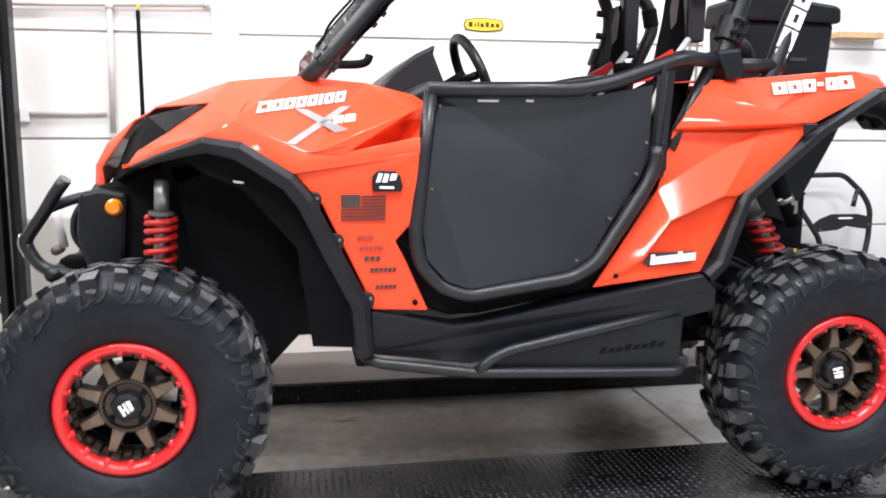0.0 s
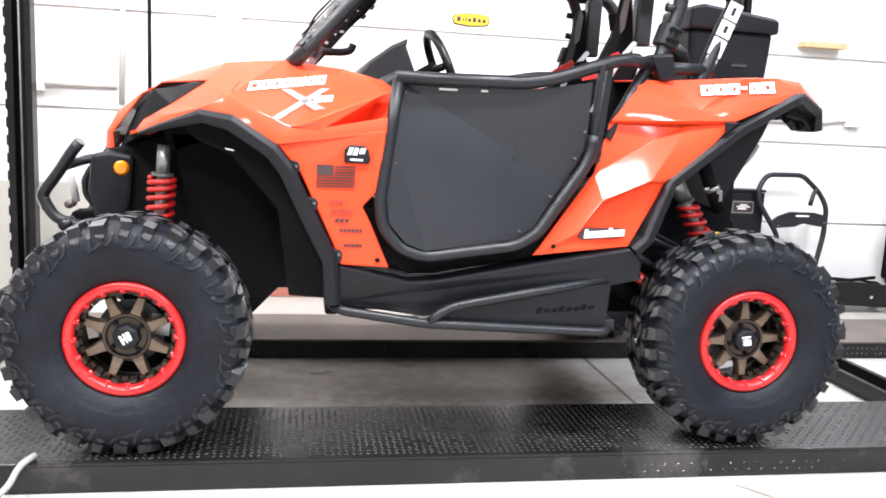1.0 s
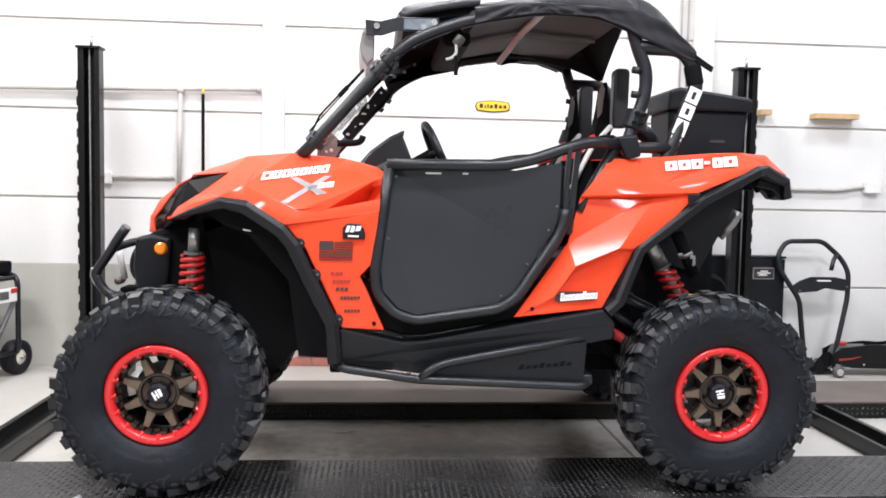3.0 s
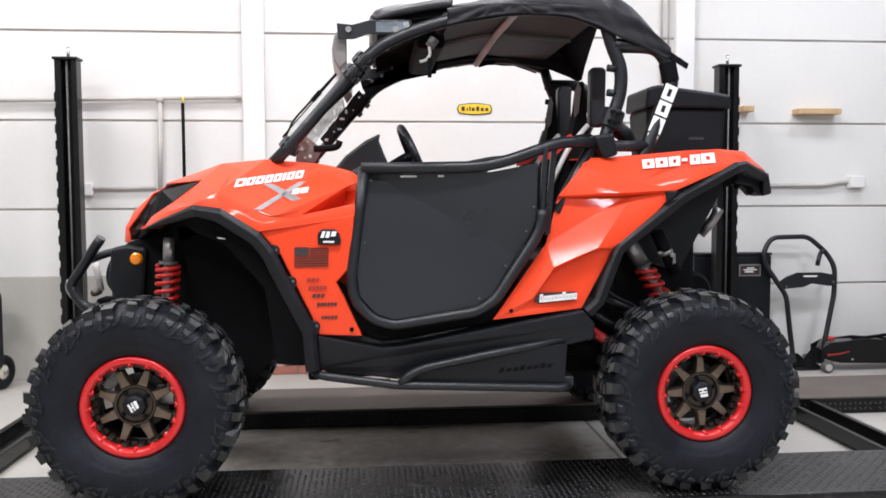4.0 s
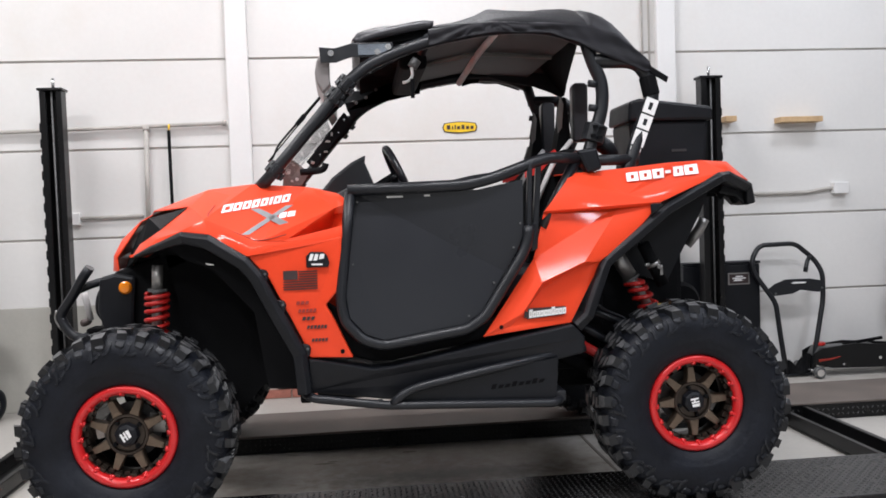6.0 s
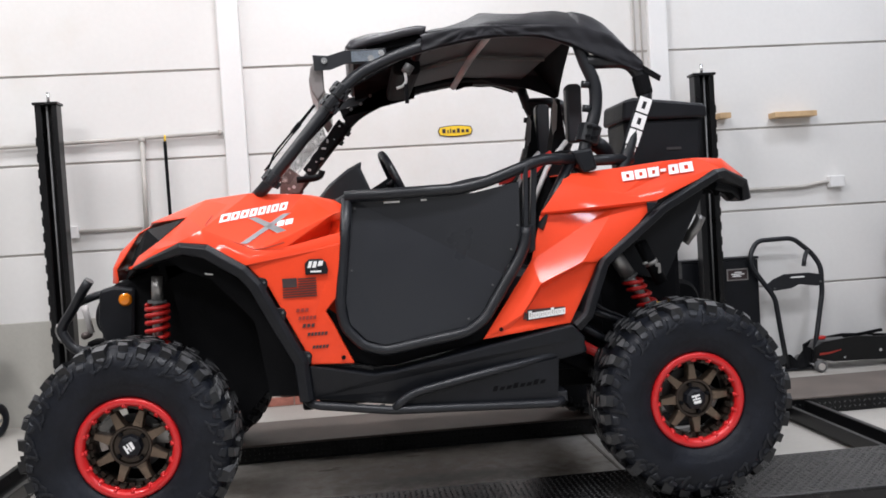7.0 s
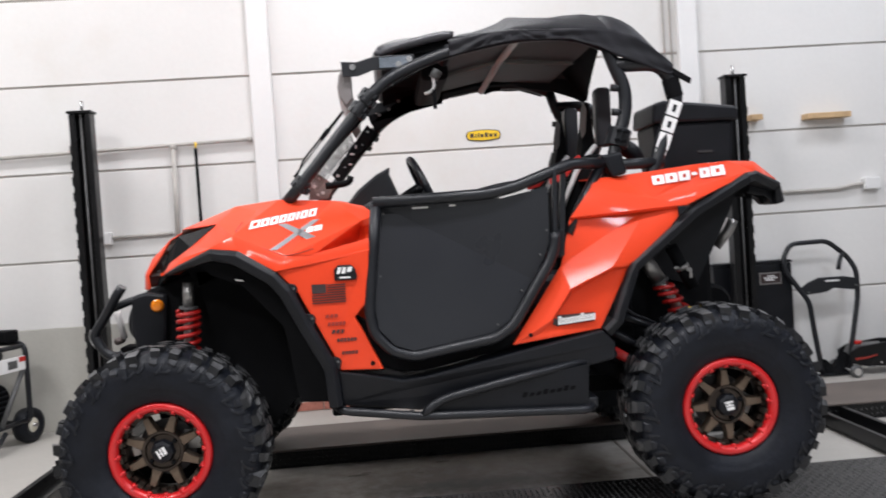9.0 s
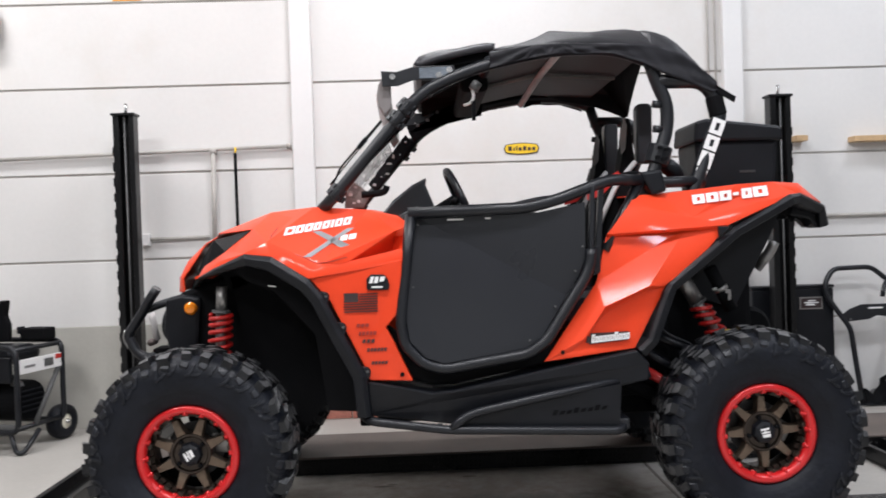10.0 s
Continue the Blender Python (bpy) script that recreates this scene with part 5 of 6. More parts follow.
def clamp_pads(x, y, z, dx, dz, r, l):
    """The raised pads and the bolted ear of a clamp's sleeve."""
    p, d = Vector((x, y, z)), Vector((dx, 0, dz)).normalized()
    e = Vector((0, 1, 0))
    n = d.cross(e)
    bm = bmesh.new()

    def block(a, u0, u1, half, r0, r1):
        out, across = n * math.cos(a) + e * math.sin(a), -n * math.sin(a) + e * math.cos(a)
        vs = [bm.verts.new(p + d * u + across * v + out * w) for w in (r0, r1) for u, v in ((u0, -half), (u1, -half), (u1, half), (u0, half))]
        for f in ((0, 1, 2, 3), (4, 7, 6, 5), (0, 4, 5, 1), (1, 5, 6, 2), (2, 6, 7, 3), (3, 7, 4, 0)):
            bm.faces.new([vs[k] for k in f])
    for k in range(6):
        a = math.pi * (k + 0.35) / 3
        if k % 2:
            block(a, -l * 0.46, -l * 0.08, r * 0.36, r * 0.8, r * 1.2)
            block(a, l * 0.1, l * 0.46, r * 0.3, r * 0.8, r * 1.16)
        else:
            block(a, -l * 0.3, l * 0.36, r * 0.26, r * 0.8, r * 1.24)
    block(math.pi, -l * 0.4, l * 0.1, r * 0.25, r * 0.8, r * 1.55)
    return bm


for x, z in ((-0.27, 1.71), (-0.23, 1.757), (-0.507, 1.436)):
    for sleeve, mirror in ((collar(x, 0.158, z, 0.66, 0.75, 0.0285, 0.052), False), (flip(collar(x, 0.158, z, 0.66, 0.75, 0.0285, 0.052), YC), True)):
        clamp = part("cage_clamp", sleeve, M_TUBE, car, "black bolted tube clamp", bevel=0.002)
        pads = clamp_pads(x, 0.158, z, 0.66, 0.75, 0.0285, 0.052)
        part("clamp_grip", flip(pads, YC) if mirror else pads, M_TUBE, clamp, bevel=0.002)["kind"] = "stuff"
for dx, dz in ((-0.012, 0.022), (0.014, 0.014), (-0.022, -0.014), (0.004, -0.022)):
    part("clamp_slot", boxes((0.752 + dx, 0.772 + dx, 0.158, 0.168, 1.543 + dz, 1.555 + dz)), M_MATTE, car)
part("speaker_pod", tube([(0.79, 0.28, 1.52), (0.84, 0.28, 1.49), (0.86, 0.3, 1.44)], 0.035), M_PLASTIC, car, smooth=True)
part("mirror_mount", prism([(0.655, 1.475), (0.74, 1.485), (0.76, 1.4), (0.7, 1.385)], 0.11, 0.19), M_PLASTIC, car, bevel=0.012)
# white block letters along the rear hoop
marks = []
strokes = []
for u, long in ((0.0, 0.062), (0.07, 0.058), (0.136, 0.064)):
    strokes += [(u, u + 0.015, -0.9, 0.9), (u + long - 0.015, u + long, -0.9, 0.9), (u + 0.015, u + long - 0.015, -0.9, -0.28), (u + 0.015, u + long - 0.015, 0.3, 0.9)]
strokes += [(0.208, 0.222, -0.8, 0.75), (0.222, 0.244, -0.75, 0.5), (0.244, 0.27, -0.5, 0.1)]


def at(u, v):
    return (0.998 - u * 0.36 + v * 0.0265, 1.678 - u * 0.93 - v * 0.0105)


for u0, u1, v0, v1 in strokes:
    marks.append([at(u1, v0), at(u1, v1), at(u0, v1), at(u0, v0)])
part("cage_lettering", slab_letters(marks, 0.186, 0.006), M_WHITE, car, "white block lettering reduced to bars")

# windscreen and its hinges
GV = {"a": (-0.537, 0.2, 1.47), "b": (-0.537, 1.4, 1.47), "c": (-0.327, 1.4, 1.71), "d": (-0.327, 0.2, 1.71)}
ws = part("windscreen", skin(GV, [("a", "b", "c", "d")]), M_PLEXI, car, "clear plastic windscreen", thick=0.005)
ws.visible_shadow = False
both("windscreen_edge", lambda: tube([(-0.532, 0.2, 1.462), (-0.511, 0.2, 1.497), (-0.498, 0.2, 1.531), (-0.329, 0.2, 1.714)], 0.004, seg=8), M_MATTE, smooth=True)
both("windscreen_clip", lambda: prism([(-0.429, 1.614), (-0.417, 1.602), (-0.383, 1.639), (-0.395, 1.652)], 0.19, 0.21), M_MATTE, bevel=0.003)
both("screen_post", lambda: tube([(-0.42, 0.24, 1.55), (-0.26, 0.24, 1.7), (-0.2, 0.24, 1.78)], 0.021), M_MATTE, smooth=True)
part("screen_rail", prism([(-0.459, 1.545), (-0.419, 1.501), (-0.393, 1.525), (-0.369, 1.567), (-0.347, 1.588), (-0.309, 1.644), (-0.267, 1.681), (-0.241, 1.715), (-0.225, 1.764), (-0.253, 1.799), (-0.284, 1.764), (-0.321, 1.713), (-0.353, 1.679), (-0.383, 1.633)], 1.334, 1.35), M_MATTE, car, "black notched screen rail", bevel=0.004)
# pale pieces standing in for white gaps along the notched rail
for x, z, w, h in ((-0.321, 1.686, 0.006, 0.012), (-0.355, 1.595, 0.012, 0.006), (-0.425, 1.54, 0.01, 0.008), (-0.343, 1.648, 0.014, 0.006)):
    part("rail_bright_piece", prism([(x - w, z - h * 0.6), (x + w * 0.7, z - h), (x + w, z + h * 0.5), (x - w * 0.5, z + h)], 1.327, 1.335), M_ALU, car, bevel=0.001)
for x, z in ((-0.285, 1.692), (-0.253, 1.759), (-0.385, 1.58)):
    part("rail_bolt", rod((x, 1.324, z), (x, 1.335, z), random.uniform(0.004, 0.006), 8), M_STEEL, car)
part("screen_bracket", prism([(-0.538, 1.562), (-0.502, 1.539), (-0.445, 1.487), (-0.484, 1.421), (-0.586, 1.422), (-0.576, 1.511)], 1.336, 1.348), M_BRACKET, car, "worn brown metal hinge bracket", bevel=0.004)
for x, z, r in ((-0.557, 1.499, 0.016), (-0.51, 1.455, 0.009), (-0.536, 1.447, 0.007), (-0.546, 1.545, 0.007), (-0.475, 1.487, 0.006)):
    part("bracket_bolt", rod((x, 1.325, z), (x, 1.337, z), r, 10), M_ALU, car)
part("gusset", prism([(-0.22, 1.765), (0.066, 1.908), (0.15, 1.92), (0.15, 1.96), (0.05, 1.95), (-0.12, 1.88)], 0.275, 0.287), M_MATTE, car, "black gusset plate", bevel=0.003)
part("gusset", prism([(-0.246, 1.841), (-0.234, 1.801), (-0.208, 1.754), (0.059, 1.906), (0.135, 1.932), (0.166, 2.037), (0.15, 1.92), (0.15, 1.96), (0.05, 1.95), (-0.16, 1.86)], 1.305, 1.317), M_MATTE, car, "black gusset plate", bevel=0.003)
for x, z in ((-0.187, 1.841), (-0.135, 1.867), (-0.161, 1.92), (-0.082, 1.907)):
    part("gusset_bolt", rod((x, 1.297, z), (x, 1.306, z), 0.009, 10), M_GREYPAINT, car)
for x, z in ((-0.17, 1.8), (-0.13, 1.82), (-0.06, 1.86)):
    part("gusset_bolt", rod((x, 0.268, z), (x, 0.276, z), 0.006, 10), M_GREYPAINT, car)
part("screen_hook", tube([(-0.451, 0.72, 1.456), (-0.371, 0.72, 1.459), (-0.343, 0.72, 1.468), (-0.335, 0.72, 1.493)], 0.015, bend=0.02), M_MATTE, car, "small black hook bracket", smooth=True)
# light bar ahead of the roof
bm = bmesh.new()
rows = []
for k in range(13):
    u = -1 + 2 * k / 12
    y, x = YC + 0.56 * u, -0.352 + 0.014 * u * u
    rows.append([bm.verts.new((x + dx, y, 1.815 + dz)) for dx, dz in ((0.0, -0.045), (-0.008, 0.0), (0.0, 0.045), (0.018, 0.075), (0.05, 0.05), (0.05, -0.05), (0.022, -0.085))])
for A, B in zip(rows, rows[1:]):
    for k in range(7):
        bm.faces.new((A[k], A[(k + 1) % 7], B[(k + 1) % 7], B[k]))
bm.faces.new(rows[0])
bm.faces.new(rows[-1][::-1])
part("light_bar", bm, M_LAMP_SHELL, car, "curved grey light bar")
both("light_bar_end", lambda: prism([(-0.338, 1.77), (-0.346, 1.815), (-0.336, 1.86), (-0.318, 1.886), (-0.29, 1.86), (-0.288, 1.765), (-0.315, 1.735)], 0.225, 0.239), M_LAMP_SHELL, bevel=0.006)
both("light_bracket", lambda: prism([(-0.325, 1.905), (-0.265, 1.9), (-0.2, 1.918), (-0.04, 1.92), (-0.035, 1.895), (-0.09, 1.862), (-0.2, 1.866), (-0.26, 1.845), (-0.32, 1.845)], 0.195, 0.203), M_TUBE, "black light bracket plate", bevel=0.002)
part("bracket_face", prism([(-0.175, 1.912), (-0.05, 1.914), (-0.045, 1.897), (-0.09, 1.872), (-0.175, 1.872)], 0.191, 0.194), M_CHROME, car, "bright worn bracket face")
for x, z in ((-0.058, 1.9), (-0.1, 1.882), (-0.28, 1.88)):
    part("bracket_bolt", rod((x, 0.184, z), (x, 0.192, z), 0.012, 12), M_STEEL, car)


part("visor_cheek", prism([(-0.15, 1.935), (-0.05, 1.88), (0.08, 1.93), (0.17, 1.955), (0.16, 1.99), (0.0, 1.965)], 0.262, 0.27), M_MATTE, car, "black cheek plate under the visor", bevel=0.003)
part("visor_cheek", prism([(-0.15, 1.935), (-0.05, 1.88), (0.08, 1.93), (0.17, 1.955), (0.16, 1.99), (0.0, 1.965)], 1.33, 1.338), M_MATTE, car, "black cheek plate under the visor", bevel=0.003)


# soft top: hard front visor and draped cloth
def spread(rows, step):
    """Fills in rows of numbers so that the first one goes in small even steps."""
    out = []
    for a, b in zip(rows, rows[1:]):
        n = max(1, round(abs(b[0] - a[0]) / step))
        out += [tuple(p + (q - p) * k / n for p, q in zip(a, b)) for k in range(n)]
    return out + [tuple(rows[-1])]


def draped(sections, half, folds, n=14):
    """Cloth across the cab: (x, z at centre, z at edge) sections, arched over y."""
    bm = bmesh.new()
    rows = []
    for x, zc, ze in spread(sections, 0.016):
        row = []
        for k in range(n + 1):
            u = -1 + 2 * k / n
            z = ze + (zc - ze) * (1 - abs(u) ** 6)
            z += 0.004 * math.sin(9 * x + 5 * u) + 0.003 * math.sin(23 * u + 7 * x) + 0.004 * math.sin(16 * x - 13 * u)
            z += folds * (0.003 * math.sin(21 * x + 9 * u) + 0.0012 * math.sin(57 * x - 19 * u + 2 * math.sin(9 * x)))
            row.append(bm.verts.new((x + (0.08 * max(0.0, u) if x > 0.75 else 0.0), YC + half * u, z)))
        rows.append(row)
    for A, B in zip(rows, rows[1:]):
        for k in range(n):
            bm.faces.new((A[k], A[k + 1], B[k + 1], B[k]))
    return bm


part("roof_visor", draped([(-0.185, 1.95, 1.925), (-0.165, 1.985, 1.935), (-0.1, 2.0, 1.955), (0.09, 2.028, 1.985), (0.125, 2.015, 1.985)], 0.57, 0), M_VISOR, car, "smooth black moulded roof visor", smooth=True, thick=0.034)
# black sheet that paints in the shade below the visor
part("visor_shade_sheet", draped([(-0.165, 1.945, 1.895), (-0.1, 1.965, 1.92), (0.125, 1.98, 1.945)], 0.55, 0), M_MATTE, car, "dull black sheet standing in for shade under the visor", thick=0.004)
part("soft_top", draped([(0.12, 2.005, 1.965), (0.2, 2.02, 1.98), (0.3, 2.062, 1.992), (0.37, 2.09, 1.997), (0.45, 2.09, 1.99), (0.6, 2.088, 1.975), (0.72, 2.083, 1.957), (0.8, 2.07, 1.935)], 0.61, 0.8, 40), M_FABRIC, car, "black soft-top canopy cloth", smooth=True, thick=0.006)


def corner_flap():
    bm = bmesh.new()
    rows = []
    for x, zc, ze in spread([(0.7, 2.07, 1.945), (0.74, 2.086, 1.955), (0.76, 2.087, 1.957), (0.8, 2.08, 1.945), (0.835, 2.066, 1.935), (0.87, 2.042, 1.912), (0.905, 2.002, 1.885), (0.94, 1.955, 1.852), (0.97, 1.905, 1.82), (0.995, 1.862, 1.792)], 0.01):
        row = []
        for k in range(17):
            u = -1 + 0.3 * k / 16
            z = ze + (zc - ze) * (1 - abs(u) ** 6) + 0.003 * math.sin(30 * x + 11 * u) + 0.0025 * math.sin(38 * x + 40 * u)
            row.append(bm.verts.new((x, YC + 0.61 * u, z)))
        rows.append(row)
    for A, B in zip(rows, rows[1:]):
        for k in range(16):
            bm.faces.new((A[k], A[k + 1], B[k + 1], B[k]))
    return bm


part("canopy_flap", corner_flap(), M_FABRIC, car, "cloth corner flap strapped to the cage", smooth=True, thick=0.006)
def skirt(sy, out, x_end=1.0):
    """The hanging hem, gathered into shallow creases that fan from the high corner."""
    rows = [(0.1, 1.965, 1.9), (0.2, 1.98, 1.925), (0.3, 1.992, 1.942), (0.37, 1.993, 1.95), (0.58, 1.985, 1.945), (0.7, 1.978, 1.905), (0.76, 1.974, 1.87), (0.86, 1.935, 1.83), (0.97, 1.846, 1.785), (0.99, 1.826, 1.792)]
    bm = bmesh.new()
    grid = []
    for x, top, low in spread(rows, 0.008):
        if x > x_end:
            break
        col = []
        for k in range(9):
            v = k / 8
            fan = math.atan2(top + 0.02 - (low + (top - low) * v), x - 0.33)
            dy = 0.005 * math.sin(30 * fan + 9 * x) * (1 - 0.6 * v) + 0.0012 * math.sin(75 * x + 7 * v) + 0.002 * math.sin(26 * x - 9 * v)
            dy += 0.006 if k == 0 else 0.0
            col.append(bm.verts.new((x, sy - out * (dy + 0.004 * math.sin(math.pi * v)), low + (top - low) * v)))
        grid.append(col)
    for A, B in zip(grid, grid[1:]):
        for k in range(8):
            bm.faces.new((A[k], A[k + 1], B[k + 1], B[k]))
    return bm


part("canopy_skirt", skirt(0.188, 1), M_FABRIC, car, "hemmed and creased cloth edge", smooth=True, thick=0.005)
part("canopy_skirt", skirt(2 * YC - 0.188, -1, 0.7), M_FABRIC, car, "hemmed and creased cloth edge", smooth=True, thick=0.005)
part("far_side_cloth", prism([(0.05, 1.91), (0.12, 1.98), (0.7, 1.965), (0.68, 1.93), (0.52, 1.965), (0.2, 1.945)], 2 * YC - 0.235, 2 * YC - 0.228), M_FABRIC, car)
part("far_cage_bar", rod((0.74, 1.385, 1.832), (0.92, 1.385, 1.826), 0.02), M_TUBE, car, smooth=True)
part("rear_curtain", prism([(0.5, 1.965), (0.574, 1.939), (0.75, 1.905), (0.84, 1.872), (0.895, 1.846), (0.918, 1.854), (0.93, 1.9), (0.9, 1.96), (0.7, 1.985)], 1.29, 1.298), M_FABRIC, car, "cloth edge behind the seats", bevel=0.002)
part("rear_curtain", skin({"a": (0.74, 0.3, 2.02), "b": (0.76, 0.75, 2.05), "c": (0.78, 1.3, 2.02), "d": (0.915, 1.3, 1.856), "e": (0.84, 0.85, 1.93), "f": (0.765, 0.4, 1.985)}, [("a", "b", "e", "f"), ("b", "c", "d", "e")]), M_MATTE, car, "rear roof cloth hanging behind the seats", thick=0.004)
part("headliner", prism([(0.08, 1.93), (0.36, 1.985), (0.72, 1.955), (0.72, 1.965), (0.36, 1.995), (0.08, 1.94)], 0.3, 1.3), M_HEADLINER, car, "dark underside of the roof")
for x in (0.13, 0.36):
    part("roof_strap", tube([(x - 0.03, 1.1, 1.9), (x + 0.01, 0.7, 1.965), (x + 0.035, 0.32, 1.985)], 0.015, seg=8), M_WEB, car, "grey webbing roof strap", smooth=True)
part("headliner_seam", tube([(0.1, 0.75, 1.925), (0.36, 0.72, 1.972), (0.71, 0.7, 1.945)], 0.009, seg=8), M_GREY_PAD, car, "pale seam bar under the roof", smooth=True)
part("strap_tail", prism([(0.985, 1.815), (1.065, 1.765), (1.058, 1.745), (0.98, 1.79)], 0.19, 0.2), M_MATTE, car)
part("hanging_tab", boxes((0.03, 0.045, 0.27, 0.29, 1.715, 1.79)), M_MATTE, car)
part("hanging_tab", prism([(0.37, 1.965), (0.47, 1.97), (0.47, 1.945), (0.43, 1.94), (0.38, 1.925)], 1.36, 1.37), M_MATTE, car)
part("overhead_console", boxes((0.0, 0.12, 0.5, 1.28, 1.87, 1.94)), M_MATTE, car, bevel=0.02)
part("hanging_cable", tube([(0.038, 0.3, 1.84), (0.042, 0.3, 1.806), (0.025, 0.3, 1.785), (0.0, 0.3, 1.779)], 0.006, seg=8), M_WHITE, car, "pale looped cable", smooth=True)
part("console_lamp", rod((0.04, 0.3, 1.84), (0.06, 0.3, 1.87), 0.02), M_GREYPAINT, car, smooth=True)

# cabin
part("dashboard", prism([(-0.36, 1.34), (-0.3, 1.41), (-0.22, 1.47), (-0.158, 1.5), (-0.165, 1.47), (-0.125, 1.37), (-0.15, 1.2), (-0.4, 1.2)], 0.36, 1.0), M_VINYL, car, "black moulded dashboard", bevel=0.012)
part("dash_wing", prism([(-0.36, 1.3), (-0.2, 1.38), (-0.13, 1.35), (-0.15, 1.1), (-0.4, 1.1)], 0.2, 1.4), M_VINYL, car, bevel=0.02)
sw = Matrix.Translation((-0.02, 0.47, 1.41)) @ Matrix.Rotation(radians(-24), 4, "Y")
bm = bmesh.new()
tube([sw @ Vector((0, 0.165 * math.cos(2 * math.pi * k / 28), 0.13 * math.sin(2 * math.pi * k / 28))) for k in range(28)], 0.016, closed=True, bend=0.005, bm=bm)
st = part("steering_wheel", bm, M_VINYL, car, "black steering wheel", smooth=True)
part("steering_spokes", tube([sw @ Vector((-0.02, -0.15, 0)), sw @ Vector((-0.03, 0, 0)), sw @ Vector((-0.02, 0.15, 0))], 0.014), M_VINYL, st, smooth=True)
part("steering_column", rod(sw @ Vector((-0.02, 0, 0)), sw @ Vector((-0.2, 0, -0.02)), 0.03), M_MATTE, st, smooth=True)
for y, dx in ((0.58, 0.018), (1.12, 0.0)):
    seat = part("seat", boxes((0.12, 0.62, y - 0.22, y + 0.22, 0.85, 1.02)), M_VINYL, car, "black bucket seat with red trim", bevel=0.04)
    back = [(0.52, 0.98), (0.63, 0.98), (0.74, 1.45), (0.728, 1.6), (0.715, 1.73), (0.702, 1.735), (0.688, 1.62), (0.655, 1.45), (0.56, 1.25)]
    part("backrest", prism(back, y - 0.11, y + 0.0), M_MATTE, seat, bevel=0.015)
    part("side_bolster", prism([(0.5, 1.36), (0.58, 1.4), (0.66, 1.5), (0.74, 1.5), (0.62, 1.1), (0.47, 1.1)], y - 0.22, y - 0.14), M_MATTE, seat, bevel=0.02)
    part("red_trim", prism([(0.5, 1.385), (0.56, 1.4), (0.64, 1.485), (0.63, 1.5), (0.55, 1.455), (0.5, 1.41)], y - 0.225, y - 0.215), M_REDPAINT, seat, "red trim piece")
    part("headrest", prism([(x + dx, z + dx * 0.6) for x, z in ((0.733, 1.53), (0.798, 1.53), (0.803, 1.775), (0.79, 1.787), (0.745, 1.787), (0.733, 1.77))], y - 0.08, y - 0.02), M_HEADREST, seat, "upright black headrest pad", bevel=0.012)
    part("back_pad", prism([(0.685, 1.735), (0.7, 1.7), (0.69, 1.6), (0.672, 1.575), (0.665, 1.64)], y - 0.12, y - 0.112), M_GREY_PAD, seat, "grey cloth pad", bevel=0.003)
    part("belt", tube([(0.72, y - 0.15, 1.54), (0.62, y - 0.22, 1.44), (0.53, y - 0.27, 1.27)], 0.011, seg=8), M_WEB, seat, "pale seat belt strap", smooth=True)
part("floor_mat_edge", tube([(0.2, 0.3, 1.365), (0.3, 0.3, 1.385), (0.38, 0.32, 1.39)], 0.02), M_VINYL, car, smooth=True)

# stickers on the side
# slanted name bars laid on the hood flank
def slotted(x, z, w, h, lean, rise, edge, slot):
    """Four (x, z) quads round a narrow slot: a plain slanted block with an open middle."""
    def at_uv(u, v):
        return (x + u * w + v * lean, z + u * w * rise + v * h)
    su, sv = edge / w, slot
    quads = ((0, 0, 1, sv), (0, 1 - sv, 1, 1), (0, sv, su, 1 - sv), (1 - su, sv, 1, 1 - sv))
    return [[at_uv(a, b), at_uv(c, b), at_uv(c, d), at_uv(a, d)] for a, b, c, d in quads]


name_marks = []
for k, w in enumerate((0.036, 0.028, 0.028, 0.026, 0.026, 0.011, 0.026, 0.028)):
    x = -0.702 + (0, 0.04, 0.073, 0.106, 0.137, 0.168, 0.184, 0.215)[k]
    name_marks += slotted(x, 1.277 + (x + 0.7) * 0.15, w, 0.03, 0.008, 0.15, 0.0095 if w > 0.02 else 0.0052, 0.26)
part("name_decal", laid(name_marks, flank, 0.0075, 3, 2), M_WHITE, car, "white slanted block lettering reduced to plain blocks", thick=0.001)["kind"] = "stuff"
part("cross_decal", laid([[(-0.624, 1.196), (-0.598, 1.194), (-0.44, 1.3), (-0.47, 1.298)]], flank, 0.0075), M_DECAL_GREY, car, "silver grey cross-shaped decal")
part("cross_decal", laid([[(-0.598, 1.289), (-0.566, 1.29), (-0.455, 1.234), (-0.49, 1.226)]], flank, 0.0075), M_DECAL_GREY, car)
part("model_decal", laid([[(-0.495, 1.25), (-0.468, 1.253), (-0.463, 1.274), (-0.49, 1.271)], [(-0.463, 1.254), (-0.434, 1.258), (-0.43, 1.278), (-0.459, 1.275)]], flank, 0.0075), M_WHITE, car)


def flat_marks(quads, off):
    bm = bmesh.new()
    for q in quads:
        prism(q, lambda x, z: max(0, 1.0 - z) * 0.03 - off - 0.003, lambda x, z: max(0, 1.0 - z) * 0.03 - off, bm)
    return bm


badge = part("winch_badge", prism([(-0.394, 1.067), (-0.314, 1.066), (-0.31, 1.08), (-0.317, 1.108), (-0.33, 1.122), (-0.378, 1.124), (-0.394, 1.108)], -0.012, 0.0), M_PLASTIC, car, "dark oval-cornered badge with pale mark", bevel=0.004)
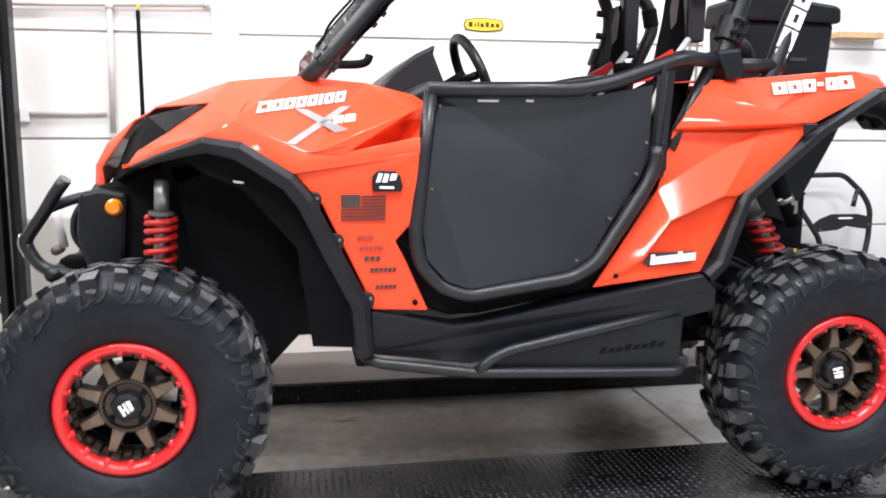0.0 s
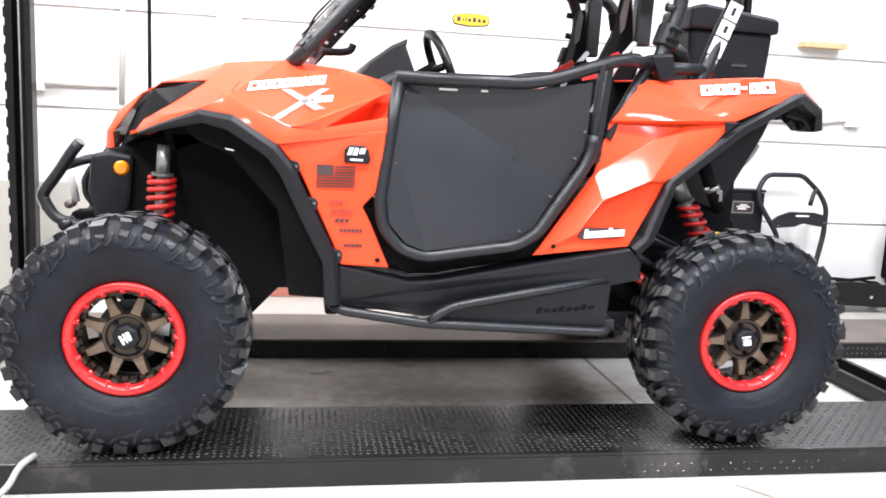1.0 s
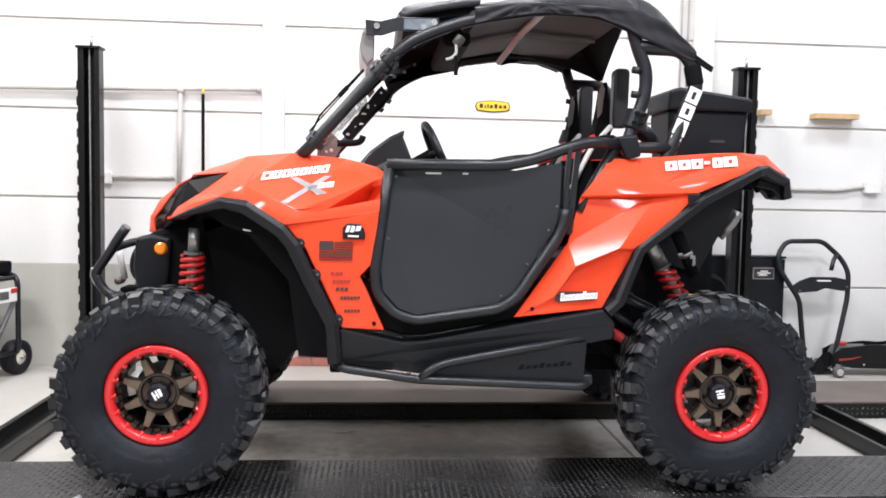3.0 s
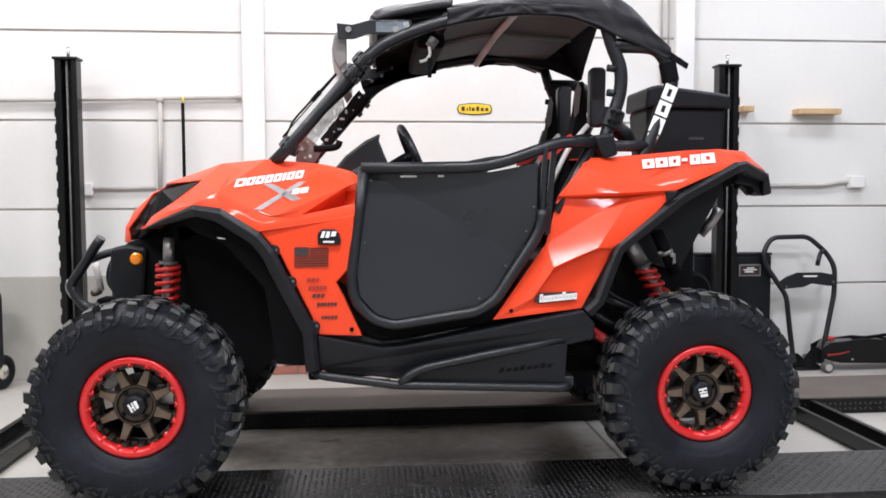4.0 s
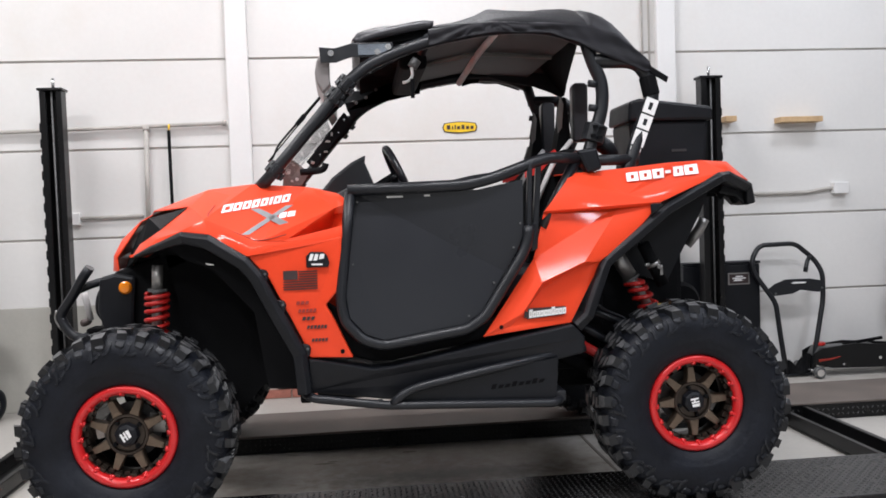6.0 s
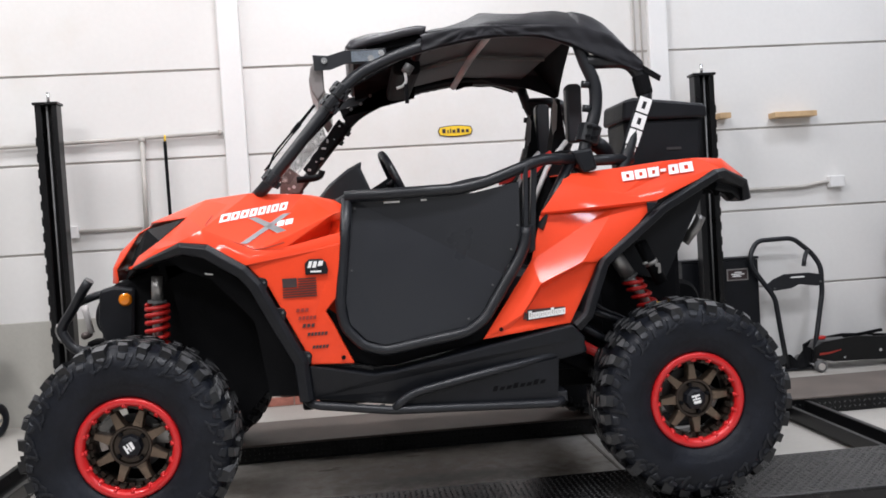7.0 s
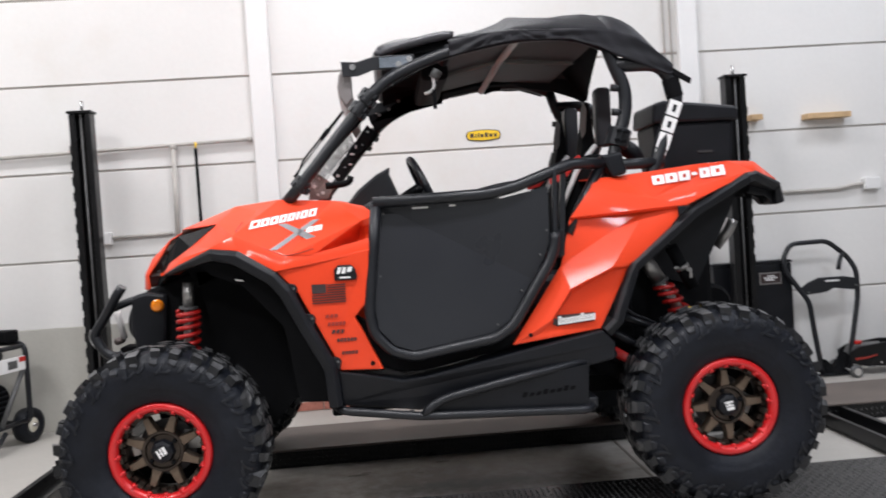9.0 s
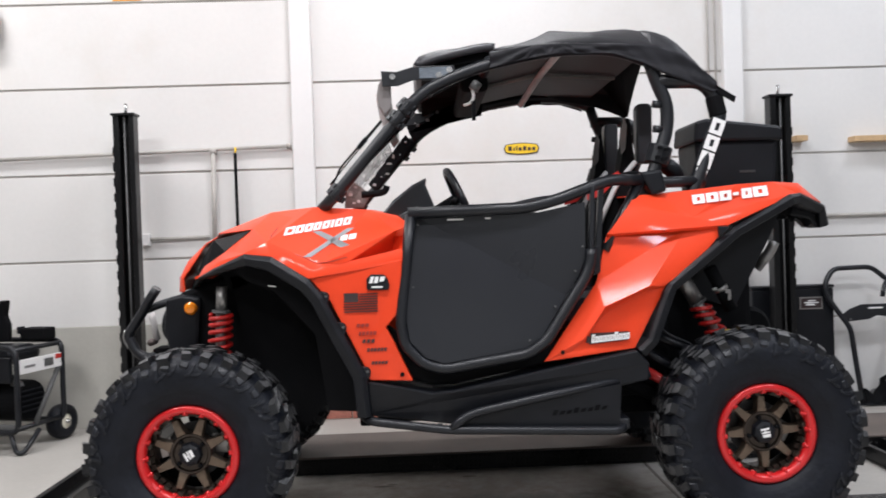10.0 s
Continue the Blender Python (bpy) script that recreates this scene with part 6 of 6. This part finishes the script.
part("badge_mark", slab_letters([[(-0.385, 1.092), (-0.373, 1.092), (-0.365, 1.116), (-0.377, 1.116)], [(-0.368, 1.092), (-0.354, 1.092), (-0.348, 1.114), (-0.36, 1.116)], [(-0.348, 1.096), (-0.33, 1.098), (-0.326, 1.115), (-0.342, 1.115)], bar(-0.375, 1.075, -0.335, 1.074, 0.006)], -0.0135, 0.002), M_WHITE, badge)
flag = [bar(-0.48, 0.987 + k * 0.0092, -0.357, 0.988 + k * 0.0092, 0.0037) for k in range(4)]
flag += [bar(-0.423, 1.0238 + k * 0.0092, -0.356, 1.0238 + k * 0.0092, 0.0037) for k in range(4)]
flag += [bar(-0.479, 1.0238, -0.427, 1.0238, 0.034)]
part("flag_decal", flat_marks(flag, 0.0005), M_DECAL_BLACK, car, "black striped flag decal")["kind"] = "stuff"
for i, (x0, z0, n, w, h, ink) in enumerate(((-0.437, 0.932, 3, 0.016, 0.012, M_DECAL_RED), (-0.431, 0.902, 5, 0.0135, 0.013, M_DECAL_RED), (-0.418, 0.873, 3, 0.016, 0.013, M_DECAL_BLACK), (-0.402, 0.841, 6, 0.0125, 0.012, M_DECAL_BLACK), (-0.387, 0.793, 5, 0.0122, 0.011, M_DECAL_BLACK))):
    part("sponsor_decal", flat_marks([bar(x0 + k * w, z0, x0 + k * w + w * 0.72, z0 + 0.0005, h, 0.003) for k in range(n)], 0.0005), ink, car, "small printed lettering reduced to bars")["kind"] = "stuff"


# chunky strokes laid on the rear fender
rear_flank = tri_y([[RV[k] for k in f] for f in (("k", "r8", "r7"), ("k", "r7", "r4"), ("k", "r4", "r3"), ("k", "r3", "r2"))])
mk = []
for x, w, h in ((0.856, 0.05, 0.036), (0.912, 0.05, 0.037), (0.968, 0.05, 0.038), (1.062, 0.046, 0.039), (1.113, 0.062, 0.041)):
    mk += slotted(x, 1.346 + (x - 0.856) * 0.085, w, h, 0.003, 0.085, 0.0185 if w < 0.06 else 0.022, 0.3)
mk.append([(1.026, 1.376), (1.052, 1.378), (1.053, 1.39), (1.027, 1.388)])
part("maker_decal", laid(mk, rear_flank, 0.012, 4, 3), M_WHITE, car, "white chunky lettering reduced to plain blocks")["kind"] = "stuff"
dq = []
for k in range(10):
    x, z = 0.428 + k * 0.0144, 0.841 + k * 0.0012
    dq += slotted(x, z, 0.0122, 0.031 if k in (0, 6) else 0.023, 0.002, 0.08, 0.0046, 0.24)
part("panel_decal", slab_letters(dq, 0.008, 0.004), M_WHITE, car, "white lettering reduced to plain blocks on a dark edge")
part("panel_decal_mark", slab_letters([[(0.408, 0.842), (0.422, 0.843), (0.424, 0.862), (0.414, 0.87)]], 0.009, 0.004), M_DECAL_BLACK, car)
part("panel_decal_edge", slab_letters([[(0.42, 0.836), (0.566, 0.848), (0.571, 0.88), (0.426, 0.877)]], 0.013, 0.003), M_DECAL_BLACK, car)

# ---- cargo box behind the seats ----
cargo = thing("cargo_box", 1.27, 0.83, 1.37, "large black lidded plastic cargo box on the vehicle's bed", "storage box")
part("body", prism([(1.091, 1.362), (1.430, 1.362), (1.455, 1.649), (1.071, 1.649)], 0.7, 0.98), M_PLASTIC, cargo, bevel=0.02)
part("lid", prism([(1.059, 1.644), (1.470, 1.642), (1.466, 1.702), (1.440, 1.710), (1.121, 1.750), (1.069, 1.738)], 0.68, 1.00), M_PLASTIC, cargo, bevel=0.014)
part("badge", boxes((1.270, 1.340, 0.695, 0.6995, 1.5, 1.512)), M_HEADLINER, cargo)


# ---- generator by the wall, standing a little askew ----
GX0, GX1, GY0, GY1 = -3.36, -2.68, 2.07, 2.47
gen = thing("generator", GX1, GY0, 0, "black portable generator in a wheeled tube frame", "generator")
for y in (GY0, GY1):
    part("frame_hoop", tube([(GX0, y, 0.14), (GX1, y, 0.14), (GX1, y, 0.665), (GX0, y, 0.665)], 0.017, closed=True, bend=0.07), M_TUBE, gen, smooth=True)
for x, z in ((GX0 + 0.08, 0.665), (GX1 - 0.02, 0.645), (GX0 + 0.08, 0.14), (GX1 - 0.02, 0.16)):
    part("frame_tie", rod((x, GY0, z), (x, GY1, z), 0.015), M_TUBE, gen, smooth=True)
part("foot", tube([(GX1 - 0.06, GY0, 0.14), (GX1 - 0.025, GY0, 0.017), (GX1 + 0.015, GY0 + 0.02, 0.017), (GX1 + 0.03, GY0 + 0.14, 0.14)], 0.015, bend=0.03), M_TUBE, gen, smooth=True)
part("lower_rail", boxes((GX0 + 0.02, GX1 - 0.03, GY0 + 0.01, GY0 + 0.05, 0.152, 0.182)), M_GREYPAINT, gen, bevel=0.006)
part("fuel_tank", boxes((GX0 + 0.04, GX1 - 0.1, GY0 + 0.04, GY1 - 0.05, 0.54, 0.655)), M_PLASTIC, gen, bevel=0.05)
part("control_panel", boxes((GX0 + 0.05, GX1 - 0.06, GY0 + 0.012, GY0 + 0.04, 0.44, 0.6)), M_PLASTIC, gen, bevel=0.01)
part("engine", boxes((GX0 + 0.08, GX0 + 0.42, GY0 + 0.07, GY1 - 0.06, 0.185, 0.45)), M_MATTE, gen, bevel=0.04)
part("cylinder_head", boxes((GX0 + 0.3, GX0 + 0.44, GY0 + 0.05, GY0 + 0.1, 0.33, 0.4)), M_GREYPAINT, gen, bevel=0.02)
part("alternator", tube([(GX0 + 0.4, 2.27, 0.31), (GX1 - 0.07, 2.27, 0.31)], 0.125, seg=28), M_MATTE, gen, bevel=0.015)
for k in range(5):
    part("vent_fin", boxes((GX1 - 0.068, GX1 - 0.06, 2.18, 2.36, 0.24 + k * 0.032, 0.25 + k * 0.032)), M_PLASTIC, gen)
part("end_cover", lathe([(-0.02, 0.0), (-0.02, 0.04), (0.0, 0.05), (0.02, 0.0)], 20, (GX1 - 0.12, GY0 + 0.14, 0.4), closed=False), M_GREYPAINT, gen, smooth=True)
part("brace", rod((GX1 - 0.01, GY1 - 0.02, 0.5), (GX1 - 0.02, GY0 + 0.16, 0.16), 0.016), M_GREYPAINT, gen, "grey diagonal brace", smooth=True)
part("side_plate", boxes((GX1 - 0.004, GX1 + 0.006, GY0 + 0.02, GY1 + 0.01, 0.495, 0.585)), M_WHITE, gen, "white printed end plate", bevel=0.003)
part("plate_mark", boxes((GX1 + 0.0062, GX1 + 0.008, GY1 - 0.17, GY1 - 0.09, 0.515, 0.565)), M_GREYPAINT, gen)
part("plate_mark", boxes((GX1 + 0.0062, GX1 + 0.008, GY0 + 0.06, GY0 + 0.15, 0.53, 0.545)), M_DECAL_GREY, gen)
part("plate_tag", boxes((GX1 + 0.0062, GX1 + 0.008, GY1 - 0.07, GY1 + 0.0, 0.55, 0.58)), M_REDPAINT, gen, "small red tag")
part("handle", prism([(-3.13, 0.665), (-3.115, 0.735), (-3.035, 0.935), (-2.98, 0.935), (-3.0, 0.835), (-2.975, 0.78), (-2.98, 0.665)], GY1 - 0.13, GY1 - 0.09), M_MATTE, gen, "black pointed handle plate", bevel=0.008)
part("top_box", boxes((-2.88, -2.7, GY1 - 0.14, GY1 - 0.02, 0.68, 0.755)), M_MATTE, gen, bevel=0.01)
part("top_box_clip", boxes((-2.89, -2.87, GY1 - 0.15, GY1 - 0.1, 0.72, 0.765)), M_PLASTIC, gen)


def wheel_across(x, y, z):
    """A small wheel whose axle runs along x."""
    def turned(bm):
        for v in bm.verts:
            dx, dy = v.co.x - x, v.co.y - y
            v.co.x, v.co.y = x - dy, y + dx
        return bm
    w = part("wheel", turned(lathe([(-0.042, 0.05), (-0.046, 0.088), (-0.038, 0.108), (0.0, 0.116), (0.038, 0.108), (0.046, 0.088), (0.042, 0.05)], 32, (x, y, z))), M_RUBBER, gen, smooth=True)
    part("wheel_disc", turned(lathe([(-0.036, 0.0), (-0.044, 0.02), (-0.03, 0.058), (0.03, 0.058), (0.036, 0.0)], 24, (x, y, z), closed=False)), M_CREAM, w, "cream painted wheel disc")


wheel_across(GX1 - 0.06, GY1 + 0.05, 0.117)
part("axle", rod((GX0 + 0.1, GY1 + 0.05, 0.117), (GX1, GY1 + 0.05, 0.117), 0.012), M_ALU, gen, smooth=True)
gen.rotation_euler = (0, 0, radians(-16))

# a sheet of plate beside it
mat_ob = thing("floor_mat", -3.0, 1.7, 0, "dark speckled flat sheet lying on the floor", "mat")
part("sheet", prism([(-3.4, 0.002), (-2.75, 0.002), (-2.75, 0.014), (-3.4, 0.014)], 1.5, 1.93), M_MAT, mat_ob, bevel=0.003)
part("sheet_edge", boxes((-3.4, -2.75, 1.49, 1.4995, 0.002, 0.016), (-2.7495, -2.74, 1.49, 1.93, 0.002, 0.016)), M_HOSE, mat_ob, "pale worn edge")

# ---- black cabinet, hand truck, floor jack ----
cab = thing("black_cabinet", 2.38, 2.7, 0, "matte black steel box cabinet with a small pale badge", "cabinet")
part("body", boxes((2.09, 2.66, 2.635, 2.75, 0.02, 0.815)), M_PLASTIC, cab, bevel=0.006)
part("lid", boxes((2.085, 2.665, 2.63, 2.752, 0.818, 0.836)), M_PLASTIC, cab, bevel=0.004)
part("badge", boxes((2.42, 2.58, 2.631, 2.6345, 0.67, 0.755)), M_ALU, cab)
part("badge_face", boxes((2.43, 2.57, 2.628, 2.6305, 0.679, 0.746)), M_DECAL_BLACK, cab)
part("badge_mark", slab_letters([bar(2.45, 0.712, 2.55, 0.712, 0.008), [(2.455, 0.697), (2.53, 0.697), (2.515, 0.708), (2.47, 0.708)], bar(2.475, 0.725, 2.53, 0.725, 0.008)], 2.626, 0.0015), M_WHITE, cab)
for x in (2.11, 2.64):
    part("foot", boxes((x - 0.02, x + 0.02, 2.65, 2.74, 0.0, 0.019)), M_MATTE, cab)

truck = thing("hand_truck", 2.8, 2.5, 0, "black tubular hand truck with a curved cross plate", "hand truck")
part("frame_hoop", tube([(2.735, 2.44, 0.02), (2.7, 2.45, 0.3), (2.675, 2.46, 0.54), (2.53, 2.5, 0.77), (2.53, 2.51, 0.86), (2.595, 2.53, 0.955), (2.86, 2.53, 0.96), (2.995, 2.52, 0.84), (3.04, 2.49, 0.74), (3.035, 2.48, 0.55), (2.95, 2.44, 0.2), (2.93, 2.44, 0.02)], 0.0175, bend=0.05), M_TUBE, truck, smooth=True)
pl = [(2.615, 0.635), (2.67, 0.675), (2.75, 0.705), (2.93, 0.705), (3.03, 0.685), (3.03, 0.61), (2.99, 0.605), (2.92, 0.615), (2.86, 0.625), (2.8, 0.6), (2.665, 0.588)]
part("cross_plate", prism(pl, 2.46, 2.47), M_TUBE, truck, bevel=0.003)
part("plate_slot", prism([(2.79, 0.677), (2.805, 0.684), (2.89, 0.684), (2.9, 0.677), (2.885, 0.673), (2.805, 0.673)], 2.456, 2.459), M_WHITE, truck, "pale slot in the plate")
for x, z in ((2.675, 0.605), (3.015, 0.635)):
    part("plate_bolt", rod((x, 2.452, z), (x, 2.46, z), 0.008, 8), M_GREYPAINT, truck)
part("hook", tube([(2.965, 2.52, 0.865), (2.915, 2.47, 0.83), (2.895, 2.46, 0.755)], 0.015), M_TUBE, truck, smooth=True)
part("toe_plate", boxes((2.7, 2.96, 2.42, 2.46, 0.01, 0.022)), M_TUBE, truck, bevel=0.003)
rag = bmesh.new()
cols = []
for k in range(15):
    u = k / 14
    crest = 0.07 + 0.07 * u + 0.035 * math.sin(3.1 * math.pi * u) + random.uniform(-0.008, 0.008)
    cols.append([rag.verts.new((2.72 + 0.22 * u, 2.43 + 0.02 * math.sin(9 * u + j) + 0.035 * j, h)) for j, h in ((0, 0.024), (0.6, crest * 0.6), (1, crest), (2, crest * 0.8), (2.4, 0.024))])
for A, B in zip(cols, cols[1:]):
    for k in range(4):
        rag.faces.new((A[k], A[k + 1], B[k + 1], B[k]))
part("folded_strap", rag, M_MATTE, truck, "crumpled black strap on the toe plate", thick=0.006)
truck.location, truck.scale = (2.865, 2.6, 0), (1.02, 1, 0.99)

jack = thing("floor_jack", 3.1, 2.05, 0, "low black and red trolley jack on small steel wheels", "floor jack")
prof = [(2.74, 0.11), (2.74, 0.2), (2.82, 0.24), (3.1, 0.27), (3.5, 0.24), (3.62, 0.18), (3.62, 0.05), (2.9, 0.07)]
for y in (1.96, 2.14):
    part("side_plate", prism(prof, y, y + 0.014), M_LIFT, jack, bevel=0.003)
part("lift_arm", prism([(2.76, 0.17), (2.8, 0.25), (3.3, 0.25), (3.5, 0.16), (3.2, 0.1)], 1.99, 2.12), M_GREYPAINT, jack, bevel=0.01)
part("saddle", tube([(2.84, 2.05, 0.255), (2.84, 2.05, 0.278)], 0.048, seg=20), M_REDPAINT, jack, bevel=0.004)
part("red_strip", prism([(2.78, 0.13), (2.88, 0.14), (2.97, 0.163), (2.97, 0.168), (2.87, 0.153), (2.78, 0.15)], 1.952, 1.958), M_DECAL_RED, jack, "thin red stripe")
part("axle", rod((2.74, 1.9, 0.051), (2.74, 2.24, 0.051), 0.011), M_STEEL, jack, smooth=True)
for y in (1.88, 2.2):
    w = part("wheel", lathe([(-0.02, 0.01), (-0.022, 0.04), (-0.015, 0.05), (0.015, 0.05), (0.022, 0.04), (0.02, 0.01)], 24, (2.75, y + 0.02, 0.051)), M_GREYPAINT, jack, smooth=False)
    part("wheel_hub", rod((2.75, y - 0.008, 0.051), (2.75, y + 0.03, 0.051), 0.029), M_PIPE, w)
for y in (1.9, 2.2):
    part("rear_caster", lathe([(-0.02, 0.01), (-0.02, 0.05), (0.02, 0.05), (0.02, 0.01)], 20, (3.55, y, 0.051)), M_ALU, jack)
part("bolt", rod((3.32, 1.95, 0.14), (3.32, 1.96, 0.14), 0.014), M_STEEL, jack)
part("bolt", rod((3.0, 1.95, 0.1), (3.0, 1.96, 0.1), 0.009), M_STEEL, jack)
part("release_handle", rod((3.05, 2.05, 0.25), (3.4, 2.05, 0.29), 0.014), M_MATTE, jack, smooth=True)
jack.location, jack.scale = (3.28, 2.56, 0), (0.85, 0.85, 0.85)

reel = thing("wall_equipment", 3.7, 2.6, 0.5, "black wall-mounted equipment with round red and grey caps", "equipment")
part("head", lathe([(-0.05, 0.0), (-0.05, 0.13), (0.05, 0.13), (0.05, 0.0)], 24, (3.76, 2.6, 0.85), closed=False), M_MATTE, reel, bevel=0.01)
part("stem", boxes((3.68, 3.78, 2.62, 2.8, 0.2, 0.95)), M_MATTE, reel, bevel=0.02)
part("red_cap", lathe([(-0.06, 0.0), (-0.06, 0.05), (0.0, 0.06), (0.02, 0.0)], 20, (3.63, 2.58, 0.6), closed=False), M_REDPAINT, reel, "round red cap")
part("grey_cap", lathe([(-0.06, 0.0), (-0.06, 0.04), (0.0, 0.05), (0.02, 0.0)], 20, (3.64, 2.58, 0.46), closed=False), M_GREYPAINT, reel)
part("base", lathe([(-0.05, 0.0), (-0.05, 0.1), (0.05, 0.1), (0.05, 0.0)], 24, (3.7, 2.6, 0.24), closed=False), M_MATTE, reel, bevel=0.01)
reel.location.x = 3.78

# ---- bricks of the plinth ----
bw, bh, gap = 0.193, 0.057, 0.01
me = bpy.data.meshes.new("brick")
bm = boxes((0, bw, -0.012, 0.02, 0, bh))
bmesh.ops.recalc_face_normals(bm, faces=bm.faces[:])
bm.to_mesh(me)
bm.free()
me.materials.append(M_BRICK)
for course in range(5):
    x = -0.91 - (0.1 if course % 2 else 0.0)
    while x < 1.98:
        if x >= -0.912 and x + bw <= 1.981:
            b = new("brick", me)
            b.location = (x, WY - 0.004 + random.uniform(-0.002, 0.002), 0.004 + course * (bh + gap))
            b.parent = plinth
        x += bw + gap
